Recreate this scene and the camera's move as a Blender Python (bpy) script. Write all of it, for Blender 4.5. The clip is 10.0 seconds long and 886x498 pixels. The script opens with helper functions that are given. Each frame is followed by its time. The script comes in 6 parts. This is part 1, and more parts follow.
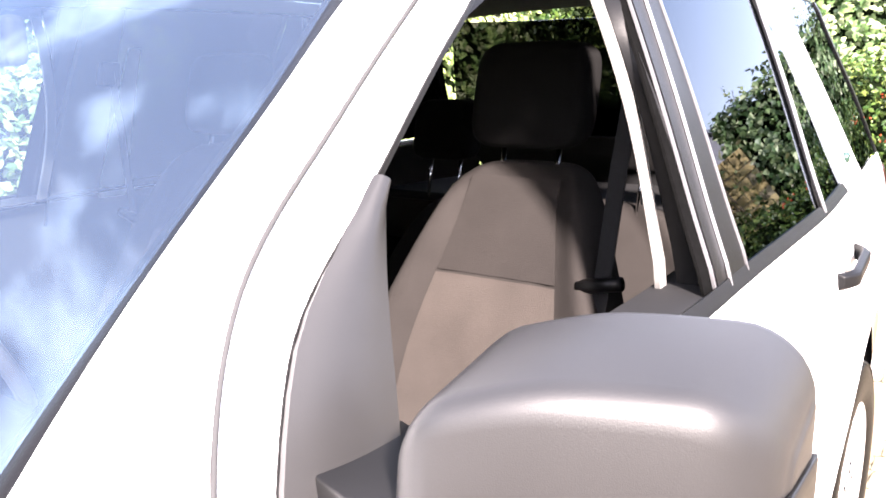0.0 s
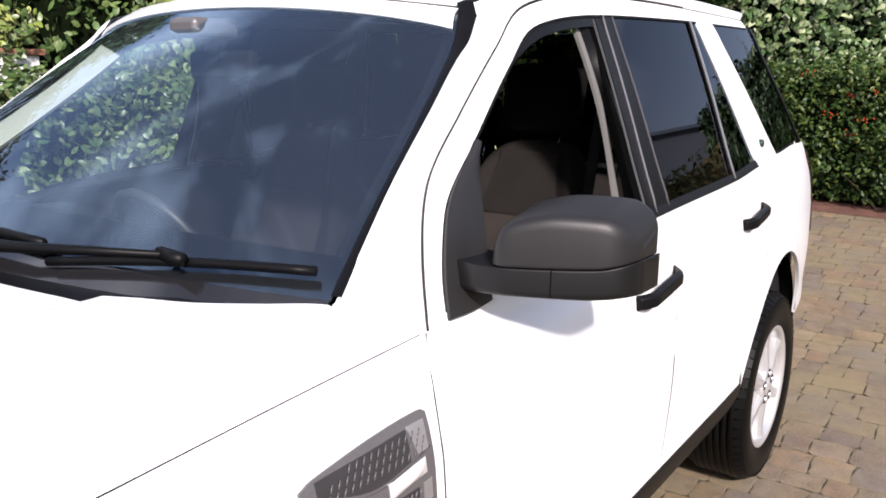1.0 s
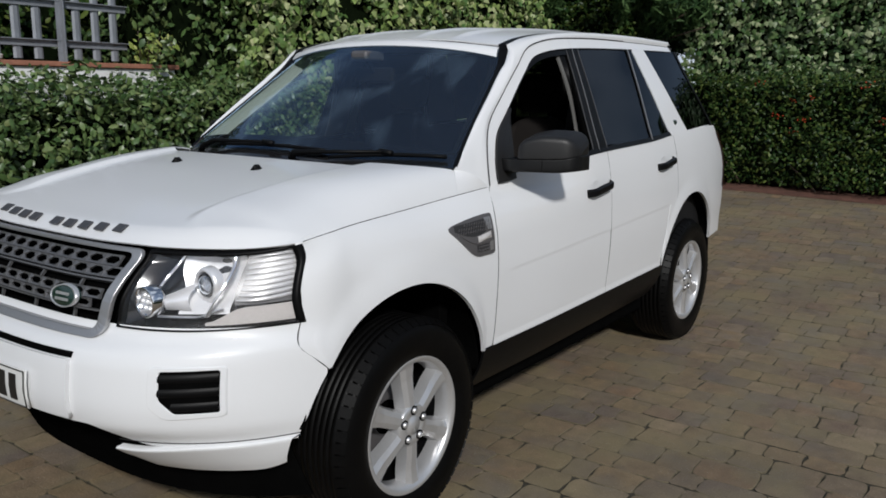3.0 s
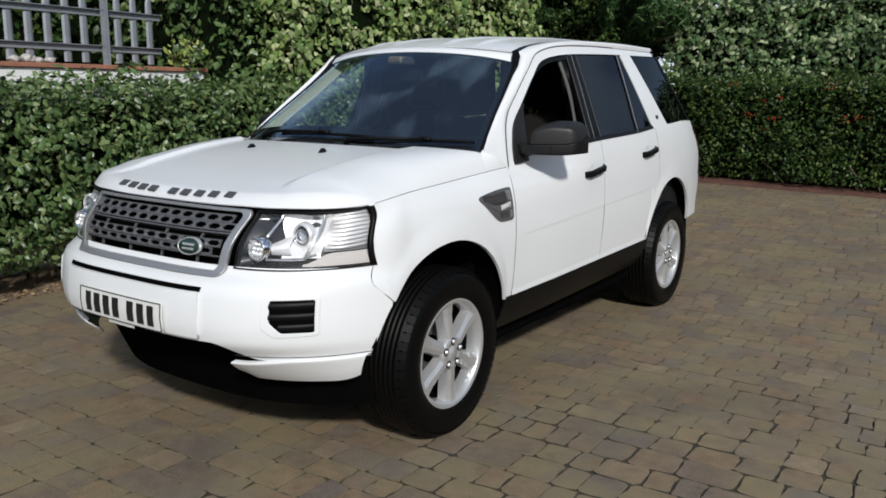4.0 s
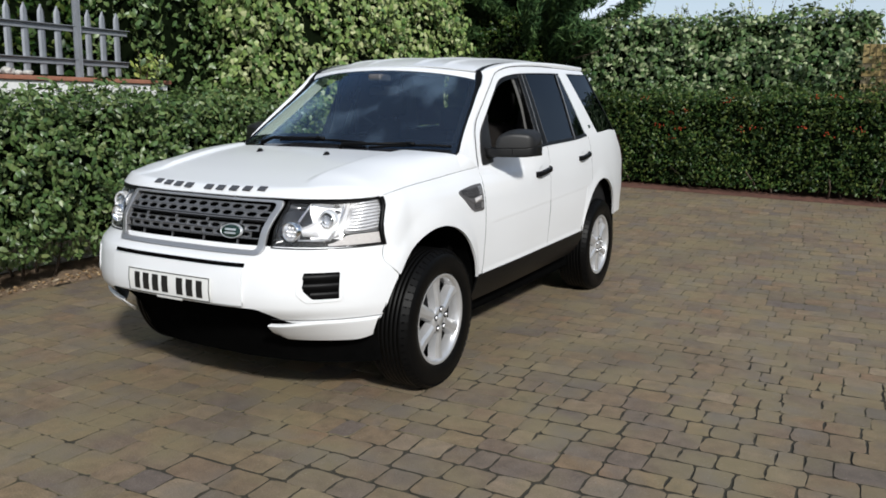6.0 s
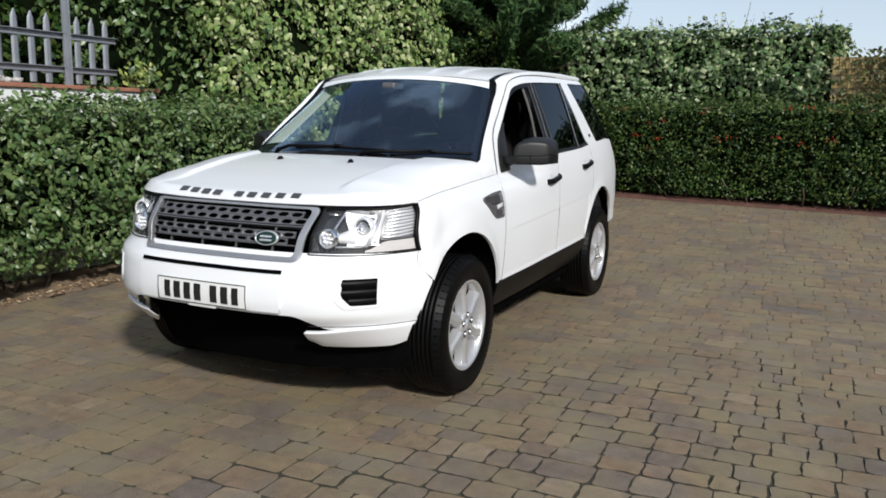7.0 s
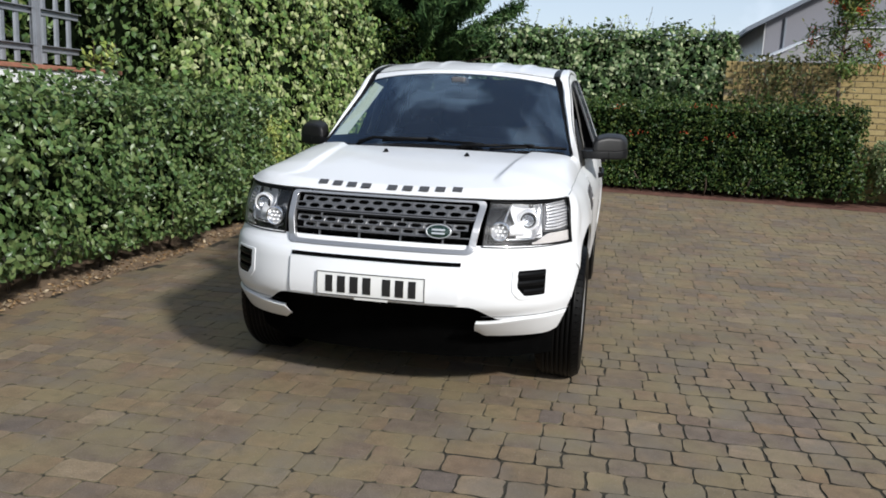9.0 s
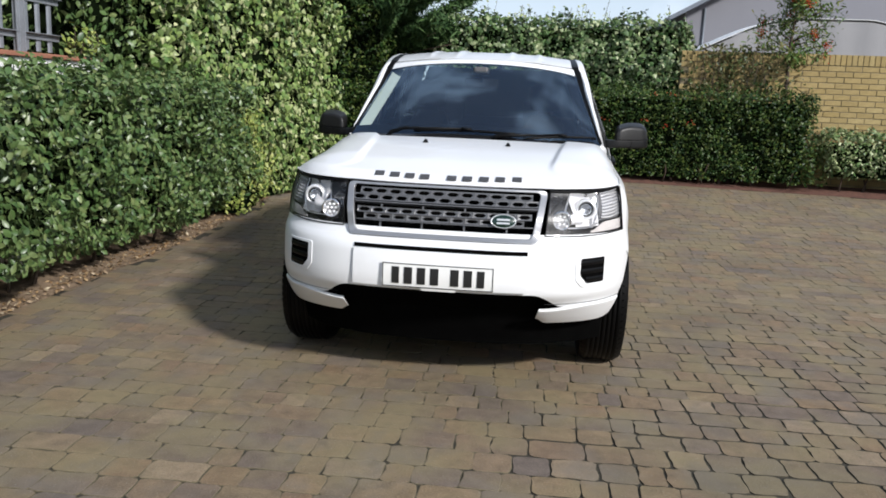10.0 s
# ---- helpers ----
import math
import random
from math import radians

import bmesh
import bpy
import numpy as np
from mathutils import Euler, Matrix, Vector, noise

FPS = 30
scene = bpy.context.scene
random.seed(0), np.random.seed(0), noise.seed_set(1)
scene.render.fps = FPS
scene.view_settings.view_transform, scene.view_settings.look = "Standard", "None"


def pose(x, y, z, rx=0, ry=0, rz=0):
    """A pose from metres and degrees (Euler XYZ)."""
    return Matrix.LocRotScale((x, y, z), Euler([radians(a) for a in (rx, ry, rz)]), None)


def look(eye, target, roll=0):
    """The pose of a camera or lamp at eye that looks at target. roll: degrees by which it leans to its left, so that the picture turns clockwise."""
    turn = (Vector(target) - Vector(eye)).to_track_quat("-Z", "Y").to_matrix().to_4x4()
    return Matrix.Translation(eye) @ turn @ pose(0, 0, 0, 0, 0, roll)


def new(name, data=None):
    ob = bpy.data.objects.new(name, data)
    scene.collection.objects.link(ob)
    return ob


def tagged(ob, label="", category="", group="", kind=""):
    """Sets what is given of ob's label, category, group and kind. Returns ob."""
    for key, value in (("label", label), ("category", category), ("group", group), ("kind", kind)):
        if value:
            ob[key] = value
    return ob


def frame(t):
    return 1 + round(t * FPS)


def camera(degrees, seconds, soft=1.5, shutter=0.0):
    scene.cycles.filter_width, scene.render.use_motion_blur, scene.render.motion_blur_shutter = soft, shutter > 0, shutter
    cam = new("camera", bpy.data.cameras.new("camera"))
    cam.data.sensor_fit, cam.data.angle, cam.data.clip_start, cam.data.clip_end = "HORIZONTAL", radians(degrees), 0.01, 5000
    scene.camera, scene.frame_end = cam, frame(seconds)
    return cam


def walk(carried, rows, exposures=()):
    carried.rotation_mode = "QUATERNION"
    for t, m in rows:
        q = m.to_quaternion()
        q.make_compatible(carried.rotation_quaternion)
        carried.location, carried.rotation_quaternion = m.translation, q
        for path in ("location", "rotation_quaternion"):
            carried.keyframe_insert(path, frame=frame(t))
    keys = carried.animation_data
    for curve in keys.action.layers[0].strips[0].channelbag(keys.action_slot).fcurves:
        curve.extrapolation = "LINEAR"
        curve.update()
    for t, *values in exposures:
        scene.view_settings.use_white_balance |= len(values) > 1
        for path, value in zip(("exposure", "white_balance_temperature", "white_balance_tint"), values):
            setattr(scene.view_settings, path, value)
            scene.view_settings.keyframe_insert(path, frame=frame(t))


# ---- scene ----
import collections

cam = camera(57.0, 10.0, soft=1.75)
PATH = [
    (0, (1.203, -1.044, 1.458), (0.064, 0.553, 1.067), -0.2),
    (0.3, (1.31, -1.217, 1.471), (0.175, 0.378, 1.061), 0.2),
    (0.5, (1.392, -1.362, 1.483), (0.255, 0.232, 1.075), -0.0),
    (1, (1.587, -1.773, 1.501), (0.452, -0.18, 1.084), 0.7),
    (1.5, (1.833, -2.172, 1.493), (0.684, -0.586, 1.09), 0.7),
    (2, (2.068, -2.576, 1.478), (0.912, -0.991, 1.09), 0.6),
    (2.5, (2.287, -2.995, 1.465), (1.136, -1.405, 1.085), 0.7),
    (3, (2.5, -3.346, 1.462), (1.347, -1.758, 1.075), 0.6),
    (4.5, (2.825, -4.371, 1.436), (1.749, -2.727, 1.061), 0.7),
    (5, (2.869, -4.608, 1.446), (1.85, -2.928, 1.073), 0.9),
    (5.5, (2.897, -4.782, 1.453), (1.923, -3.074, 1.087), 0.9),
    (7, (2.559, -5.09, 1.426), (1.714, -3.306, 1.102), 1.0),
    (7.5, (2.252, -5.261, 1.417), (1.497, -3.437, 1.095), 1.3),
    (8, (1.878, -5.445, 1.407), (1.236, -3.578, 1.087), 1.6),
    (8.5, (1.491, -5.613, 1.447), (0.961, -3.714, 1.109), 2.1),
    (9, (1.065, -5.755, 1.426), (0.66, -3.826, 1.084), 2.4),
    (9.5, (0.715, -5.84, 1.415), (0.418, -3.894, 1.065), 2.5),
    (10, (0.412, -5.898, 1.419), (0.201, -3.943, 1.054), 2.4),
]
walk(cam, [(t, look(eye, target, roll)) for t, eye, target, roll in PATH],
     exposures=[(0, 3.55, 6750, 24), (0.5, 2.26, 6500, 20), (1.0, 0.82, 6450, 21), (1.5, -0.16, 6750, 20), (2.0, -0.50, 6900, 20), (2.5, -0.62, 6750, 17), (3.0, -0.68, 6100, 10),
                (4.5, -0.19, 6150, 9), (5.5, -0.14, 6150, 9), (7.5, 0.02, 6150, 10), (8.5, 0.06, 6150, 10), (9.0, 0.06, 6150, 10), (10.0, 0.17, 6150, 11)])

# ---- world, sun, exposure ----
SUN_EL, SUN_AZ = radians(31), radians(48)  # azimuth from -y towards +x
world = bpy.data.worlds.new("sky")
scene.world = world
world.use_nodes = True
wn, wl = world.node_tree.nodes, world.node_tree.links
sky = wn.new("ShaderNodeTexSky")
sky.sky_type, sky.sun_disc = "NISHITA", False
sky.sun_elevation, sky.sun_rotation = SUN_EL, math.pi - SUN_AZ
# thin broken cloud over the whole sky, haze near the horizon
wco, cloud, thin, veil = (wn.new("ShaderNode" + k) for k in ("TexCoord", "TexNoise", "MapRange", "Mix"))
cloud.inputs["Scale"].default_value, cloud.inputs["Detail"].default_value = 2.6, 6
thin.inputs["From Min"].default_value, thin.inputs["From Max"].default_value = 0.47, 0.62
thin.inputs["To Min"].default_value, thin.inputs["To Max"].default_value = 0.08, 1.0
veil.data_type = "RGBA"
veil.inputs[7].default_value = (9.0, 9.8, 10.8, 1)
wl.new(wco.outputs["Generated"], cloud.inputs["Vector"])
wl.new(cloud.outputs[0], thin.inputs["Value"])
low, haze, most = (wn.new("ShaderNode" + k) for k in ("SeparateXYZ", "MapRange", "Math"))
haze.inputs["From Min"].default_value, haze.inputs["From Max"].default_value = 0.05, 0.45
haze.inputs["To Min"].default_value, haze.inputs["To Max"].default_value = 0.60, 0.0
most.operation = "MAXIMUM"
wl.new(wco.outputs["Generated"], low.inputs[0])
wl.new(low.outputs[2], haze.inputs["Value"])
wl.new(haze.outputs[0], most.inputs[0])
wl.new(thin.outputs[0], most.inputs[1])
wl.new(most.outputs[0], veil.inputs["Factor"])
wl.new(sky.outputs[0], veil.inputs[6])
wl.new(veil.outputs[2], wn["Background"].inputs[0])
wn["Background"].inputs[1].default_value = 0.098
sun_dir = Vector((math.sin(SUN_AZ) * math.cos(SUN_EL), -math.cos(SUN_AZ) * math.cos(SUN_EL), math.sin(SUN_EL)))
sun = new("sun", bpy.data.lights.new("sun", "SUN"))
sun.data.energy, sun.data.angle, sun.data.color = 4.4, radians(4.5), (1.0, 0.95, 0.87)
sun.matrix_world = look(sun_dir * 40, (0, 0, 0))


# ---- materials ----
def material(name, color, rough=0.5, metal=0.0, spread=0.12, scale=12.0, bump=0.0, fine=120.0, coat=0.0, per=None, hue=None, spec=0.5, moss=None):
    """A surface with variation at two scales, fine relief and, with per, a shade of its own for each piece."""
    m = bpy.data.materials.new(name)
    m.use_nodes = True
    n, l = m.node_tree.nodes, m.node_tree.links
    b = n["Principled BSDF"]
    b.inputs["Roughness"].default_value, b.inputs["Metallic"].default_value = rough, metal
    b.inputs["Specular IOR Level"].default_value = spec
    b.inputs["Coat Weight"].default_value, b.inputs["Coat Roughness"].default_value = coat, 0.03
    co = n.new("ShaderNodeTexCoord")
    big, small = n.new("ShaderNodeTexNoise"), n.new("ShaderNodeTexNoise")
    big.inputs["Scale"].default_value, small.inputs["Scale"].default_value = scale, fine
    big.inputs["Detail"].default_value = small.inputs["Detail"].default_value = 4
    for t in (big, small):
        l.new(co.outputs["Object"], t.inputs["Vector"])
    add = n.new("ShaderNodeMath")
    add.operation = "ADD"
    l.new(big.outputs[0], add.inputs[0])
    l.new(small.outputs[0], add.inputs[1])
    ramp = n.new("ShaderNodeMapRange")
    ramp.inputs["From Min"].default_value, ramp.inputs["From Max"].default_value = 0.6, 1.4
    ramp.inputs["To Min"].default_value, ramp.inputs["To Max"].default_value = 1 - spread, 1 + spread
    l.new(add.outputs[0], ramp.inputs["Value"])
    mul = n.new("ShaderNodeMix")
    mul.data_type, mul.blend_type = "RGBA", "MULTIPLY"
    mul.inputs["Factor"].default_value = 1.0
    mul.inputs[6].default_value = (*color, 1)
    l.new(ramp.outputs[0], mul.inputs[7])
    if per:
        rnd = n.new("ShaderNodeObjectInfo" if per == "object" else "ShaderNodeNewGeometry")
        cr = n.new("ShaderNodeValToRGB")
        cr.color_ramp.elements.remove(cr.color_ramp.elements[1])
        for k, c in enumerate(hue):
            e = cr.color_ramp.elements[0] if k == 0 else cr.color_ramp.elements.new(k / (len(hue) - 1))
            e.color = (*c, 1)
        l.new(rnd.outputs["Random" if per == "object" else "Random Per Island"], cr.inputs[0])
        l.new(cr.outputs[0], mul.inputs[6])
    last = mul.outputs[2]
    if moss:
        # patches of moss, bare grey and stains across many pieces, and pale grit
        geo = n.new("ShaderNodeNewGeometry")
        for tx in (big, small):
            l.new(geo.outputs["Position"], tx.inputs["Vector"])
        for tone, size, lo, hi, most in ((moss, 2.3, 0.42, 0.62, 0.65), ((0.150, 0.133, 0.118), 3.7, 0.50, 0.68, 0.45), ((0.085, 0.072, 0.046), 0.9, 0.52, 0.80, 0.55), ((0.075, 0.063, 0.038), 9.0, 0.60, 0.78, 0.50), ((0.42, 0.40, 0.34), 170.0, 0.70, 0.76, 0.55)):
            ns, mr, mx = (n.new("ShaderNode" + k) for k in ("TexNoise", "MapRange", "Mix"))
            ns.inputs["Scale"].default_value, ns.inputs["Detail"].default_value = size, 6 if size < 100 else 1
            mr.inputs["From Min"].default_value, mr.inputs["From Max"].default_value = lo, hi
            mr.inputs["To Min"].default_value, mr.inputs["To Max"].default_value = 0.0, most
            mx.data_type = "RGBA"
            mx.inputs[7].default_value = (*tone, 1)
            l.new(geo.outputs["Position"], ns.inputs["Vector"])
            l.new(ns.outputs[0], mr.inputs["Value"])
            l.new(mr.outputs[0], mx.inputs["Factor"])
            l.new(last, mx.inputs[6])
            last = mx.outputs[2]
    l.new(last, b.inputs["Base Color"])
    if bump:
        bp = n.new("ShaderNodeBump")
        bp.inputs["Strength"].default_value, bp.inputs["Distance"].default_value = bump, 0.004
        l.new(add.outputs[0], bp.inputs["Height"])
        l.new(bp.outputs[0], b.inputs["Normal"])
    return m


def glass(name, tint, ior=1.5, rough=0.0, dust_haze=0.0, sheen=(0.56, 0.77, 1.0)):
    """A thin pane: see-through with its tint, mirror-like by Fresnel, with a patchy film of dust and painted-in bluish
    haze.
    """
    m = bpy.data.materials.new(name)
    m.use_nodes = True
    n, l = m.node_tree.nodes, m.node_tree.links
    n.remove(n["Principled BSDF"])
    tr, gl, fr, mix = (n.new("ShaderNode" + k) for k in ("BsdfTransparent", "BsdfGlossy", "Fresnel", "MixShader"))
    tr.inputs[0].default_value = (*tint, 1)
    gl.inputs["Roughness"].default_value = rough
    gl.inputs[0].default_value = (*sheen, 1)
    fr.inputs[0].default_value = ior
    l.new(fr.outputs[0], mix.inputs[0])
    l.new(tr.outputs[0], mix.inputs[1])
    l.new(gl.outputs[0], mix.inputs[2])
    out = mix
    if dust_haze:
        co, ns, mr, df, film = (n.new("ShaderNode" + k) for k in ("TexCoord", "TexNoise", "MapRange", "BsdfDiffuse", "MixShader"))
        ns.inputs["Scale"].default_value, ns.inputs["Detail"].default_value = 3.0, 5
        mr.inputs["To Min"].default_value, mr.inputs["To Max"].default_value = dust_haze * 0.4, dust_haze * 1.6
        # bluish, so the haze on the glass is put into the film's colour
        df.inputs[0].default_value = (0.55, 0.62, 0.72, 1)
        l.new(co.outputs["Object"], ns.inputs["Vector"])
        l.new(ns.outputs[0], mr.inputs["Value"])
        l.new(mr.outputs[0], film.inputs[0])
        l.new(mix.outputs[0], film.inputs[1])
        l.new(df.outputs[0], film.inputs[2])
        out = film
    l.new(out.outputs[0], n["Material Output"].inputs[0])
    return m


def leafy(name, hues, rough=0.42, spread=0.3, gloss=0.3):
    m = material(name, hues[0], rough, spread=spread, scale=3, fine=40, per="island", hue=hues)
    m.node_tree.nodes["Principled BSDF"].inputs["Specular IOR Level"].default_value = gloss
    return m


PAINT = material("white_paint", (0.735, 0.74, 0.748), 0.34, spread=0.015, scale=2, fine=300, coat=0.45, spec=0.3)
BLACK = material("black_plastic", (0.004, 0.004, 0.0043), 0.40, spread=0.2, bump=0.10, fine=600, spec=0.11)
MIRROR_CAP = material("grained_plastic", (0.012, 0.0117, 0.0119), 0.44, spread=0.15, bump=0.07, fine=1100, spec=0.34)
MIRROR_BASE = material("smooth_black_plastic", (0.006, 0.006, 0.0063), 0.42, spread=0.15, bump=0.05, fine=900, spec=0.26)
GLOSS = material("gloss_black", (0.012, 0.012, 0.013), 0.12, spread=0.1, coat=0.6)
RUBBER = material("tyre_rubber", (0.003, 0.0029, 0.0029), 0.42, spread=0.3, scale=20, bump=0.12, fine=200, spec=0.09)
# dark grey of the bars that paint the shade in panel gaps
SEAM = material("gap_shade_grey", (0.032, 0.032, 0.033), 0.9, spread=0.1, spec=0.0)
# near-black for black parts and for openings, their shade put into the colour
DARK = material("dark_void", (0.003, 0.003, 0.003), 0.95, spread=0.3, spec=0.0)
ALLOY = material("silver_alloy", (0.60, 0.60, 0.605), 0.32, metal=0.62, spread=0.05, coat=0.35)
SILVER = material("silver_grille_paint", (0.40, 0.40, 0.41), 0.36, metal=0.7, spread=0.05)
GREYGRILLE = material("dark_silver_paint", (0.15, 0.15, 0.155), 0.4, metal=0.5, spread=0.08)
LETTER = material("dark_grey_letter", (0.075, 0.075, 0.08), 0.35, metal=0.3, spread=0.05)
CHROME = material("chrome", (0.86, 0.86, 0.87), 0.06, metal=1.0, spread=0.02)
LAMPGREY = material("lamp_reflector", (0.84, 0.84, 0.85), 0.30, metal=0.45, spread=0.05)
FLUTED = material("fluted_reflector", (0.80, 0.80, 0.81), 0.25, metal=0.65, spread=0.05)
LENS = glass("lens_glass", (0.75, 0.77, 0.80), 1.5, sheen=(0.9, 0.95, 1.0))
CLEAR = glass("clear_lens", (0.97, 0.97, 0.98), 1.5, rough=0.38, sheen=(1, 1, 1))
SCREEN = glass("windscreen_glass", (0.66, 0.77, 0.81), 2.2, dust_haze=0.013)
TINTED = glass("tinted_glass", (0.17, 0.175, 0.185), 1.5, sheen=(0.46, 0.51, 0.58))
AMBER = material("clear_indicator", (0.52, 0.50, 0.49), 0.15, spread=0.1, coat=0.5)
PLATE = material("plate_white", (0.74, 0.74, 0.72), 0.3, spread=0.02, coat=0.5)
INK = material("plate_ink", (0.012, 0.012, 0.012), 0.4)
BADGE = material("badge_green", (0.008, 0.028, 0.020), 0.25, coat=0.5)
FABRIC = material("seat_fabric", (0.017, 0.015, 0.014), 0.9, spread=0.2, bump=0.5, fine=700, spec=0.1)
FABRIC_LT = material("pale_seat_fabric", (0.034, 0.029, 0.026), 0.9, spread=0.2, bump=0.5, fine=700, spec=0.1)
VENTGREY = material("vent_grey_plastic", (0.115, 0.11, 0.113), 0.42, metal=0.3, spread=0.1)
MESHGREY = material("mesh_grey_plastic", (0.026, 0.025, 0.026), 0.5, spread=0.15)
FABRIC_DK = material("dark_seat_fabric", (0.005, 0.0048, 0.0048), 0.95, spread=0.2, bump=0.5, fine=700, spec=0.1)
TRIM = material("dashboard_plastic", (0.011, 0.011, 0.0115), 0.7, spread=0.2, bump=0.08, fine=500, spec=0.15)
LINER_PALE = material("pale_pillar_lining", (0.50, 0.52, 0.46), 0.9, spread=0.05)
LINER = material("grey_headliner", (0.13, 0.127, 0.12), 0.9, spread=0.05)
REDLAMP = material("red_lamp", (0.018, 0.003, 0.003), 0.2, coat=0.2)
STONES = [(0.174, 0.128, 0.077), (0.145, 0.110, 0.083), (0.193, 0.132, 0.075), (0.164, 0.122, 0.079), (0.129, 0.101, 0.083), (0.191, 0.139, 0.079), (0.209, 0.148, 0.083), (0.154, 0.116, 0.081), (0.201, 0.130, 0.074), (0.137, 0.105, 0.081), (0.234, 0.175, 0.111), (0.177, 0.123, 0.075)]
MOSS = (0.210, 0.173, 0.092)
PAVER = material("paver_concrete", STONES[0], 0.85, spread=0.38, scale=14, bump=0.8, fine=120, per="object", hue=STONES, moss=MOSS)
PAVERS = material("paver_concrete_joined", STONES[0], 0.85, spread=0.38, scale=14, bump=0.8, fine=120, per="island", hue=STONES, moss=MOSS)
JOINT = material("joint_sand", (0.036, 0.031, 0.020), 0.95, spread=0.4, scale=5, bump=0.8, fine=90)
MOSSJOINT = material("mossy_joint", (0.118, 0.097, 0.058), 0.95, spread=0.5, scale=4, bump=0.6, fine=90)
PALESTONE = material("pale_stone", (0.36, 0.35, 0.33), 0.85, spread=0.75, scale=26, bump=0.8, fine=90)
LITTER = material("red_leaf_mould", (0.120, 0.052, 0.034), 0.95, spread=0.6, scale=9, bump=1.0, fine=45)
SOIL = material("soil", (0.20, 0.140, 0.088), 0.95, spread=0.5, scale=7, bump=1.0, fine=60)
BARK = material("bark", (0.07, 0.05, 0.035), 0.9, spread=0.4, bump=0.8, fine=80)
HEDGE_LEAF = leafy("hedge_leaf", [(0.037, 0.076, 0.022), (0.070, 0.123, 0.036), (0.120, 0.172, 0.056), (0.049, 0.094, 0.026), (0.172, 0.210, 0.080)], rough=0.40, gloss=0.5)
DARK_LEAF = leafy("dark_hedge_leaf", [(0.009, 0.025, 0.006), (0.020, 0.048, 0.010), (0.050, 0.085, 0.017), (0.011, 0.029, 0.007), (0.090, 0.117, 0.026), (0.015, 0.037, 0.008)], gloss=0.2)
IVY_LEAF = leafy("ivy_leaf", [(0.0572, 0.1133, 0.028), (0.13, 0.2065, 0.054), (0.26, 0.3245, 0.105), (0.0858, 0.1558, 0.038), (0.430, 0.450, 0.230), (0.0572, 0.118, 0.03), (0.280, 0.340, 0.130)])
GOLDEN = leafy("golden_leaf", [(0.10, 0.16, 0.03), (0.22, 0.27, 0.06), (0.34, 0.36, 0.11), (0.07, 0.12, 0.03)])
# the ivy colours darkened, with shade put into the leaf colour
IVY_SHADY = leafy("shaded_ivy_leaf", [(0.030, 0.068, 0.020), (0.070, 0.128, 0.040), (0.145, 0.205, 0.080), (0.046, 0.096, 0.028), (0.360, 0.400, 0.225), (0.028, 0.068, 0.020), (0.180, 0.240, 0.105)])
VARIEGATED = leafy("variegated_leaf", [(0.05, 0.11, 0.03), (0.16, 0.22, 0.08), (0.34, 0.37, 0.20), (0.08, 0.15, 0.04)])
NEEDLE = leafy("conifer_needle", [(0.012, 0.030, 0.010), (0.032, 0.068, 0.022), (0.070, 0.120, 0.038)], 0.6, gloss=0.12)
BERRY = leafy("rowan_berry", [(0.45, 0.06, 0.015), (0.55, 0.10, 0.02), (0.36, 0.04, 0.015)], 0.3)
REDBERRY = leafy("firethorn_berry", [(0.34, 0.035, 0.015), (0.42, 0.06, 0.02), (0.28, 0.03, 0.012)], 0.35)
# near-black colour that paints the shade inside hedges and crowns
SHADE = material("hedge_inside_shade", (0.005, 0.008, 0.0035), 1.0, spread=0.5, spec=0.0)
BUFF = [(0.304, 0.224, 0.087), (0.343, 0.258, 0.110), (0.277, 0.204, 0.081), (0.370, 0.286, 0.128)]
BUFFBRICK = material("buff_brick", BUFF[0], 0.85, spread=0.2, scale=14, bump=0.6, fine=150, per="object", hue=BUFF)
BUFFBRICKS = material("buff_brick_joined", BUFF[0], 0.85, spread=0.2, scale=14, bump=0.6, fine=150, per="island", hue=BUFF)
MORTAR = material("mortar", (0.20, 0.165, 0.10), 0.95, spread=0.3, bump=0.6)
RENDERED = material("white_render", (0.72, 0.72, 0.71), 0.8, spread=0.1, scale=1.5, bump=0.2)
CANVAS = material("canvas_wall", (0.27, 0.265, 0.27), 0.85, spread=0.06, scale=1.5)
GALV = material("galvanised_steel", (0.25, 0.265, 0.29), 0.55, metal=0.4, spread=0.2, scale=6)
COPING = material("red_coping", (0.30, 0.13, 0.08), 0.8, spread=0.3, bump=0.5)
ROOFING = material("grey_roof_metal", (0.16, 0.18, 0.21), 0.5, metal=0.3, spread=0.1)
CLADDING = material("grey_cladding", (0.19, 0.19, 0.215), 0.6, spread=0.06, scale=0.7)


# ---- building helpers ----
def curve(*pts):
    """A smooth function through (a, b) points, without overshoot, held at its ends."""
    xs, ys = np.array([p[0] for p in pts], float), np.array([p[1] for p in pts], float)
    h, d = np.diff(xs), np.diff(ys) / np.diff(xs)
    m = np.zeros(len(xs))
    for i in range(1, len(d)):
        if d[i - 1] * d[i] > 0:
            m[i] = 2 * d[i - 1] * d[i] / (d[i - 1] + d[i])
    m[0], m[-1] = d[0], d[-1]

    def f(x):
        x = min(max(x, xs[0]), xs[-1])
        i = min(int(np.searchsorted(xs, x, "right")) - 1, len(h) - 1)
        t = (x - xs[i]) / h[i]
        return float((1 + 2 * t) * (1 - t) ** 2 * ys[i] + t * (1 - t) ** 2 * h[i] * m[i] + t * t * (3 - 2 * t) * ys[i + 1] + t * t * (t - 1) * h[i] * m[i + 1])

    return f


def smooth(a, b, x):
    t = min(max((x - a) / (b - a), 0.0), 1.0)
    return t * t * (3 - 2 * t)


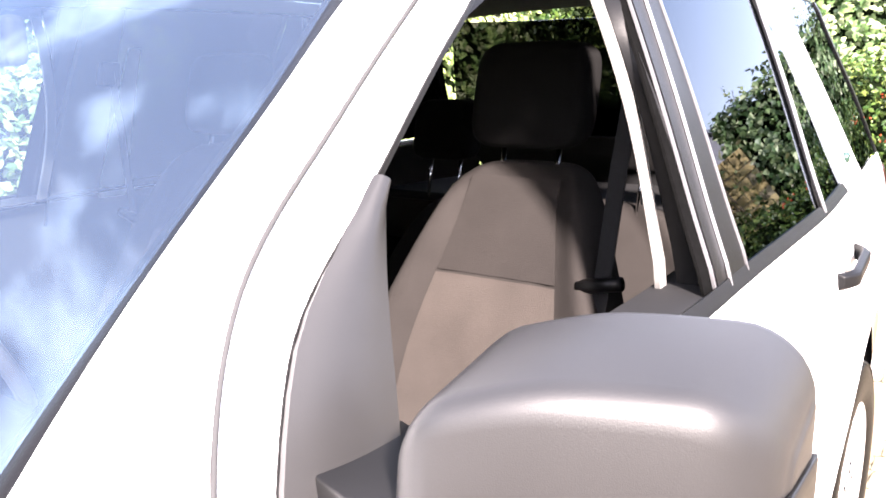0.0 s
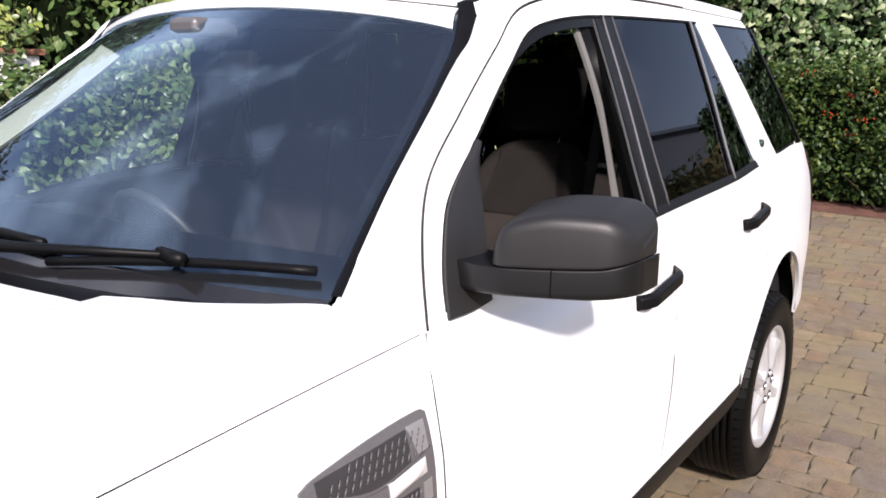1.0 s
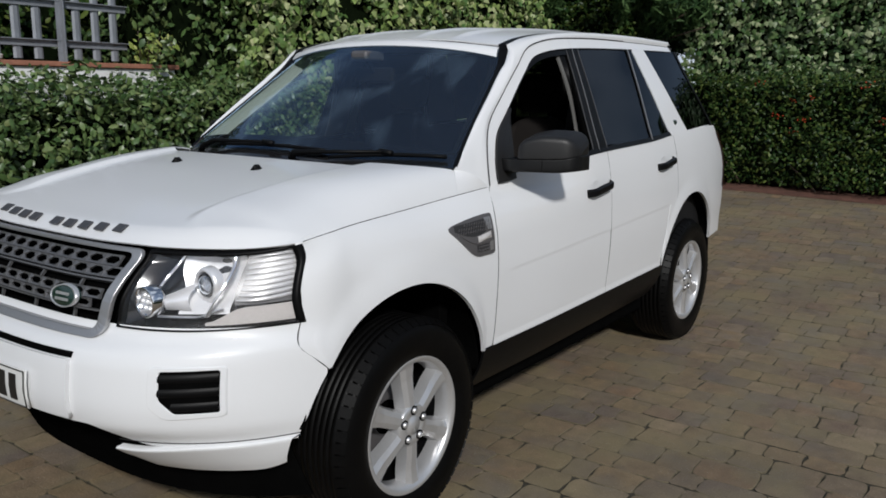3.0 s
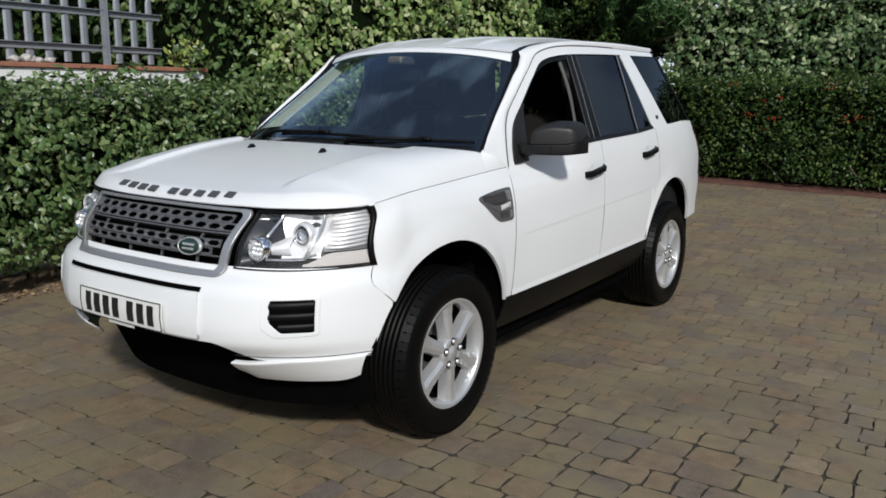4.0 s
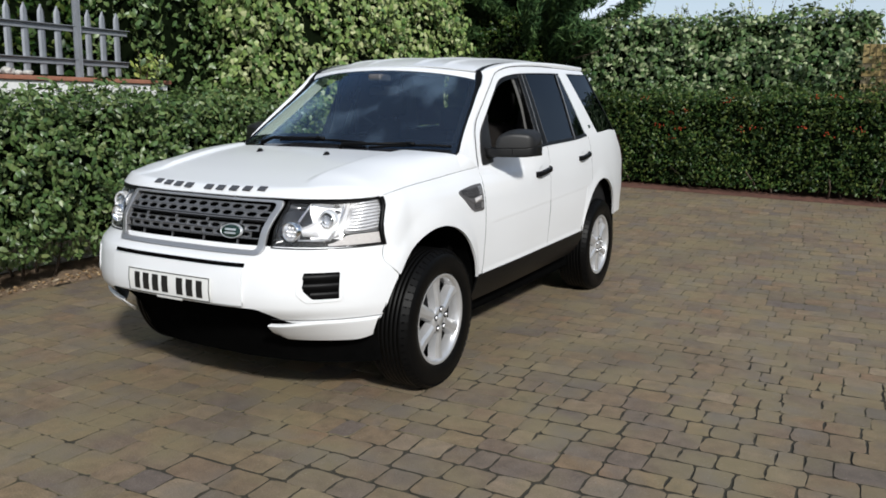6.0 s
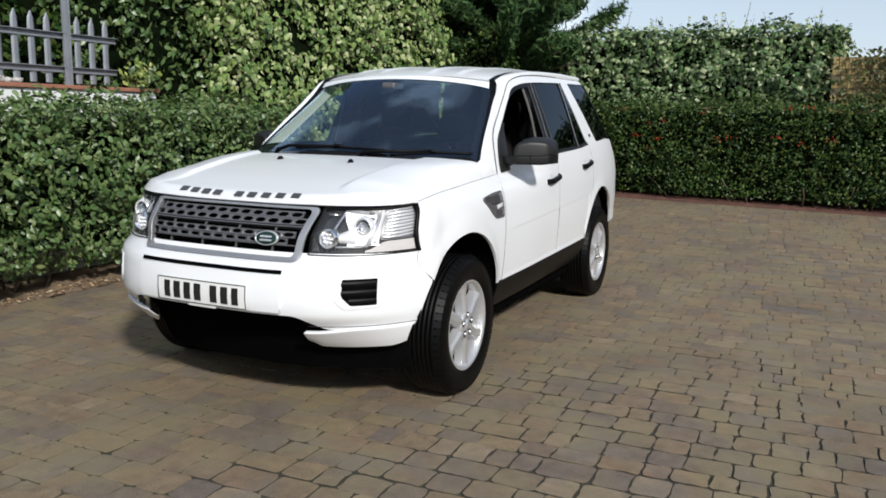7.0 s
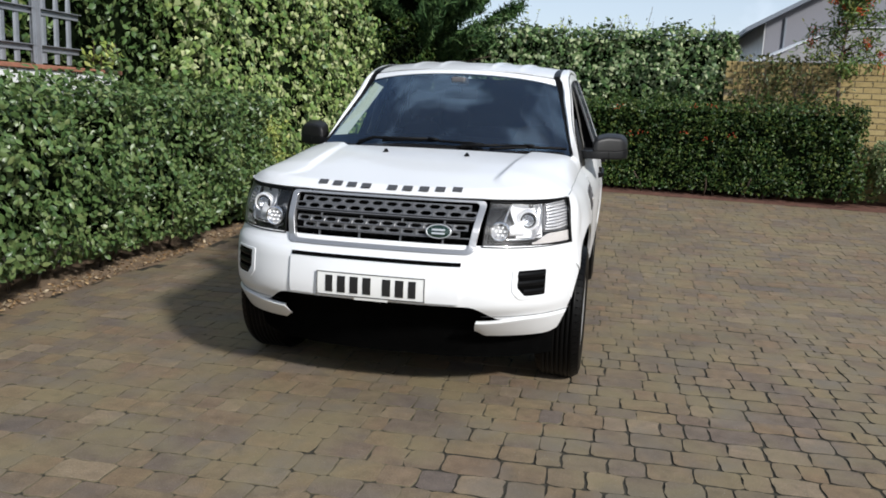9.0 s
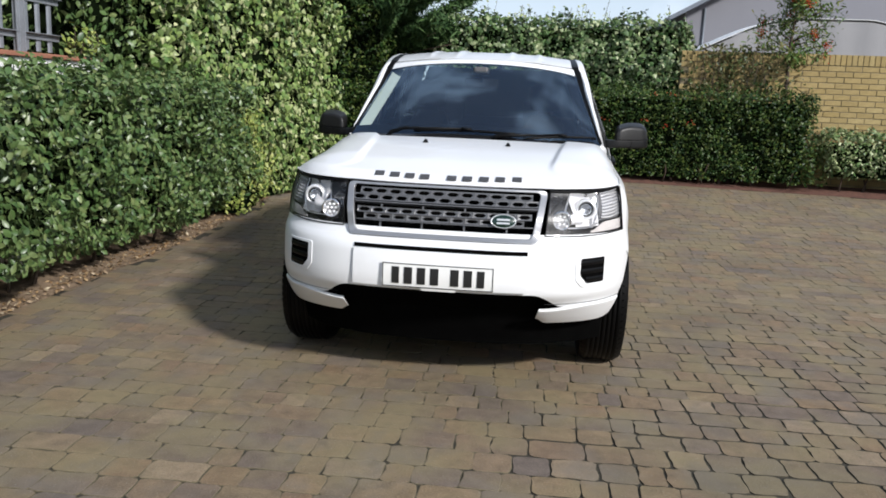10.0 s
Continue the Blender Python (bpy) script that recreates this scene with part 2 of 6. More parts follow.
def lerp(a, b, t):
    return a + (b - a) * t


def obj(name, verts, faces, mat, parent=None, label="", soft=True, thick=0.0, bevel=0.0):
    me = bpy.data.meshes.new(name)
    me.from_pydata([tuple(v) for v in verts], [], faces)
    me.materials.append(mat)
    if soft:
        me.polygons.foreach_set("use_smooth", [True] * len(me.polygons))
    me.update()
    ob = new(name, me)
    if parent:
        ob.parent = parent
    if label:
        ob["label"] = label
    if thick:
        s = ob.modifiers.new("thickness", "SOLIDIFY")
        s.thickness, s.offset = thick, -1
        # crisp rims: the sheet's own border is a sharp edge
        seen = collections.Counter(k for p in me.polygons for k in p.edge_keys)
        for e in me.edges:
            if seen[e.key] == 1:
                e.use_edge_sharp = True
    if bevel:
        s = ob.modifiers.new("bevel", "BEVEL")
        s.width, s.segments, s.limit_method, s.angle_limit = bevel, 3, "ANGLE", radians(35)
        s.harden_normals = soft
    return ob


def part(name, bm, mat, parent, label="", soft=False, bevel=0.0):
    me = bpy.data.meshes.new(name)
    bm.to_mesh(me)
    bm.free()
    me.materials.append(mat)
    if soft:
        me.polygons.foreach_set("use_smooth", [True] * len(me.polygons))
    ob = new(name, me)
    ob.parent = parent
    if label:
        ob["label"] = label
    if bevel:
        s = ob.modifiers.new("bevel", "BEVEL")
        s.width, s.segments, s.limit_method, s.angle_limit = bevel, 3, "ANGLE", radians(35)
        s.harden_normals = soft
    return ob


def thing(name, at, label, category, group="", kind=""):
    ob = new(name)
    ob.location = at
    ob.empty_display_size = 0.1
    return tagged(ob, label, category, group, kind)


def patch(name, fn, nu, nv, mat, parent, label="", out=(0, 0, 0.9), thick=0.006, us=None, side=1):
    """A curved panel fn(u, v) over the unit square, turned to face away from the point out; side -1 mirrors it in x."""
    us = us or [i / nu for i in range(nu + 1)]
    nu = len(us) - 1
    verts = [Vector(fn(u, j / nv)) for u in us for j in range(nv + 1)]
    if side < 0:
        verts = [Vector((-v.x, v.y, v.z)) for v in verts]
    faces = [(i * (nv + 1) + j, (i + 1) * (nv + 1) + j, (i + 1) * (nv + 1) + j + 1, i * (nv + 1) + j + 1) for i in range(nu) for j in range(nv)]
    o, facing = Vector(out), 0.0
    if side < 0:
        o.x = -o.x
    for f in faces:
        a, b, c, d = (verts[k] for k in f)
        facing += (c - a).cross(d - b).dot((a + c) / 2 - o)
    if facing < 0:
        faces = [f[::-1] for f in faces]
    return obj(name, verts, faces, mat, parent, label, True, thick)


def box(bm, x0, x1, y0, y1, z0, z1, m=None):
    r = bmesh.ops.create_cube(bm, size=1, matrix=(m or Matrix()) @ Matrix.Translation(((x0 + x1) / 2, (y0 + y1) / 2, (z0 + z1) / 2)) @ Matrix.Diagonal((x1 - x0, y1 - y0, z1 - z0, 1)))
    return r["verts"]


def tube(name, pts, radius, mat, parent, label="", n=8, radii=None):
    """A round bar along points, its ends closed."""
    pts = [Vector(p) for p in pts]
    verts, faces = [], []
    for i, p in enumerate(pts):
        d = (pts[min(i + 1, len(pts) - 1)] - pts[max(i - 1, 0)]).normalized()
        a = d.orthogonal().normalized() if abs(d.z) > 0.9 else d.cross(Vector((0, 0, 1))).normalized()
        b = d.cross(a)
        r = radii[i] if radii else radius
        verts += [p + (a * math.cos(k * math.tau / n) + b * math.sin(k * math.tau / n)) * r for k in range(n)]
    for i in range(len(pts) - 1):
        faces += [(i * n + k, i * n + (k + 1) % n, (i + 1) * n + (k + 1) % n, (i + 1) * n + k) for k in range(n)]
    faces += [tuple(range(n))[::-1], tuple((len(pts) - 1) * n + k for k in range(n))]
    return obj(name, verts, faces, mat, parent, label)


def lathe(name, profile, centre, mat, parent, label="", n=48, axis="x", side=1):
    """Turns (radius, offset) points round an axis through centre."""
    verts, faces = [], []
    for r, o in profile:
        for k in range(n):
            c, s = math.cos(k * math.tau / n) * r, math.sin(k * math.tau / n) * r
            verts.append(Vector(centre) + Vector((o * side, c, s) if axis == "x" else (c, o, s)))
    for i in range(len(profile) - 1):
        faces += [(i * n + k, i * n + (k + 1) % n, (i + 1) * n + (k + 1) % n, (i + 1) * n + k) for k in range(n)]
    if (axis == "x") != (side > 0):
        faces = [f[::-1] for f in faces]
    return obj(name, verts, faces, mat, parent, label)


# ---- ground ----
def ground_z(y):
    """The yard is level under the car and rises gently behind it."""
    t = max(y - 1.2, 0.0)
    return 0.375 * (min(t, 5.1) / 5.1) ** 1.25 + 0.03 * min(max(t - 5.1, 0), 8)


xs = [-400, -60, -20, -8, -4, -3, 0, 3, 6, 9, 14, 24, 60, 400]
ys = [-400, -60, -20, -10, -6, -3, 0, 1.2] + [1.2 + 0.35 * k for k in range(1, 24)] + [12, 16, 24, 60, 150, 500]
obj("ground", [(x, y, ground_z(y) - 0.0048) for x in xs for y in ys],
    [(i * len(ys) + j, (i + 1) * len(ys) + j, (i + 1) * len(ys) + j + 1, i * len(ys) + j + 1) for i in range(len(xs) - 1) for j in range(len(ys) - 1)], JOINT)
tagged(bpy.data.objects["ground"], "brown sandy joint bed under the block paving", "ground", kind="structure")

# ---- the car: shape functions ----
# half width of the body side, of the door zone and of the wing zone, by height
DOOR_X = curve((0.30, 0.880), (0.45, 0.915), (0.60, 0.932), (0.80, 0.944), (0.95, 0.940), (1.08, 0.926), (1.16, 0.910), (1.22, 0.893), (1.27, 0.872), (1.45, 0.800), (1.60, 0.735), (1.68, 0.698), (1.74, 0.640))
WING_X = curve((0.30, 0.880), (0.45, 0.915), (0.60, 0.935), (0.80, 0.944), (0.92, 0.938), (1.00, 0.922), (1.05, 0.895), (1.09, 0.855), (1.14, 0.838), (1.22, 0.815), (1.37, 0.755), (1.60, 0.672), (1.72, 0.600))
PLAN = curve((-1.85, 0.905), (-1.75, 0.927), (-1.6, 0.957), (-1.3, 0.984), (-0.8, 0.990), (-0.3, 1.0), (0.6, 1.0), (1.2, 0.986), (1.6, 0.962), (1.9, 0.925), (2.1, 0.880), (2.25, 0.80))


def side_x(y, z):
    drop = 0.020 * smooth(-0.8, -1.3, y)
    x = lerp(WING_X(z + drop), DOOR_X(z), smooth(-0.85, 0.0, y)) * PLAN(y)
    return lerp(x, front_x(y, z), smooth(-1.58, -1.77, y)) if y < -1.58 else x


def on_side(y, z, proud=0.0):
    return (side_x(y, z) + proud, y, z)


NOSE = curve((0.36, -2.06), (0.42, -2.12), (0.47, -2.17), (0.54, -2.235), (0.60, -2.245), (0.70, -2.235), (0.745, -2.215), (0.775, -2.165), (0.80, -2.145), (0.875, -2.128), (0.93, -2.09), (0.99, -2.035), (1.03, -2.02), (1.06, -1.97))


def front_y(x, z):
    return -1.2 - (-1.2 - NOSE(z)) * max(1 - (abs(x) / 0.98) ** 3.3, 0.0) ** (1 / 2.2)


def on_front(x, z, proud=0.0):
    return (x, front_y(x, z) - proud, z)


def front_x(y, z):
    """The half width of the nose at a place along the car."""
    return 0.98 * max(1 - (max(-1.2 - y, 0.0) / (-1.2 - NOSE(z))) ** 2.2, 0.0) ** (1 / 3.3)


HOOD_C = curve((-2.04, 1.018), (-2.0, 1.042), (-1.9, 1.070), (-1.7, 1.118), (-1.4, 1.172), (-1.1, 1.205), (-0.9, 1.215))
HOOD_E = curve((-2.04, 0.985), (-1.9, 1.003), (-1.78, 1.021), (-1.735, 1.030), (-1.5, 1.055), (-1.25, 1.071), (-1.0, 1.0875), (-0.75, 1.102))


def hood_edge(y):
    x = side_x(y, HOOD_E(y))
    return min(x, lerp(0.838, 0.848, min(max((y + 1.74) / 0.24, 0.0), 1.0))) if y < -1.5 else x


def hood_z(x, y):
    e = hood_edge(y)
    t = min(abs(x) / e, 1.0)
    ridge = 0.017 * smooth(0.546, 0.580, abs(x) + 0.12 * (-1.2 - y)) * smooth(-2.0, -1.7, y)
    back = smooth(-1.65, -0.98, y)
    dip = 0.034 * back * t * t
    return HOOD_C(y) + ridge * (1 - t ** 6) - dip - (HOOD_C(y) - HOOD_E(y) - 0.034 * back) * t ** lerp(7, 24, back)


ARCH_F, ARCH_R = (-1.345, 0.390, 0.452), (1.255, 0.440, 0.456)


def arch(y, a):
    return a[1] + math.sqrt(max(a[2] ** 2 - (y - a[0]) ** 2, 0.0))


BELT = curve((-0.80, 1.105), (-0.5, 1.150), (0.0, 1.190), (0.7, 1.216), (0.95, 1.233), (1.31, 1.245), (1.60, 1.256), (1.75, 1.252))
SILL = curve((-0.9, 0.508), (0.8, 0.542))
# outlines in the side view, bottom front to top rear: the windows' upper edge and the doors' shut line
WIN_TOP = curve((-0.745, 1.120), (-0.69, 1.19), (-0.54, 1.36), (-0.40, 1.49), (-0.27, 1.585), (-0.15, 1.622), (0.08, 1.645), (0.68, 1.668), (0.95, 1.675), (1.42, 1.684))
SHUT = (curve((0, -0.773), (0.1, -0.747), (0.2, -0.695), (0.35, -0.555), (0.5, -0.395), (0.6, -0.260), (0.7, 0.0), (0.85, 0.60), (1.0, 1.42)),
        curve((0, 1.098), (0.1, 1.205), (0.2, 1.303), (0.35, 1.428), (0.5, 1.552), (0.6, 1.638), (0.7, 1.682), (0.85, 1.705), (1.0, 1.710)))
OPEN = (curve((0, -0.718), (0.1, -0.705), (0.2, -0.662), (0.35, -0.535), (0.5, -0.370), (0.6, -0.240), (0.7, 0.0), (0.85, 0.60), (1.0, 1.42)),
        curve((0, 1.106), (0.1, 1.180), (0.2, 1.272), (0.35, 1.382), (0.5, 1.520), (0.6, 1.602), (0.7, 1.640), (0.85, 1.666), (1.0, 1.684)))
FRONT_GAP = curve((0, -0.838), (0.80, -0.838), (0.88, -0.828), (0.95, -0.803), (1, -0.775))  # front edge of the front door


car = thing("car", (0, 0, 0), "white five-door off-road car parked on block paving, front passenger window open", "car")


def columns(y0, y1, n, *extra):
    """Steps along a panel, closer at the given places."""
    s = {round(i / n, 4) for i in range(n + 1)}
    for e in extra:
        for k in np.linspace(-0.03, 0.03, 9):
            s.add(round(min(max((e + k - y0) / (y1 - y0), 0), 1), 4))
    return sorted(s)


NOSE_SEAM = curve((0.66, -1.714), (0.70, -1.754), (0.748, -1.796), (0.80, -1.778), (0.823, -1.772), (0.90, -1.769), (0.96, -1.760), (0.993, -1.748), (1.03, -1.750))  # bumper and wing meet here, by height


def wing(side):
    def low(y):
        return arch(y, ARCH_F) if -1.71 < y < -0.908 else (0.66 if y < -1.3 else 0.505)

    def fn(u, v):
        y = lerp(NOSE_SEAM(lerp(0.66, 1.029, v)), FRONT_GAP(v) - 0.0019, u)
        z = lerp(low(y), HOOD_E(y) - 0.0015, v)
        flare = 0.010 * smooth(0.12, 0.0, z - low(y)) if -1.75 < y < -0.9 else 0
        return on_side(y, z, flare + (hood_edge(y) - side_x(y, HOOD_E(y))) * smooth(0.75, 1.0, v))

    w = patch("front_wing", fn, 40, 18, PAINT, car, "white front wing over the wheel", us=columns(-1.77, -0.846, 44, -1.71, -0.91), side=side)
    # white filler added under the bonnet gap to brighten it
    def gap_filler(u, v):
        y = lerp(-1.72, -0.80, u)
        return (hood_edge(y) + 0.002 - 0.03 * v, y, HOOD_E(y) - 0.005 - 0.010 * v)

    patch("bonnet_gutter", gap_filler, 30, 2, PAINT, w, side=side, thick=0.002)
    # flange rolled into the arch, and the dark liner
    a0, a1 = math.atan2(0.505 - ARCH_F[1], 0.437), math.pi - math.atan2(0.66 - ARCH_F[1], 0.36)

    def flange(u, v):
        a = lerp(a0, a1, u)
        y, z = ARCH_F[0] + ARCH_F[2] * math.cos(a), ARCH_F[1] + ARCH_F[2] * math.sin(a)
        return (side_x(y, z) + 0.010 - 0.014 * v, y, z - 0.002 * v)

    patch("arch_lip", flange, 30, 2, PAINT, w, side=side, thick=0.003)
    return w


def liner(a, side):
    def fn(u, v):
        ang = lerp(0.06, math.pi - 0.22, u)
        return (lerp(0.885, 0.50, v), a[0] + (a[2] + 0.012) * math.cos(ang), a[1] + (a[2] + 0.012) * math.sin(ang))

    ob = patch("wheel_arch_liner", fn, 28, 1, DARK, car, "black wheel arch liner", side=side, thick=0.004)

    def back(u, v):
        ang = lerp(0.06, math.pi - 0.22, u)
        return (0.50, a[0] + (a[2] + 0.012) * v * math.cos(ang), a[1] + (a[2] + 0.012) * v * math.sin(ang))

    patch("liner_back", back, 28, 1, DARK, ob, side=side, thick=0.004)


def frame_strip(t0, t1, side, parent, label=""):
    def fn(u, v):
        t = lerp(t0, t1, u)
        a, b = on_side(OPEN[0](t), OPEN[1](t), -0.002), on_side(SHUT[0](t), SHUT[1](t), -0.001)
        return Vector(a).lerp(Vector(b), v)

    w = patch("window_frame", fn, 44, 4, PAINT, parent, label, side=side)

    def seal(u, v):
        t = lerp(t0, t1, u)
        p = Vector(on_side(OPEN[0](t), OPEN[1](t), 0.0))
        return p + Vector((-0.030, 0, -0.002)) * v + Vector((0, 0.008, -0.010)) * (1 - v) * 0.0

    patch("frame_seal", seal, 44, 2, BLACK, w, "black rubber seal", side=side, thick=0.006)
    if t0 < 0.1:
        # rubber glass run round the top of the open window
        def run(u, v):
            t = lerp(0.36, 0.712, u)
            wd = 0.026 * smooth(0.47, 0.60, t) * v
            return on_side(OPEN[0](t) + wd * 0.35 * smooth(0.65, 0.5, t), OPEN[1](t) - wd, -0.004)

        patch("glass_run", run, 30, 2, BLACK, w, "black rubber glass run", side=side, thick=0.006)
    return w


def quarter(side):
    def low(y):
        return max(arch(y, ARCH_R), 0.57 if y > 1.25 else 0.545) if abs(y - ARCH_R[0]) < ARCH_R[2] else (0.545 if y < 1.2 else 0.57)

    def fn(u, v):
        rear = 1.99 + 0.05 * math.sin(math.pi * v) - 0.150 * smooth(0.52, 1.0, v)
        front = curve((0, 0.80), (0.3, 0.87), (0.55, 0.985), (1, 0.99))
        y = lerp(front(v), rear, u)
        return on_side(y, lerp(low(y), BELT(y), v), 0.008 * smooth(0.10, 0, lerp(low(y), BELT(y), v) - low(y)))

    q = patch("rear_quarter_panel", fn, 40, 18, PAINT, car, "white rear quarter panel", us=columns(0.9, 2.03, 40, 0.82, 1.70), side=side)

    def flange(u, v):
        a = lerp(0.28, math.pi - 0.22, u)
        y, z = ARCH_R[0] + ARCH_R[2] * math.cos(a), ARCH_R[1] + ARCH_R[2] * math.sin(a)
        return (side_x(y, z) + 0.008 - 0.014 * v, y, z - 0.002 * v)

    patch("arch_lip", flange, 30, 2, PAINT, q, side=side, thick=0.003)
    # pillar between the rear door window and the quarter window
    def pillar(u, v):
        y = lerp(lerp(0.955, 0.80, v), lerp(1.240, 0.965, v), u)
        return on_side(y, lerp(BELT(y), WIN_TOP(y), v))

    patch("rear_pillar", pillar, 4, 12, PAINT, q, "white sloping rear pillar", side=side)

    frame_strip(0.876, 1.0, side, q, "white frame over the quarter window")

    PANE_REAR = curve((0, 1.800), (0.38, 1.660), (0.7, 1.556), (1, 1.490))

    def pane(u, v):
        y = lerp(lerp(1.252, 0.978, v), PANE_REAR(v), u)
        return on_side(y, lerp(BELT(y) + 0.006, WIN_TOP(y), v), -0.004)

    patch("quarter_window", pane, 8, 12, TINTED, q, "dark tinted rear quarter window", side=side, thick=0.003).visible_shadow = False

    def edge(u, v):
        y = PANE_REAR(v) - 0.030 * (1 - u)
        return on_side(y, lerp(BELT(y) + 0.006, WIN_TOP(y), v), 0.001)

    patch("window_edge", edge, 2, 16, BLACK, q, "black edge of the quarter window", side=side, thick=0.006)
    if side > 0:
        lathe("round_badge", [(0.001, 0.010), (0.011, 0.010), (0.014, 0.006), (0.014, -0.01)], on_side(1.075, 1.29), BADGE, q, "small round dark badge", n=20)
    return q


def crease(y):
    return 0.79 + 0.045 * (y + 0.75)


def door(name, side, front, rear, label):
    """Lower skin with the side crease, and the white frame round the window."""
    def fn(u, v):
        y = lerp(front(v), rear(v), u)
        z = lerp(SILL(y) if y < 0.8 else 0.545, BELT(y), v)
        dent = 0.0016 * smooth(0.005, -0.005, z - crease(y)) * smooth(0.30, 0.0, crease(y) - z) * smooth(-0.80, -0.70, y)
        return on_side(y, z, -dent + 0.004 * smooth(0.03, 0, z - SILL(min(y, 0.8))))

    d = patch(name, fn, 30, 110, PAINT, car, label, side=side)
    return d


def doors(side):
    f = door("front_door", side, lambda v: FRONT_GAP(v) + 0.0019, curve((0, 0.1195), (1, 0.1195)), "white front door, window wound down")
    frame_strip(0.0, 0.7285, side, f, "white front window frame")
    r = door("rear_door", side, curve((0, 0.1222), (1, 0.1222)), curve((0, 0.795), (0.3, 0.866), (0.55, 0.981), (1, 0.986)), "white rear door with tinted glass")
    frame_strip(0.729, 0.876, side, r, "white rear window frame")
    # black pillar trim between the two windows
    def bpost(y0, y1, sink, mat, nm, par):
        def fn(u, v):
            y = lerp(lerp(y0[0], y0[1], v), lerp(y1[0], y1[1], v), u)
            return on_side(y, lerp(BELT(y), WIN_TOP(y), v), sink)
        return patch(nm, fn, 3, 14, mat, par, side=side, thick=0.004)

    bpost((0.005, 0.055), (0.045, 0.095), -0.004, BLACK, "pillar_trim", f)
    bpost((0.050, 0.100), (0.128, 0.150), -0.002, BLACK, "pillar_trim", r)
    bpost((0.0470, 0.0970), (0.0490, 0.0990), 0.001, SILVER, "gap_edge", r)
    # rubber channels at the open window's rear edge, the outermost ones bright edged
    bpost((-0.030, 0.030), (0.004, 0.054), -0.012, DARK, "window_channel", f)
    bpost((-0.001, 0.0505), (0.003, 0.0535), -0.006, GREYGRILLE, "channel_edge", f)
    bpost((0.1305, 0.1525), (0.1335, 0.1545), 0.0005, GREYGRILLE, "channel_edge", r)

    def inner_trim(u, v):
        z = lerp(1.19, 1.615, v)
        return (side_x(0.0, z) - lerp(0.078, 0.018, v), -0.012 - 0.03 * v ** 2 + 0.022 * u + 0.025 * math.sin(math.pi * v), z)

    patch("pillar_edge_trim", inner_trim, 2, 12, LINER, f, "pale trim inside the open window", side=side, thick=0.008)

    def inner_dark(u, v):
        z = lerp(1.12, 1.63, v)
        return (lerp(side_x(0.0, z) - lerp(0.076, 0.018, v), side_x(0.03, z) - 0.012, u), lerp(0.012, 0.02, u) - 0.03 * v ** 2 * (1 - u) + 0.025 * math.sin(math.pi * v) * (1 - u), z)

    patch("channel_lining", inner_dark, 3, 12, BLACK, f, side=side, thick=0.006)
    # rear door glass in two panes with a dark divider
    def pane(a0, a1, b0, b1, nm):
        def fn(u, v):
            y = lerp(lerp(a0, a1, v), lerp(b0, b1, v), u)
            return on_side(y, lerp(BELT(y) + 0.010, WIN_TOP(y) - 0.004, v), -0.006)
        patch(nm, fn, 8, 12, TINTED, r, "dark tinted window glass", side=side, thick=0.003).visible_shadow = False

    pane(0.134, 0.155, 0.662, 0.722, "window_pane")
    pane(0.684, 0.744, 0.955, 0.798, "window_pane")
    bpost((0.661, 0.721), (0.685, 0.745), 0.0, BLACK, "pane_divider", r)
    bpost((0.669, 0.729), (0.675, 0.735), 0.0045, SILVER, "divider_trim", r)
    # waist seals
    for par, y0, y1 in ((f, -0.50, 0.05), (r, 0.05, 0.955)):
        def seal(u, v, y0=y0, y1=y1):
            y = lerp(y0, y1, u)
            return on_side(y, BELT(y) - 0.008 + 0.020 * v, 0.004 - 0.006 * v)
        patch("waist_seal", seal, 16, 2, BLACK, par, "black rubber waist seal", side=side, thick=0.004)
    # handles: a bar with a scooped bowl above its front end
    for par, y0, y1, z in ((f, -0.125, 0.108, 1.016), (r, 0.690, 0.915, 1.074)):
        bm = bmesh.new()
        slope = 0.12
        for k in range(13):
            t = k / 12
            y = lerp(y0, y1, t)
            zz = z + slope * (y - y0)
            bow = 0.012 + 0.025 * min(1.0, 6 * t, 6 * (1 - t)) ** 0.6
            x = side_x(y, zz)
            hh = 0.0215 - 0.002 * abs(2 * t - 1)
            ring = [bm.verts.new((side * (x + bow - 0.016), y, zz - hh)), bm.verts.new((side * (x + bow), y, zz - hh * 0.6)), bm.verts.new((side * (x + bow), y, zz + hh * 0.6)), bm.verts.new((side * (x + bow - 0.016), y, zz + hh))]
            if k:
                for j in range(4):
                    bm.faces.new((prev[j], prev[(j + 1) % 4], ring[(j + 1) % 4], ring[j]))
            prev = ring
        bmesh.ops.holes_fill(bm, edges=bm.edges)
        bmesh.ops.recalc_face_normals(bm, faces=bm.faces)
        part("door_handle", bm, BLACK, par, "black pull handle", soft=True, bevel=0.004)
        yc, zc = y0 + 0.085, z + 0.030
        lathe("handle_bowl", [(0.030, 0.0015), (0.027, 0.003), (0.018, 0.001), (0.001, 0.0005)], on_side(yc, zc), PAINT, par, n=20) if side > 0 else None
    # near-black strips added behind the door gaps to paint the shade in them
    for nm, gap, top in (("door_seal", FRONT_GAP, 1.09), ("door_seal", lambda v: 0.121, 1.19), ("door_seal", curve((0, 0.7975), (0.3, 0.868), (0.55, 0.983), (1, 0.988)), 1.22)):
        def shadow(u, v, gap=gap, top=top):
            z = lerp(0.53, top, v)
            y = gap(v) + 0.03 * (u - 0.5)
            return on_side(y, z, -0.016)
        patch(nm, shadow, 2, 20, DARK, f, side=side, thick=0.003)
    # sill cladding
    def clad(u, v):
        y = lerp(-0.90, 0.83, u)
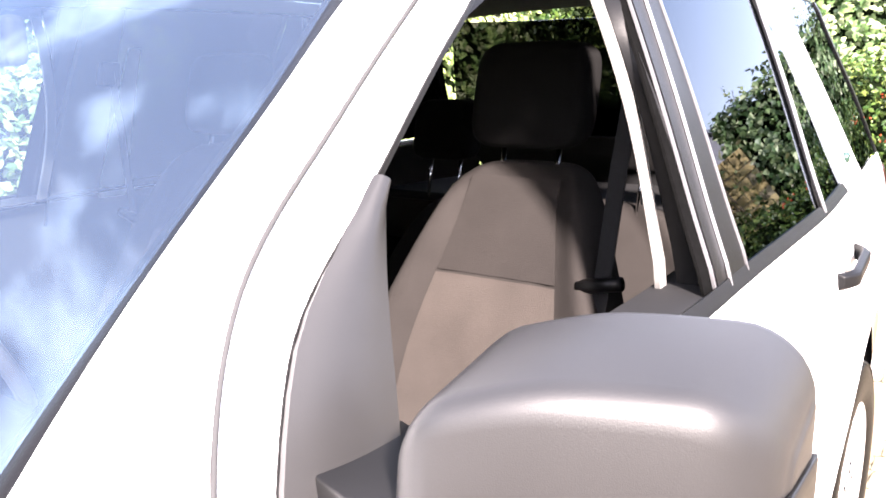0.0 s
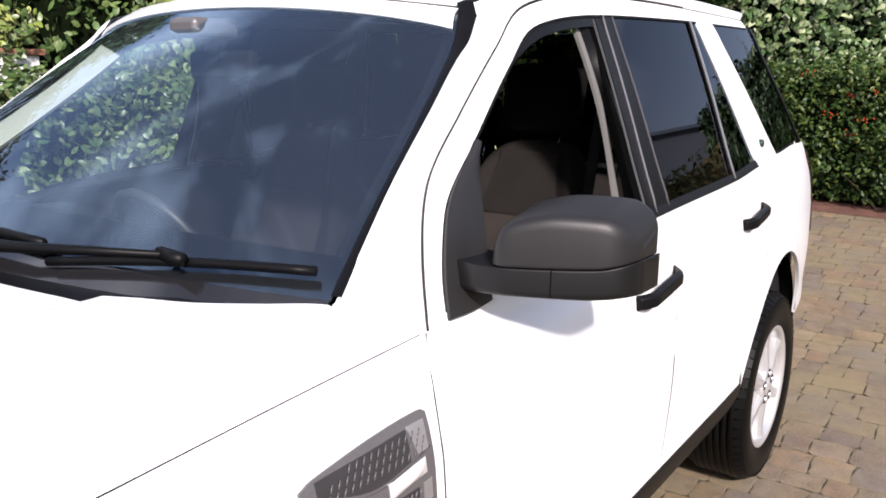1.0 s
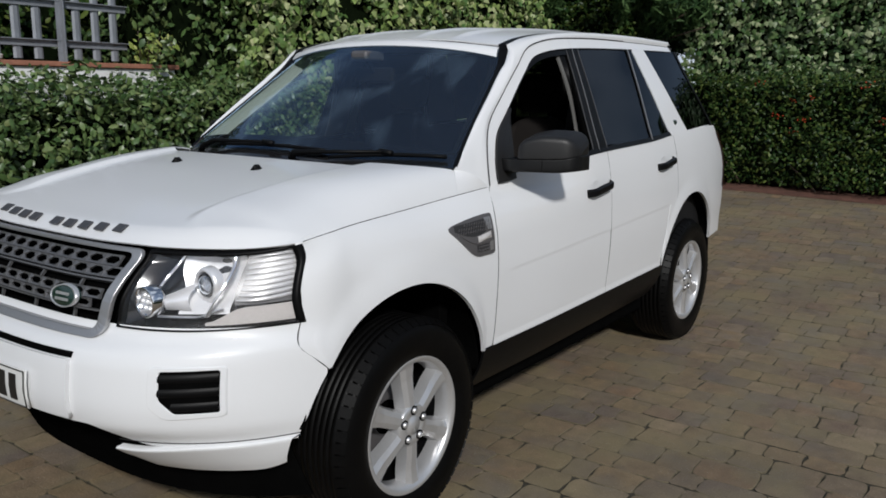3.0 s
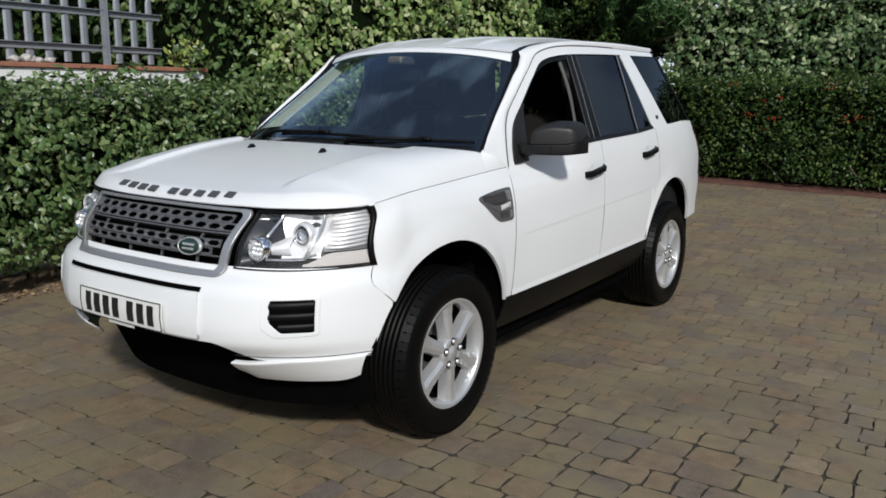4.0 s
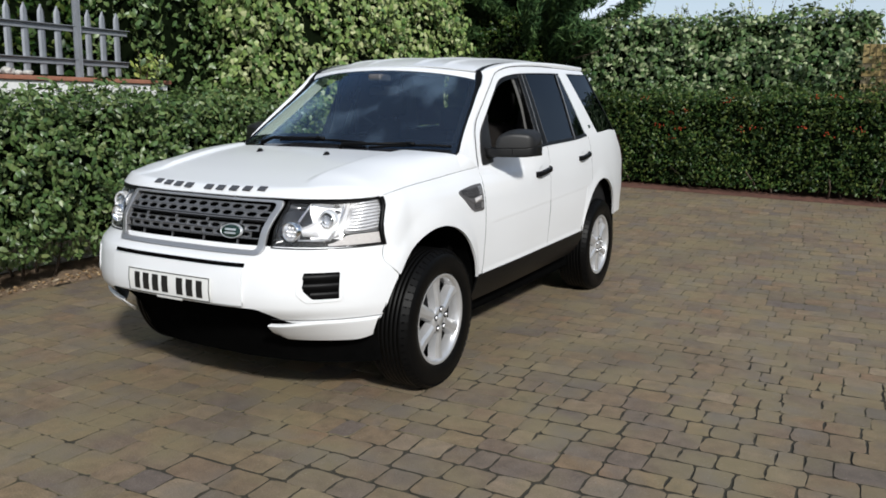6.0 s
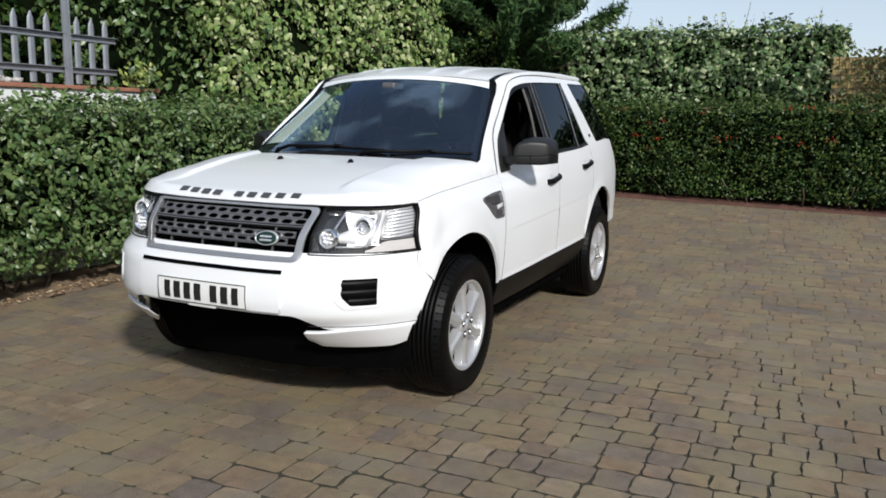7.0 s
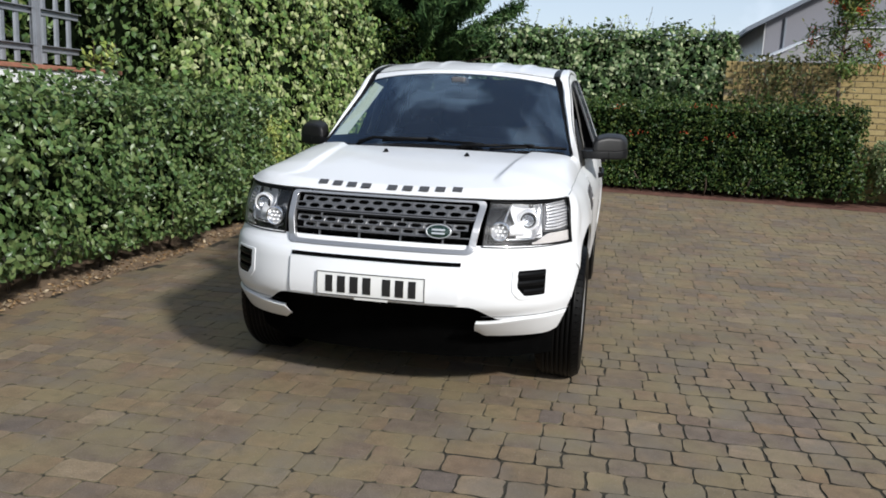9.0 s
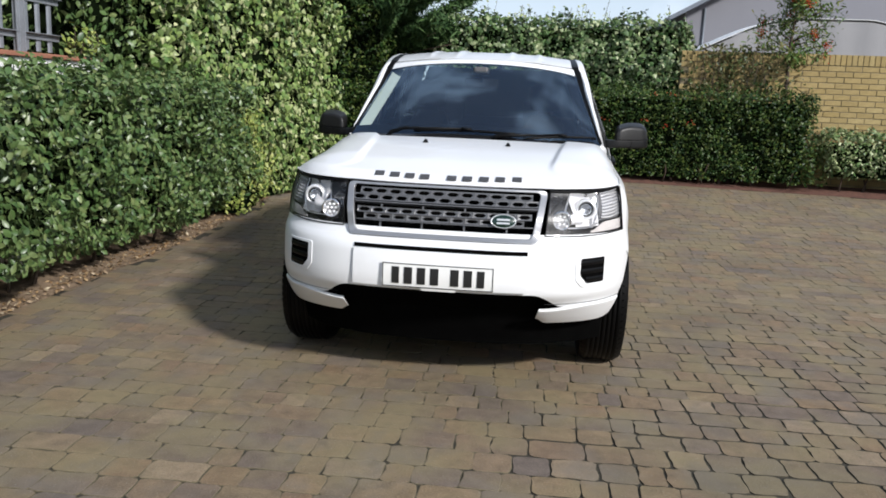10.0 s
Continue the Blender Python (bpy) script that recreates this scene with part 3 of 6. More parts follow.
        return (side_x(y, lerp(0.36, SILL(y), v)) - 0.05 * (1 - v) ** 2 + 0.006, y, lerp(0.335 + 0.03 * u, SILL(y), v))

    patch("sill_cladding", clad, 20, 8, BLACK, car, "black plastic sill cladding", side=side, thick=0.01)


def seam_line(pts, parent, side, r=0.0014):
    """A thin dark bar laid along a panel joint, painting the shade in the gap."""
    tube("panel_gap", [(side * p[0], p[1], p[2]) for p in pts], r, SEAM, parent, n=6)


def gaps(side):
    f = [o for o in car.children if o.name.startswith("front_door")][-1]
    r = [o for o in car.children if o.name.startswith("rear_door")][-1]
    steps = [k / 24 for k in range(25)]
    seam_line([on_side(FRONT_GAP(v), lerp(SILL(-0.8), 1.098, v)) for v in steps], f, side)
    seam_line([on_side(SHUT[0](lerp(0, 0.88, v)) - 0.004 * smooth(0.02, 0.2, v), SHUT[1](lerp(0, 0.88, v)) + 0.004, 0.004) for v in [k / 70 for k in range(71)]], f, side, 0.0021)
    seam_line([on_side(0.1208, lerp(0.532, 1.185, v), -0.0006) for v in steps], r, side, 0.0012)
    rear = curve((0, 0.7975), (0.3, 0.8685), (0.55, 0.9835), (1, 0.988))
    seam_line([on_side(rear(v), lerp(0.548, BELT(rear(v)) - 0.01, v), -0.0006) for v in steps], r, side, 0.0012)


for s in (1, -1):
    wing(s)
    liner(ARCH_F, s)
    liner(ARCH_R, s)
    quarter(s)
    doors(s)
    gaps(s)


# bonnet
HOOD_BACK = curve((0, -1.222), (0.20, -1.216), (0.40, -1.197), (0.50, -1.182), (0.575, -1.170), (0.628, -1.141), (0.69, -1.102), (0.745, -1.032), (0.79, -0.932))


def hood_rear(x):
    """Rear edge of the bonnet: along the glass, then forward to the seam at the wing."""
    if abs(x) < 0.79:
        return HOOD_BACK(abs(x))
    return lerp(-0.932, -0.987, min((abs(x) - 0.79) / 0.06, 1.0))


HOOD_REAR_W = hood_edge(-0.965)


def bonnet_fn(u, v):
    a = 2 * u - 1
    x0 = 0.838 * a
    z0 = 1.010 - 0.0035 * smooth(0.40, 0.55, abs(x0)) + 0.024 * max((abs(x0) - 0.66) / 0.178, 0.0) ** 3
    y0 = front_y(x0, min(z0, 1.012)) - 0.004
    y = lerp(y0, hood_rear(HOOD_REAR_W * a), v)
    x = lerp(x0, a * hood_edge(y), smooth(0, 0.25, v))
    top = hood_z(a * hood_edge(y), max(y, -2.03))
    return (x, y, lerp(z0, max(top, z0), smooth(-0.02, 0.055, v) if abs(a) < 0.99 else smooth(0, 0.2, v)))


bonnet = patch("bonnet", bonnet_fn, 70, 40, PAINT, car, "white bonnet with raised shoulders", out=(0, -1.2, 0.3), us=[0.5 - 0.5 * math.cos(math.pi * k / 190) for k in range(191)])

# dark bars along the bonnet's edges paint the shade of the gap
for s in (1, -1):
    tube("bonnet_seam", [(s * (hood_edge(y) + 0.0006), y, HOOD_E(y) - 0.0002) for y in (lerp(-1.735, -0.79, k / 30) for k in range(31))], 0.0010, SEAM, bonnet, n=6)

# windscreen and roof
def screen_low(a):
    return Vector((0.790 * a, -1.10 + 0.165 * abs(a) ** 2.2, 1.205 - 0.028 * a * a))


def screen_top(a):
    return Vector((0.625 * a, -0.465 + 0.095 * abs(a) ** 2.2, 1.668 - 0.040 * a * a))


def screen_bow(v):
    """How far the glass bends back at its sides."""
    return Vector((0.007, 0, -0.020)) * smooth(0.10, 0.75, v) * smooth(1.0, 0.85, v)


def screen_fn(u, v):
    a = 2 * u - 1
    p = screen_low(a).lerp(screen_top(a), v)
    w = screen_bow(v) * abs(a) ** 6
    p += Vector((math.copysign(w.x, a), w.y, w.z))
    p += Vector((0, -0.5, 0.8)) * 0.035 * math.sin(math.pi * v) * (1 - abs(a) ** 3)
    return p


screen = patch("windscreen", screen_fn, 24, 12, SCREEN, car, "large curved windscreen", out=(0, 0, 1.0), thick=0)


screen.visible_shadow = False


# printed black border behind the glass
def frit(u0, u1, v0, v1, nu, nv):
    def fn(u, v):
        return Vector(screen_fn(lerp(u0, u1, u), lerp(v0, v1, v))) + Vector((0, 0.6, -0.8)) * 0.003
    patch("screen_border", fn, nu, nv, DARK, screen, "black printed border", out=(0, 0, 1.0), thick=0)


frit(0.0, 0.007, 0.0, 1.0, 2, 12), frit(0.993, 1.0, 0.0, 1.0, 2, 12)
frit(0.007, 0.993, 0.0, 0.115, 24, 2), frit(0.007, 0.993, 0.915, 0.945, 24, 2)
def screen_foot(u, v):
    """The glass runs on below the bonnet's rear edge, printed black."""
    a = 2 * u - 1
    return screen_low(a) + Vector((0, -1.0, -0.73)) * lerp(0.0, 0.14 * (1 - abs(a) ** 5) + 0.004, v) + Vector((0, -0.55, 0.83)) * 0.001


patch("screen_foot", screen_foot, 30, 4, GLOSS, screen, "black printed foot of the windscreen", out=(0, 0, 1.0), thick=0)
ROOF_C = curve((-0.46, 1.674), (-0.3, 1.709), (0.0, 1.741), (0.5, 1.763), (1.0, 1.768), (1.5, 1.758), (1.62, 1.747))
ROOF_EX = curve((-0.40, 0.615), (-0.2, 0.612), (0.3, 0.615), (1.0, 0.615), (1.6, 0.595))
ROOF_EZ = curve((-0.40, 1.632), (-0.25, 1.672), (0.0, 1.706), (0.5, 1.733), (1.0, 1.741), (1.6, 1.735))


def roof_fn(u, v):
    a = 2 * u - 1
    y = lerp(-0.46 + 0.095 * abs(a) ** 2.2, 1.60, v)
    rib = sum(math.exp(-((a - c) / 0.035) ** 2) for c in (-0.62, -0.30, 0.30, 0.62)) * 0.010 * smooth(0.02, 0.08, v) * smooth(0.9, 0.8, v)
    return (ROOF_EX(y) * a, y, lerp(ROOF_C(y), ROOF_EZ(y), abs(a) ** 2.4) + rib)


roof = patch("roof", roof_fn, 96, 40, PAINT, car, "white roof with raised ribs", out=(0, 0.4, 0))


def header_fn(u, v):
    p = Vector(screen_fn(lerp(0.006, 0.994, u), lerp(0.928, 1.0, v)))
    return p + Vector((0, -0.55, 0.83)) * (0.004 + 0.006 * math.sin(math.pi * v))


patch("roof_header", header_fn, 40, 8, PAINT, roof, "white roof edge over the windscreen", out=(0, 0.4, 0), thick=0.004)


# white pillar and rail from the windscreen's foot to the tail, black strip inside it
def screen_side(t, out):
    """Along the windscreen's side edge for t below a half, then along the roof's edge."""
    if t < 0.5:
        return screen_low(1).lerp(screen_top(1), t * 2) + screen_bow(t * 2) + Vector((out, 0.15 * out, 0.1 * out))
    y = lerp(-0.37, 1.45, ((t - 0.5) * 2) ** 1.3)
    return Vector((ROOF_EX(y) + out, y, ROOF_EZ(y) + 0.003))


def strip_width(u):
    """The black strip broadens at the windscreen's top corner."""
    return 0.0155 + 0.009 * smooth(0.10, 0.36, u) + 0.016 * smooth(0.34, 0.49, u) * smooth(0.62, 0.50, u) + 0.0095 * smooth(0.50, 0.62, u)


def rail_fn(u, v):
    inner, outer = screen_side(u, strip_width(u) - 0.003), Vector(on_side(SHUT[0](u) - 0.003 * (u < 0.5), SHUT[1](u) + 0.003))
    p = inner.lerp(outer, v)
    crown = 0.013 * smooth(0.0, 0.09, v) * smooth(0.6, 0.12, v) * smooth(0.49, 0.40, u) * smooth(0.0, 0.06, u)
    return p + Vector((0.55, -0.35 * smooth(0.7, 0.3, u), 0.6)) * 0.017 * math.sin(math.pi * v) * smooth(0.0, 0.2, u) + Vector((0, -0.55, 0.83)) * crown


def strip_fn(u, v):
    return screen_side(u, -0.006).lerp(screen_side(u, strip_width(u)), v) + Vector((0.1, -0.1, 0.1)) * 0.02 * math.sin(math.pi * v) * smooth(0.75, 0.5, u)


for s in (1, -1):
    rail = patch("roof_pillar", rail_fn, 70, 22, PAINT, car, "white windscreen pillar and roof rail", side=s, out=(0, 0.2, 1.0))
    patch("pillar_strip", lambda u, v: strip_fn(lerp(0.006, 1.0, u), v), 70, 3, BLACK, rail, "black strip beside the windscreen", side=s, out=(0, 0.2, 1.0), thick=0.003)
    # white panel that joins the pillar's foot to the bonnet
    def foot(u, v):
        a, b = screen_low(1) + Vector((0.012, 0.002, 0.001)), Vector(on_side(-0.778, 1.099))
        e = hood_edge(-0.985)
        x = lerp(0.790, e, u)
        p0 = a.lerp(b, u) + Vector((0.6, 0, 0.5)) * 0.020 * math.sin(math.pi * u)
        y1 = hood_rear(x) + 0.0012
        p1 = Vector((x, y1, hood_z(x, y1) + 0.0003))
        return p0.lerp(p1, v)
    patch("pillar_foot", foot, 20, 8, PAINT, rail, side=s, out=(0, 0, 0.6), thick=0.004)

# tail: glass, tailgate, bumper
def tail_glass(u, v):
    a = 2 * u - 1
    z = lerp(1.265, 1.690, v)
    return (a * (side_x(1.6, z) - 0.02), lerp(1.93, 1.64, v) - 0.12 * abs(a) ** 3, z)


def tailgate(u, v):
    a = 2 * u - 1
    z = lerp(0.60, 1.262, v)
    return (a * 0.80, 2.12 - 0.17 * smooth(0.75, 1, v) - 0.14 * abs(a) ** 3, z)


def rear_bumper(u, v):
    a = 2 * u - 1
    return (a * 0.82, 2.21 - 0.25 * abs(a) ** 4, lerp(0.53, 0.62, v))


patch("tail_window", tail_glass, 16, 10, TINTED, car, "dark tinted tail window", out=(0, 0, 1.3), thick=0.003).visible_shadow = False
patch("tailgate", tailgate, 16, 12, PAINT, car, "white tailgate", out=(0, 0, 0.9))
patch("rear_bumper", rear_bumper, 16, 6, PAINT, car, "white rear bumper", out=(0, 0, 0.5))

for s in (1, -1):
    def tail_lamp(u, v):
        z = lerp(0.86, 1.215, v)
        y = lerp(1.985, 2.045, u) + 0.02 * math.sin(math.pi * v) - 0.140 * smooth(0.42, 1.0, v)
        return on_side(y, z, 0.006)
    patch("tail_lamp", tail_lamp, 6, 12, REDLAMP, car, "dark red wrap-round tail lamp", side=s, thick=0.02)
patch("rear_valance", lambda u, v: ((2 * u - 1) * 0.79, 2.195 - 0.25 * abs(2 * u - 1) ** 4, lerp(0.36, 0.528, v)), 16, 4, BLACK, car, "black rear valance", out=(0, 0, 0.5))


# front bumper
def bumper_end(z):
    if z < 0.66:
        return ARCH_F[0] - math.sqrt(ARCH_F[2] ** 2 - (z - ARCH_F[1]) ** 2) - 0.004
    return NOSE_SEAM(z) - 0.0025


def bumper_point(a, z, proud=0.0):
    """A place on the nose: a from -1 to 1 across it, from arch to arch."""
    e = bumper_end(z)
    xe = front_x(e, z)
    # steps close up towards the corners, where the nose turns back
    x = xe * math.sin(abs(a) * math.pi / 2) ** 0.9
    return (math.copysign(x, a), (front_y(x, z) if abs(a) < 0.999 else e) - proud, z)


def bumper_fn(u, v):
    a = 2 * u - 1
    zlo = lerp(0.535, 0.462, smooth(0.30, 0.45, abs(a)))
    z = lerp(zlo, 0.806, v)
    return bumper_point(a, z, 0.0)


bumper = patch("front_bumper", bumper_fn, 110, 24, PAINT, car, "white front bumper", out=(0, -1.2, 0.6))


LIP = curve((0, 0.008), (0.25, 0.017), (0.60, 0.024), (0.86, 0.027), (0.93, 0.022), (1.0, -0.004))


def lip_fn(u, v):
    a = lerp(0.345, 1.0, u)
    low = 0.362 + 0.020 * smooth(0.75, 1, a) + 0.030 * smooth(0.40, 0.345, a)
    top = 0.468 - 0.024 * smooth(0.60, 0.345, a)
    z = lerp(low, top, min(v / 0.88, 1.0)) + 0.007 * smooth(0.88, 1.0, v)
    return bumper_point(a, z, LIP(v))


for s in (1, -1):
    lip = patch("bumper_lip", lip_fn, 40, 16, PAINT, bumper, "white lower bumper lip with a ledge", out=(0, -1.2, 0.6), side=s)
    # dark bar painted in for the shadow line over the ledge
    tube("ledge_gap", [(s * p[0], p[1], p[2]) for p in (bumper_point(lerp(0.36, 0.995, k / 30), 0.4795, 0.0005) for k in range(31))], 0.0016, SEAM, lip, n=5)


# sheet behind the opening, coloured near-black for the shade in it
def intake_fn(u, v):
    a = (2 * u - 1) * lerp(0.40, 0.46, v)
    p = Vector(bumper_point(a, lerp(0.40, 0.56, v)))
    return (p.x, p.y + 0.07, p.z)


patch("lower_intake", intake_fn, 24, 4, DARK, bumper, "near-black sheet for the shade in the lower air intake", out=(0, -1.2, 0.5))


# tray hung lower and wider to keep sun off the ground beneath
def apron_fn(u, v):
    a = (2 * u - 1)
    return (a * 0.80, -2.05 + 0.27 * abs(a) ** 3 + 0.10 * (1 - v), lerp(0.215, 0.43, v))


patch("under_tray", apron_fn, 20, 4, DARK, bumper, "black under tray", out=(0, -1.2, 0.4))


def frontal(name, x0, x1, z0, z1, mat, parent, proud, label="", nx=10, nz=4, thick=0.006, taper=0.0):
    """A panel lying on the nose between two widths and heights."""
    def fn(u, v):
        x = lerp(x0 + taper * (1 - v) * (1 if x0 < 0 else -1), x1, u)
        return on_front(x, lerp(z0, z1, v), proud)
    return patch(name, fn, nx, nz, mat, parent, label, out=(0, -1.2, 0.6), thick=thick)


# near-black strip painting the shade of the slot above the number plate panel, and the raised panel itself
frontal("bumper_slot", -0.405, 0.405, 0.722, 0.738, DARK, bumper, 0.008, "near-black strip for the shade in the slot over the plate panel", 20)
frontal("plate_panel", -0.405, 0.405, 0.548, 0.718, PAINT, bumper, 0.014, "white raised plate panel", 24, 8, thick=0.02)

def ring(name, outer, inner, proud, mat, parent, label=""):
    """A frame between two closed outlines on the nose."""
    n = len(outer)
    verts = [on_front(x, z, p) for pts, p in ((outer, proud - 0.012), (outer, proud), (inner, proud), (inner, proud - 0.03)) for x, z in pts]
    faces = [(r * n + k, r * n + (k + 1) % n, (r + 1) * n + (k + 1) % n, (r + 1) * n + k) for r in range(3) for k in range(n)]
    return obj(name, verts, faces, mat, parent, label, soft=False, bevel=0.003)


def rounded(x0, x1, x2, x3, z0, z1, r, n=5):
    """A four-sided outline with rounded corners: bottom x0..x1, top x3..x2."""
    cs = [Vector((x0, z0)), Vector((x1, z0)), Vector((x2, z1)), Vector((x3, z1))]
    out = []
    for i in range(4):
        p, a, b = cs[i], (cs[i - 1] - cs[i]).normalized(), (cs[(i + 1) % 4] - cs[i]).normalized()
        for k in range(n + 1):
            t = k / n
            out.append(p + a * r * (1 - t) ** 2 + b * r * t ** 2)
        # straight run in steps, so that the outline follows the curved nose
        q = cs[(i + 1) % 4]
        for k in range(1, 8):
            t = lerp(r / (q - p).length, 1 - r / (q - p).length, k / 8)
            out.append(p.lerp(q, t))
    return [(c.x, c.y) for c in out]


# fog lamp blanks: the lower inner corner is cut off
def outline(cs, r, n=5):
    """A closed outline through the corners, each rounded by r, its straight runs in steps."""
    cs, out = [Vector(c) for c in cs], []
    for i, p in enumerate(cs):
        q = cs[(i + 1) % len(cs)]
        a, b, ln = (cs[i - 1] - p).normalized(), (q - p).normalized(), (q - p).length
        out += [p + a * r * (1 - k / n) ** 2 + b * r * (k / n) ** 2 for k in range(n + 1)]
        out += [p.lerp(q, lerp(r / ln, 1 - r / ln, k / 8)) for k in range(1, 8)]
    return [(c.x, c.y) for c in out]


for s in (1, -1):
    def fog_fn(u, v, s=s):
        x = lerp(0.655 + 0.030 * max(0.34 - v, 0) / 0.34, 0.772, u)
        return on_front(x, lerp(0.583, 0.704, v), 0.002)
    fog = patch("fog_blank", fog_fn, 8, 12, DARK, bumper, "black ribbed fog lamp blank", out=(0, -1.2, 0.6), side=s, thick=0.012)
    for z, x0 in ((0.603, 0.683), (0.643, 0.655), (0.683, 0.655)):
        def rib_fn(u, v, z=z, x0=x0):
            return on_front(lerp(x0, 0.770, u), z + 0.024 * (v - 0.5), 0.002 + 0.006 * math.sin(math.pi * v) ** 0.7)
        patch("rib", rib_fn, 8, 6, BLACK, fog, out=(0, -1.2, 0.6), side=s, thick=0.006)
    # white recess round it, widest on the inner and the lower side
    big = [(0.664, 0.566), (0.782, 0.570), (0.782, 0.713), (0.630, 0.716), (0.630, 0.606)]
    small = [(0.687, 0.584), (0.771, 0.584), (0.771, 0.703), (0.655, 0.703), (0.655, 0.624)]
    if s < 0:
        big, small = ([(-x, z) for x, z in c][::-1] for c in (big, small))
    ring("fog_surround", outline(big, 0.014), outline(small, 0.007), 0.005, PAINT, bumper, "white recess round the fog lamp blank")

# number plate: plain bars stand for its characters
plate = frontal("number_plate", -0.26, 0.26, 0.552, 0.666, PLATE, car, 0.030, "white number plate with black characters as plain bars", 10, 3, 0.005)
x = -0.212
for k, w in enumerate((0.034, 0.038, 0.038, 0.038, 0.038, 0.038, 0.034)):
    if k == 4:
        x += 0.032
    frontal("character_bar", x, x + w, 0.571, 0.648, INK, plate, 0.0335, "", 2, 2, 0.002)
    x += w + 0.023
for z0, z1 in ((0.554, 0.557), (0.661, 0.664)):
    frontal("plate_border", -0.256, 0.256, z0, z1, INK, plate, 0.0335, "", 10, 1, 0.002)
for x0 in (-0.256, 0.253):
    frontal("plate_border", x0, x0 + 0.003, 0.557, 0.661, INK, plate, 0.0335, "", 1, 2, 0.002)
frontal("dealer_strip", -0.075, 0.085, 0.540, 0.551, PLATE, plate, 0.031, "small strip of unreadable white lettering", 4, 1, 0.003)

# lettering on the bonnet's lip as plain bars
for k, x in enumerate((-0.335, -0.258, -0.184, -0.111, 0.020, 0.095, 0.175, 0.252, 0.332)):
    bm = bmesh.new()
    y = -2.005 + 0.30 * (abs(x) / 0.9) ** 2.6
    z = hood_z(x, y)
    box(bm, -0.023, 0.023, -0.017, 0.017, 0.0, 0.005, pose(x, y, z - 0.001, 32, 0, 0))
    part("letter_bar", bm, LETTER, bonnet, "grey raised letter as a plain bar", bevel=0.002)

# grille
GT, GB = 0.985, 0.785


def grille_point(a, v, proud=0.0):
    x = a * lerp(0.425, 0.462, v)
    return Vector(on_front(x, lerp(GB, GT, v), proud))


# the near-black backing paints the shade behind the bars
grille = patch("grille", lambda u, v: grille_point(2 * u - 1, v, -0.035), 20, 8, DARK, car, "silver framed grille with two pierced bars", out=(0, -1.2, 0.6))


ring("grille_frame", rounded(-0.450, 0.450, 0.484, -0.484, 0.770, 1.004, 0.03), rounded(-0.418, 0.418, 0.452, -0.452, 0.787, 0.993, 0.025), 0.018, SILVER, grille, "silver grille surround")


def pierced_bar(zc, half, x0):
    """A bar with two staggered rows of lozenge holes."""
    verts, faces = [], []
    h = half / 2
    for row in (0, 1):
        cz = zc + (h if row else -h)
        k0 = -0.0345 if row else 0.0
        for k in range(-6, 7):
            cx = 0.069 * k + k0
            if abs(cx) > x0:
                continue
            o = len(verts)
            outer = [(-0.0345, 0), (-0.0345, h), (0.0345, h), (0.0345, 0), (0.0345, -h), (-0.0345, -h)]
            hole = [(-0.0300, 0), (-0.015, h * 0.74), (0.015, h * 0.74), (0.0300, 0), (0.015, -h * 0.74), (-0.015, -h * 0.74)]
            verts += [on_front(cx + x, cz + z, 0.004) for x, z in outer] + [on_front(cx + x, cz + z, 0.001) for x, z in hole]
            faces += [(o + j, o + (j + 1) % 6, o + 6 + (j + 1) % 6, o + 6 + j) for j in range(6)]
    return obj("pierced_bar", verts, faces, GREYGRILLE, grille, "dark silver bar with lozenge holes", soft=False, thick=0.006)


for zc, x0 in ((0.950, 0.415), (0.868, 0.395)):
    pierced_bar(zc, 0.028, x0)
    frontal("bar_rail", -x0 - 0.03, x0 + 0.03, zc - 0.0325, zc - 0.0282, GREYGRILLE, grille, 0.010, "", 20, 2, 0.016)
for x in (-0.30, -0.10, 0.10, 0.30):
    for z0, z1 in ((0.894, 0.918), (0.802, 0.838)):
        frontal("grille_stay", x - 0.004, x + 0.004, z0, z1, GREYGRILLE, grille, -0.004, "", 1, 1, 0.008)
# oval badge
verts, faces = [], []
for r, o in ((1.0, 0.010), (1.0, 0.024), (0.88, 0.027), (0.0, 0.028)):
    verts += [on_front(0.283 + 0.058 * r * math.cos(k * math.tau / 32), 0.866 + 0.030 * r * math.sin(k * math.tau / 32), o) for k in range(32)]
faces = [(r * 32 + k, r * 32 + (k + 1) % 32, (r + 1) * 32 + (k + 1) % 32, (r + 1) * 32 + k) for r in range(3) for k in range(32)]
badge = obj("oval_badge", verts, faces, BADGE, grille, "green oval badge with plain light bars")
rim_v = [on_front(0.283 + 0.060 * r * math.cos(k * math.tau / 32), 0.866 + 0.032 * r * math.sin(k * math.tau / 32), o) for r, o in ((1.0, 0.016), (1.0, 0.027), (0.90, 0.0285), (0.88, 0.024)) for k in range(32)]
obj("badge_rim", rim_v, [(r * 32 + k, r * 32 + (k + 1) % 32, (r + 1) * 32 + (k + 1) % 32, (r + 1) * 32 + k) for r in range(3) for k in range(32)], ALLOY, badge, "silver rim")
for dz in (0.008, -0.008):
    frontal("badge_bar", 0.283 - 0.030, 0.283 + 0.030, 0.866 + dz - 0.004, 0.866 + dz + 0.004, ALLOY, badge, 0.0295, "", 4, 1, 0.001)


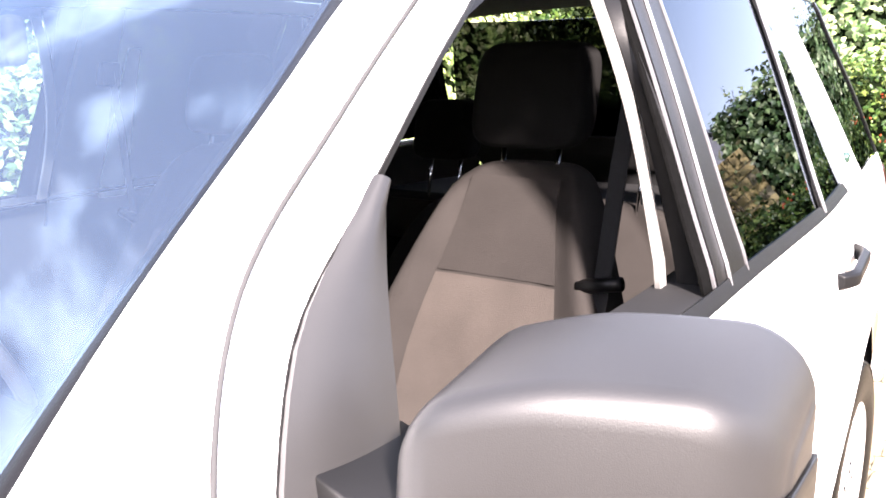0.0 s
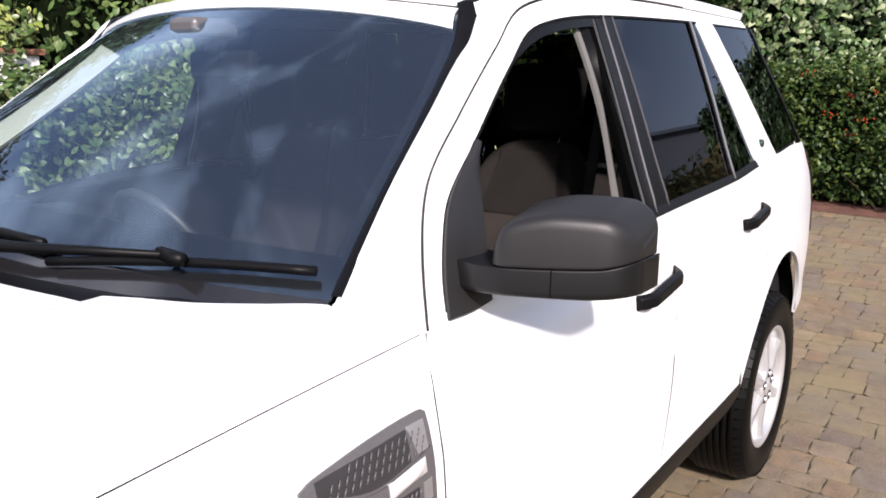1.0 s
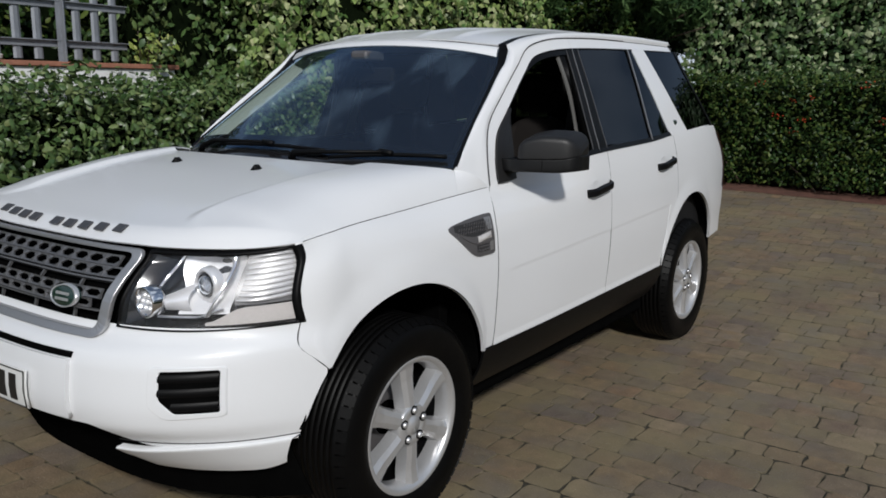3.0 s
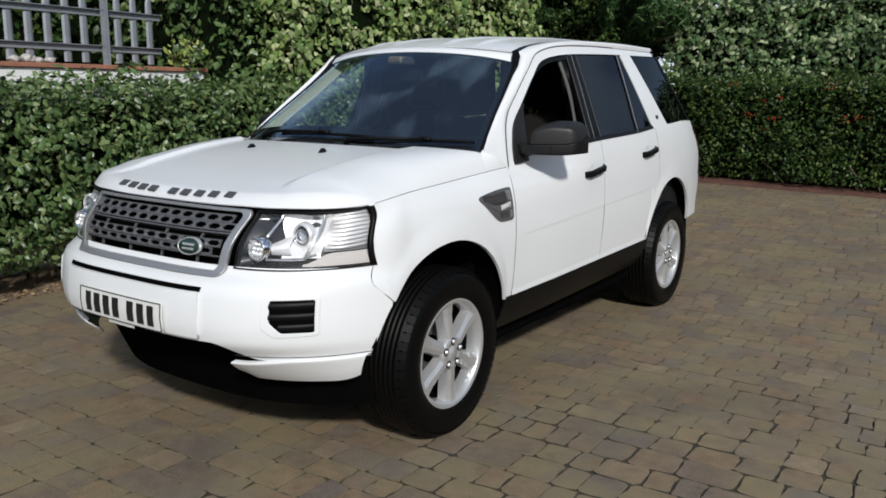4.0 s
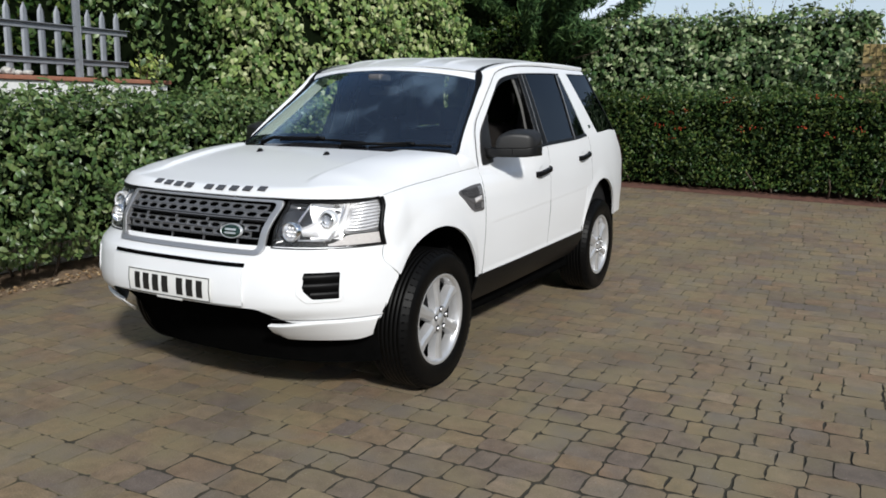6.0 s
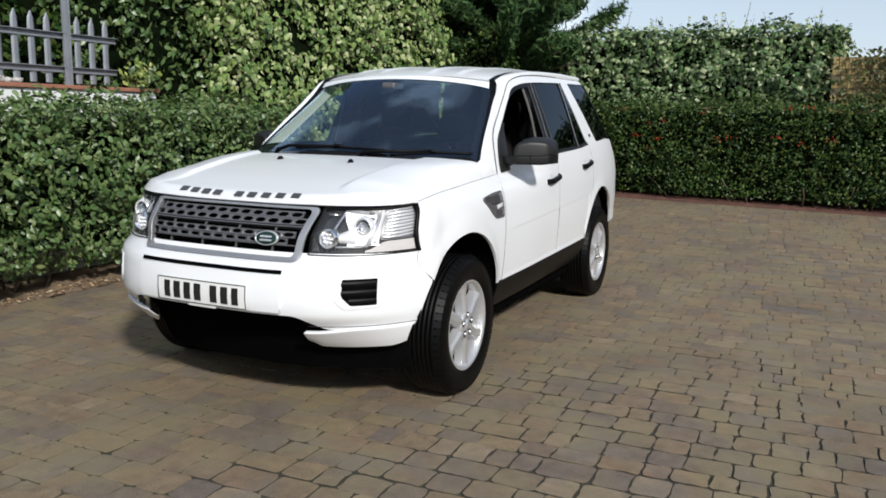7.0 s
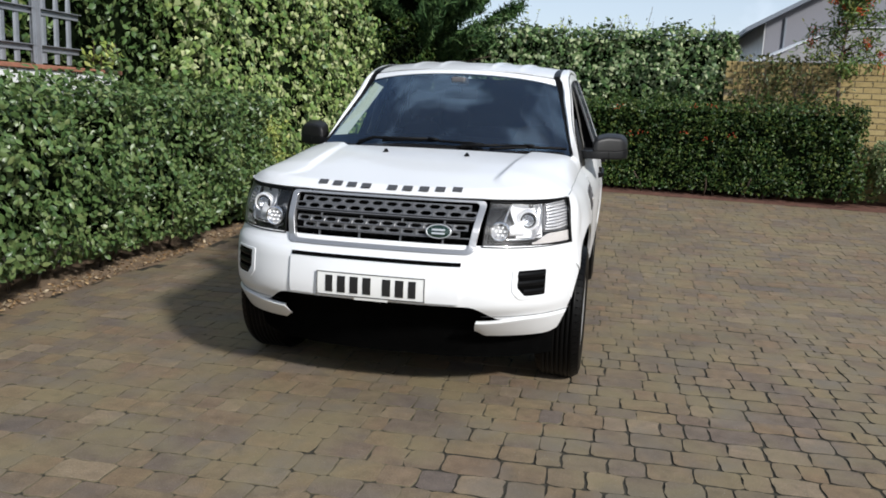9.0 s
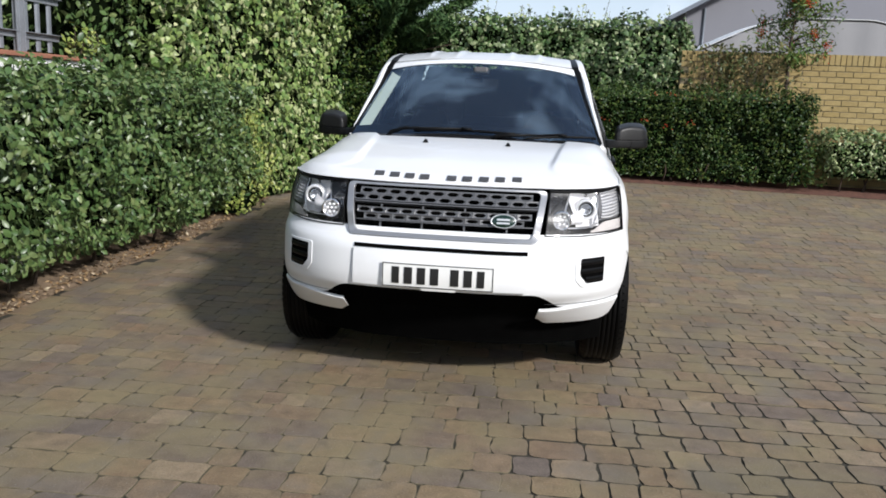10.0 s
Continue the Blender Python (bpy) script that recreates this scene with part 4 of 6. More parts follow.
# headlamps
def lamp_edge(t):
    """Outline of the lamp (x, z), anticlockwise from the inner bottom corner, t from 0 to 4."""
    cs = [(0.478, 0.800), (0.872, 0.806), (0.836, 1.028), (0.492, 1.003)]
    i = int(t) % 4
    p, q = cs[i], cs[(i + 1) % 4]
    f = t - int(t)
    x, z = lerp(p[0], q[0], f), lerp(p[1], q[1], f)
    if i == 0:
        z -= 0.005 * math.sin(math.pi * f)
    elif i == 1:
        x += 0.006 * math.sin(math.pi * f ** 2.2)
    elif i == 2:
        z = 1.003 + 0.025 * (1 - f) ** 6
    return x, z


def lamp_point(u, v, proud=0.0):
    lo, hi = lamp_edge(u), lamp_edge(3 - u)
    x, z = lerp(lo[0], hi[0], v), lerp(lo[1], hi[1], v)
    y = front_y(x, z)
    return Vector((x, y - proud, z))


for s in (1, -1):
    lamp = patch("headlamp", lambda u, v: lamp_point(u, v, -0.075 + 0.06 * max(abs(2 * u - 1), abs(2 * v - 1)) ** 4), 16, 10, GLOSS, car, "clear headlamp with projector and round lamp", out=(0, -1.2, 0.6), side=s, thick=0.004)
    n = 64
    edge = [lamp_edge(4 * k / n) for k in range(n)]
    cx, cz = 0.67, 0.903
    inner = [(lerp(x, cx, 0.024 + 0.03 * (x > 0.83)), lerp(z, cz, 0.036 if z < cz else 0.095)) for x, z in edge]
    verts = [(s * x, front_y(x, z) - p, z) for pts, p in ((edge, -0.02), (edge, 0.006), (inner, 0.006), (inner, -0.02)) for x, z in pts]
    faces = [(r * n + k, r * n + (k + 1) % n, (r + 1) * n + (k + 1) % n, (r + 1) * n + k) for r in range(3) for k in range(n)]
    obj("lamp_bezel", verts, [f if s > 0 else f[::-1] for f in faces], BLACK, lamp, "black lamp surround")
    # bright reflector bowl round the projector
    def bowl(u, v):
        p = lamp_point(lerp(lerp(0.37, 0.26, smooth(0.1, 0.9, v)), 0.665, u), lerp(0.20, 0.95, v))
        d = math.hypot((p.x - 0.672) / 0.10, (p.z - 0.925) / 0.08)
        return (p.x, p.y + 0.024 + 0.05 * smooth(1.3, 0.2, d), p.z)
    patch("reflector", bowl, 20, 14, LAMPGREY, lamp, "bright moulded reflector", out=(0, -1.2, 0.6), side=s, thick=0.003)
    def post(u, v):
        p = lamp_point(lerp(0.255, 0.285, u) - 0.05 * (1 - v), lerp(0.56, 0.95, v))
        return (p.x, p.y + 0.014 - 0.006 * math.sin(math.pi * u), p.z)
    patch("chrome_post", post, 4, 8, CHROME, lamp, side=s, out=(0, -1.2, 0.6), thick=0.003)
    # steps of the side reflector fan out from the projector
    for k in range(9):
        def step(u, v, k=k):
            t = (k + 0.12 + 0.76 * v) / 9
            p = lamp_point(lerp(0.700 + 0.04 * (1 - t) * t * 4 * 0.6, 0.968, u), lerp(lerp(0.34, 0.36, u), 0.945, t) + 0.05 * math.sin(math.pi * u) * (t - 0.35))
            return (p.x, p.y + 0.030 - 0.010 * math.sin(math.pi * v) - 0.014 * math.sin(math.pi * u), p.z)
        patch("reflector_step", step, 10, 4, FLUTED, lamp, "bright step of the side reflector, darkened for the shade between its steps", out=(0, -1.2, 0.6), side=s, thick=0.002)
    # backing coloured dark to paint the shade between the steps
    def side_back(u, v):
        p = lamp_point(lerp(0.68, 0.975, u), lerp(0.30, 0.955, v))
        return (p.x, p.y + 0.034, p.z)
    patch("side_reflector", side_back, 8, 8, GREYGRILLE, lamp, "side reflector, darkened for the shade between its steps", out=(0, -1.2, 0.6), side=s, thick=0.003)
    def lowbar(u, v):
        p = lamp_point(lerp(0.56, 0.975, u), lerp(0.06, lerp(0.10, 0.285, smooth(0, 0.5, u)), v))
        return (p.x, p.y + 0.010, p.z)
    patch("indicator_strip", lowbar, 10, 3, AMBER, lamp, "pale indicator strip", out=(0, -1.2, 0.6), side=s, thick=0.004)
    def blade(u, v):
        c_ = lamp_point(lerp(0.625, 0.655, u) + 0.045 * math.sin(math.pi * v * 0.9) - 0.07 * (1 - v), lerp(0.18, 0.95, v))
        return (c_.x, c_.y + 0.008 - 0.007 * math.sin(math.pi * u), c_.z)
    patch("chrome_blade", blade, 6, 16, CHROME, lamp, "curved chrome blade", side=s, out=(0, -1.2, 0.6), thick=0.003)
    def shelf(u, v):
        c_ = lamp_point(lerp(0.27, 0.46, u), lerp(0.26, lerp(0.44, 0.62, u), v))
        return (c_.x, c_.y + 0.022 - 0.016 * math.sin(math.pi * v), c_.z)
    patch("moulded_bridge", shelf, 8, 8, LAMPGREY, lamp, "bright bridge between the lamps", side=s, out=(0, -1.2, 0.6), thick=0.003)
    def brow(u, v):
        p = lamp_point(lerp(0.27, 0.66, u), lerp(0.155, 0.195, v) + 0.10 * smooth(0.6, 1, u))
        return (p.x, p.y + 0.012 - 0.006 * math.sin(math.pi * v), p.z)
    patch("chrome_brow", brow, 14, 4, CHROME, lamp, side=s, out=(0, -1.2, 0.6), thick=0.003)
    c = lamp_point(0.50, 0.58, -0.022)
    pr = lathe("projector_ring", [(0.052, 0.030), (0.051, 0.010), (0.048, 0.004), (0.044, 0.000), (0.040, 0.000), (0.037, 0.004), (0.036, 0.012)], (s * c.x, c.y, c.z), LAMPGREY, lamp, "bright projector ring", n=40, axis="y")
    lathe("inner_ring", [(0.036, 0.010), (0.033, 0.003), (0.029, 0.002), (0.026, 0.008)], (s * c.x, c.y, c.z), GLOSS, pr, "dark ring round the lens", n=40, axis="y")
    lathe("projector_lens", [(0.029, 0.006), (0.024, -0.002), (0.014, -0.007), (0.0005, -0.009)], (s * c.x, c.y, c.z), LENS, pr, "domed projector lens", n=32, axis="y")
    lathe("projector_back", [(0.029, 0.010), (0.018, 0.024), (0.0005, 0.030)], (s * c.x, c.y, c.z), FLUTED, pr, n=32, axis="y")
    c = lamp_point(0.19, 0.36, -0.004)
    rl = lathe("round_lamp", [(0.045, 0.03), (0.045, -0.008), (0.041, -0.012), (0.037, -0.006), (0.030, 0.012), (0.0005, 0.022)], (s * c.x, c.y, c.z), CHROME, lamp, "round chrome lamp", n=40, axis="y")
    for k in range(7):
        a, r = (k * math.tau / 6, 0.021) if k else (0, 0)
        lathe("lamp_cell", [(0.0085, 0.012), (0.0075, -0.002), (0.0005, -0.006)], (s * c.x + r * math.cos(a), c.y, c.z + r * math.sin(a)), LAMPGREY, rl, n=12, axis="y")
    lens = patch("lamp_cover", lambda u, v: lamp_point(u, v, 0.0), 16, 10, CLEAR, lamp, "clear lamp cover", out=(0, -1.2, 0.6), side=s, thick=0)
    lens.visible_shadow = False

# side vents in the wings
for s in (1, -1):
    def vent_pt(u, v, proud):
        # a trapezium with a slanting front lower edge
        top, bot = curve((-1.125, 0.993), (-1.10, 1.001), (-0.875, 1.020), (-0.865, 1.015)), curve((-1.125, 0.982), (-1.09, 0.955), (-0.99, 0.882), (-0.96, 0.874), (-0.880, 0.874), (-0.865, 0.882))
        y = lerp(-1.125, -0.865, u)
        z = lerp(bot(y), top(y), v)
        return on_side(y, z, proud)
    vent = patch("wing_vent", lambda u, v: vent_pt(u, v, 0.005), 30, 6, VENTGREY, car, "dark grey side vent with a clear repeater lamp", side=s, thick=0.012)
    patch("vent_mesh", lambda u, v: vent_pt(lerp(0.10, 0.80, u), lerp(lerp(0.40, 0.58, u), 0.90, v), 0.0055), 10, 4, MESHGREY, vent, "dark honeycomb mesh", side=s, thick=0.004)
    patch("vent_mesh", lambda u, v: vent_pt(lerp(0.56, 0.84, u), lerp(0.11, 0.29, v), 0.0055), 8, 4, MESHGREY, vent, "dark honeycomb mesh", side=s, thick=0.004)
    for i in range(14):
        for j in range(3):
            yv, zv = -1.085 + 0.0145 * i + 0.007 * (j % 2), 0.968 + 0.013 * j
            if zv > 0.990 + 0.02 * (yv + 1.1) / 0.25:
                continue
            tube("mesh_web", [Vector((s * a, b, c)) for a, b, c in (on_side(yv, zv - 0.005, 0.007), on_side(yv + 0.006, zv + 0.005, 0.007))], 0.0013, VENTGREY, vent, n=4)
    for i in range(7):
        for j in range(2):
            a0 = vent_pt(0.575 + 0.04 * i + 0.02 * j, 0.13 + 0.08 * j, 0.007)
            a1 = vent_pt(0.590 + 0.04 * i + 0.02 * j, 0.19 + 0.08 * j, 0.007)
            tube("mesh_web", [Vector((s * p[0], p[1], p[2])) for p in (a0, a1)], 0.0017, VENTGREY, vent, n=4)
    patch("vent_side", lambda u, v: vent_pt(lerp(0.86 - 0.05 * v, 0.955, u), lerp(0.62, 0.92, v), 0.0065), 4, 4, SILVER, vent, "bright silver inner side", side=s, thick=0.004)
    patch("vent_side", lambda u, v: vent_pt(lerp(0.88, 0.955, u), lerp(0.10, 0.36, v), 0.0065), 4, 4, SILVER, vent, side=s, thick=0.004)
    patch("repeater_lamp", lambda u, v: vent_pt(lerp(0.58, 0.90, u), lerp(0.36, 0.52, v) + 0.06 * u, 0.010 + 0.008 * math.sin(math.pi * u) * math.sin(math.pi * v)), 8, 6, AMBER, vent, "clear side repeater", side=s, thick=0.006)
    patch("vent_bar", lambda u, v: vent_pt(lerp(0.22, 0.97, u), lerp(0.30, lerp(0.38, 0.60, u), v) + 0.03 * u, 0.008), 10, 3, VENTGREY, vent, side=s, thick=0.006)

# washer jets
for s in (1, -1):
    bm = bmesh.new()
    bmesh.ops.create_cone(bm, segments=10, radius1=0.020, radius2=0.008, depth=0.018, cap_ends=True, matrix=pose(s * 0.238, -1.392, hood_z(0.238, -1.392) + 0.008) @ Matrix.Diagonal((0.8, 1.3, 1, 1)))
    part("washer_jet", bm, BLACK, bonnet, "black washer jet", soft=True)

# scuttle and wipers
def scuttle_fn(u, v):
    a = 2 * u - 1
    lo = screen_low(a)
    y0 = hood_rear(a * 0.785) - 0.03
    y = lerp(y0, lo.y + 0.02, v)
    return (a * 0.768, y, lerp(min(hood_z(a * 0.768, y0), 1.2) - 0.045, lo.z - 0.012, v))


patch("scuttle_panel", scuttle_fn, 24, 4, BLACK, car, "black panel at the windscreen's foot", out=(0, -1, 0.5))


def screen_pt(u, v, off):
    return Vector(screen_fn(u, v)) + Vector((0, -0.55, 0.83)) * off


# each wiper: foot of the arm, end and tip of the blade across the glass
for foot_u, end, tip in ((0.585, (0.70, -0.028), (0.985, 0.046)), (0.17, (0.27, 0.008), (0.675, 0.012))):
    pts = [screen_pt(lerp(end[0], tip[0], k / 12), lerp(end[1], tip[1], k / 12) + 0.010 * math.sin(math.pi * k / 12), 0.020) for k in range(13)]
    blade = tube("wiper_blade", pts, 0.008, BLACK, car, "black wiper blade resting on the windscreen", n=6)
    mid = screen_pt(lerp(end[0], tip[0], 0.52), lerp(end[1], tip[1], 0.52) + 0.010, 0.034)
    knee = screen_pt(lerp(foot_u, end[0], 0.6), end[1] + 0.004, 0.036)
    tube("wiper_arm", [screen_pt(foot_u, -0.05, 0.012), screen_pt(foot_u + 0.01, -0.03, 0.032), knee, mid], 0.009, BLACK, blade, n=6, radii=[0.016, 0.014, 0.010, 0.006])
    tube("blade_joint", [mid + Vector((-0.03, 0, 0)), mid + Vector((0.03, 0, -0.004))], 0.011, BLACK, blade, n=6)


# door mirrors
def mirror(side):
    m = thing("door_mirror", (side * 0.87, -0.70, 1.14), "", "")
    m.parent = car
    m["label"] = "black door mirror"
    inv = Matrix.Translation((-side * 0.87, 0.70, -1.14))

    def place(v):
        return inv @ Vector((side * v[0], v[1], v[2]))

    def shell(nm, x0, x1, zlo, zhi, y0, y1, label, r0, r1, slope=0.0, r=0.012, mat=MIRROR_CAP):
        """A rounded shell along x, swept back to its outer end; slope: how far the top's front edge lies below its back; r0, r1: rounding of the ends."""
        n = 28
        verts, faces = [], []
        for i in range(n + 1):
            x = lerp(x0, x1, 0.5 - 0.5 * math.cos(math.pi * i / n))
            d = 0.0
            for rr, dist in ((r0, x - x0), (r1, x1 - x)):
                if rr and dist < rr:
                    d = max(d, rr * (1 - math.sqrt(max(1 - (1 - dist / rr) ** 2, 0))))
            back = 0.115 * (max(x - 0.88, 0) / 0.24) ** 1.25
            back += 0.022 * max((0.935 - x) / 0.09, 0) ** 1.4 if not slope else 0.0
            lo, hi = zlo(x), zhi(x)
            f, bk = y0 + back + d * 0.9, y1 + back - d * 0.4
            hi -= d * 0.7 if slope else 0.0
            cs = [Vector((f, lo)), Vector((f + (0.005 if slope else 0.001), hi - slope)), Vector((bk, hi)), Vector((bk, lo))]
            rads = (0.005 if slope else r, 0.020 if slope else 0.003, 0.012 if slope else 0.003, 0.004)
            for c in range(4):
                p, a, b = cs[c], (cs[c - 1] - cs[c]), (cs[(c + 1) % 4] - cs[c])
                q = min(rads[c], a.length * 0.45, b.length * 0.45)
                for k in range(6):
                    t = k / 5
                    s2 = p + a.normalized() * q * (1 - t) ** 2 + b.normalized() * q * t ** 2
                    verts.append(place((x, s2.x, s2.y)))
        k = 24
        for i in range(n):
            faces += [(i * k + j, i * k + (j + 1) % k, (i + 1) * k + (j + 1) % k, (i + 1) * k + j) for j in range(k)]
        for base, sg in ((0, -1), (n * k, 1)):
            c = sum((verts[base + j] for j in range(k)), Vector()) / k
            o = len(verts)
            for sc, dx in ((0.93, 0.0010), (0.7, 0.0018)):
                verts += [c + (verts[base + j] - c) * sc + Vector((sg * dx * side, 0, 0)) for j in range(k)]
            for q0, q1 in ((base, o), (o, o + k)):
                fs = [(q0 + j, q0 + (j + 1) % k, q1 + (j + 1) % k, q1 + j) for j in range(k)]
                faces += fs if sg > 0 else [f[::-1] for f in fs]
            last = tuple(o + k + j for j in range(k))
            faces.append(last if sg > 0 else last[::-1])
        return obj(nm, verts, [f if side < 0 else f[::-1] for f in faces], mat, m, label)

    seam = curve((0.80, 1.2005), (0.98, 1.2015), (1.06, 1.2035), (1.09, 1.209), (1.124, 1.222))
    low = curve((0.80, 1.148), (0.90, 1.154), (1.04, 1.153), (1.124, 1.162))
    top = curve((0.90, 1.277), (0.935, 1.299), (1.0, 1.312), (1.06, 1.309), (1.095, 1.298), (1.124, 1.278))
    shell("mirror_cap", 0.904, 1.109, lambda x: seam(x) + 0.0012, top, -0.704, -0.585, "grained black mirror cap", 0.030, 0.040, slope=0.026)
    shell("mirror_base", 1.0015, 1.112, low, seam, -0.7055, -0.583, "black lower mirror shell", 0.0, 0.034, mat=MIRROR_BASE)
    shell("mirror_arm", 0.826, 0.9990, low, seam, -0.7055, -0.600, "black mirror arm", 0.0, 0.0, mat=MIRROR_BASE)
    pts = [(0.935, -0.572, 1.18), (1.085, -0.512, 1.18), (1.085, -0.512, 1.282), (0.935, -0.572, 1.278)]
    obj("mirror_glass", [place(p) for p in pts], [(0, 1, 2, 3) if side < 0 else (3, 2, 1, 0)], CHROME, m, "mirror glass", thick=0.004)
    # sail panel at the window's front corner
    def sail(u, v):
        t = lerp(0.0, 0.35, v)
        y = lerp(OPEN[0](t), lerp(-0.606, -0.532, v ** 1.6), u)
        z = lerp(OPEN[1](t), lerp(1.118, 1.386, v), u)
        return place(on_side(y, z, 0.001 + 0.006 * math.sin(math.pi * u)))
    ob = patch("sail_panel", sail, 8, 12, MIRROR_CAP, m, "black sail panel", out=(0, 0, 0), thick=0.008)


for s in (1, -1):
    mirror(s)


# wheels
def wheel(x, y, side):
    w = thing("wheel", (x, y, 0.36), "", "")
    w.parent = car
    w["label"] = "silver six-spoke alloy wheel"
    R = 0.362
    prof = [(0.222, -0.095), (0.235, -0.108), (0.27, -0.118), (0.315, -0.118), (0.345, -0.105), (0.358, -0.085)]
    for k in range(-3, 4):
        o = k * 0.024
        prof += [(R, o - 0.009), (R, o + 0.009), (R - 0.008, o + 0.010), (R - 0.008, o + 0.014)]
    prof += [(0.358, 0.085), (0.345, 0.105), (0.315, 0.118), (0.27, 0.118), (0.235, 0.108), (0.222, 0.095)]
    lathe("tyre", prof, (0, 0, 0), RUBBER, w, "black treaded tyre", n=72, side=side)
    # tread blocks on the shoulders
    verts, faces = [], []
    for k in range(60):
        for so in (-1, 1):
            a = k * math.tau / 60 + (0.05 if so > 0 else 0)
            b = len(verts)
            for da, rr, oo in ((0, 0.343, 0.112), (0.088, 0.343, 0.112), (0.088, 0.363, 0.080), (0, 0.363, 0.080), (0, 0.336, 0.104), (0.088, 0.336, 0.104), (0.088, 0.352, 0.080), (0, 0.352, 0.080)):
                verts.append((so * oo * side, math.cos(a + da) * rr, math.sin(a + da) * rr))
            faces += [(b, b + 1, b + 2, b + 3), (b, b + 4, b + 5, b + 1), (b + 1, b + 5, b + 6, b + 2), (b + 3, b + 2, b + 6, b + 7), (b, b + 3, b + 7, b + 4)]
    t = obj("shoulder_tread", verts, faces, RUBBER, w, soft=False)
    t["kind"] = "stuff"
    lathe("rim", [(0.238, 0.098), (0.240, 0.106), (0.230, 0.109), (0.218, 0.104), (0.211, 0.092), (0.206, 0.062), (0.204, 0.040)], (0, 0, 0), ALLOY, w, "silver alloy rim", n=64, side=side)
    # barrel, disc and back coloured dark to paint the shade behind the spokes
    lathe("rim_barrel", [(0.212, 0.045), (0.205, -0.02), (0.200, -0.09)], (0, 0, 0), BLACK, w, n=48, side=side)
    lathe("brake_disc", [(0.150, -0.03), (0.150, -0.015), (0.06, -0.015)], (0, 0, 0), VENTGREY, w, "steel brake disc, darkened for the shade behind the spokes", n=40, side=side)
    lathe("wheel_back", [(0.205, -0.04), (0.001, -0.045)], (0, 0, 0), DARK, w, n=32, side=side)
    # one spoke, copied round
    def spoke_mesh():
        verts, faces = [], []
        rows = [(0.030, 0.029, 0.098), (0.060, 0.0275, 0.103), (0.110, 0.0275, 0.099), (0.160, 0.0310, 0.094), (0.200, 0.0365, 0.096), (0.229, 0.0430, 0.102)]
        for r, hw, o in rows:
            for t, oo in ((-hw - 0.006, o - 0.05), (-hw, o - 0.010), (-hw * 0.40, o), (hw * 0.40, o), (hw, o - 0.010), (hw + 0.006, o - 0.05)):
                verts.append((oo * side, t, r))
        for i in range(len(rows) - 1):
            faces += [(i * 6 + j, i * 6 + j + 1, (i + 1) * 6 + j + 1, (i + 1) * 6 + j) for j in range(5)]
        me = bpy.data.meshes.new("spoke")
        me.from_pydata(verts, [], faces if side < 0 else [f[::-1] for f in faces])
        me.materials.append(ALLOY)
        return me
    me = spoke_mesh()
    for k in range(6):
        sp = new("spoke", me)
        sp.parent = w
        sp.rotation_euler = (k * math.tau / 6 + 0.08, 0, 0)
    lathe("hub", [(0.072, 0.06), (0.072, 0.098), (0.066, 0.104), (0.040, 0.104), (0.034, 0.098), (0.030, 0.106), (0.0005, 0.109)], (0, 0, 0), ALLOY, w, "silver hub with a plain cap", n=36, side=side)
    for k in range(5):
        a = k * math.tau / 5 + 0.3
        nut = lathe("wheel_nut", [(0.0165, 0.101), (0.0165, 0.1065), (0.0115, 0.1065), (0.0110, 0.102)], (0, 0.052 * math.cos(a), 0.052 * math.sin(a)), BLACK, w, n=14, side=side)
        lathe("nut_cap", [(0.0110, 0.102), (0.0095, 0.112), (0.0005, 0.114)], (0, 0.052 * math.cos(a), 0.052 * math.sin(a)), ALLOY, nut, n=6, side=side)
    return w


for x, y in ((0.795, -1.335), (0.795, 1.330)):
    wheel(x + (0.028 if y < 0 else 0.0), y, 1)
    wheel(-x - (0.012 if y < 0 else 0.0), y, -1)

# ---- inside the car ----
def slab(name, x0, x1, y0, y1, z0, z1, mat, parent, label="", r=0.02, m=None):
    bm = bmesh.new()
    box(bm, x0, x1, y0, y1, z0, z1, m)
    return part(name, bm, mat, parent, label, soft=True, bevel=r)


slab("floor_pan", -0.82, 0.82, -1.0, 1.9, 0.38, 0.44, TRIM, car, "dark carpeted floor", 0.01)
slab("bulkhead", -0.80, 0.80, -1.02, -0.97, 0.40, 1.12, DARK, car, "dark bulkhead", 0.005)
# unseen black box, added so that nothing shows through under the bonnet
slab("engine_block", -0.45, 0.45, -1.85, -1.10, 0.30, 0.90, DARK, car, "plain black box added under the bonnet against see-through", 0.05)
# floor set low and wide, added shade for the ground under the car
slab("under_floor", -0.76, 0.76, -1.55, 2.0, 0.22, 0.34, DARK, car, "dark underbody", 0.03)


def dash_fn(u, v):
    a = 2 * u - 1
    prof = [(-1.02, 1.150), (-0.85, 1.165), (-0.68, 1.150), (-0.60, 1.100), (-0.58, 0.95), (-0.62, 0.72)]
    t = v * 5
    i = min(int(t), 4)
    y, z = (lerp(prof[i][k], prof[i + 1][k], t - i) for k in (0, 1))
    return (a * (0.78 if v < 0.3 else 0.80), y, z + 0.03 * math.exp(-((a + 0.46) / 0.22) ** 2) * smooth(0.1, 0.4, v) * smooth(0.8, 0.5, v))


patch("dashboard", dash_fn, 30, 20, TRIM, car, "dark grey dashboard", out=(0, -0.9, 0.7))
bm = bmesh.new()
wheel_m = Matrix.Translation((-0.37, -0.42, 1.02)) @ Euler((radians(-62), 0, 0)).to_matrix().to_4x4()
verts, faces = [], []
for k in range(48):
    for j in range(8):
        a, b = k * math.tau / 48, j * math.tau / 8
        verts.append(wheel_m @ Vector(((0.185 + 0.016 * math.cos(b)) * math.cos(a), (0.185 + 0.016 * math.cos(b)) * math.sin(a), 0.016 * math.sin(b))))
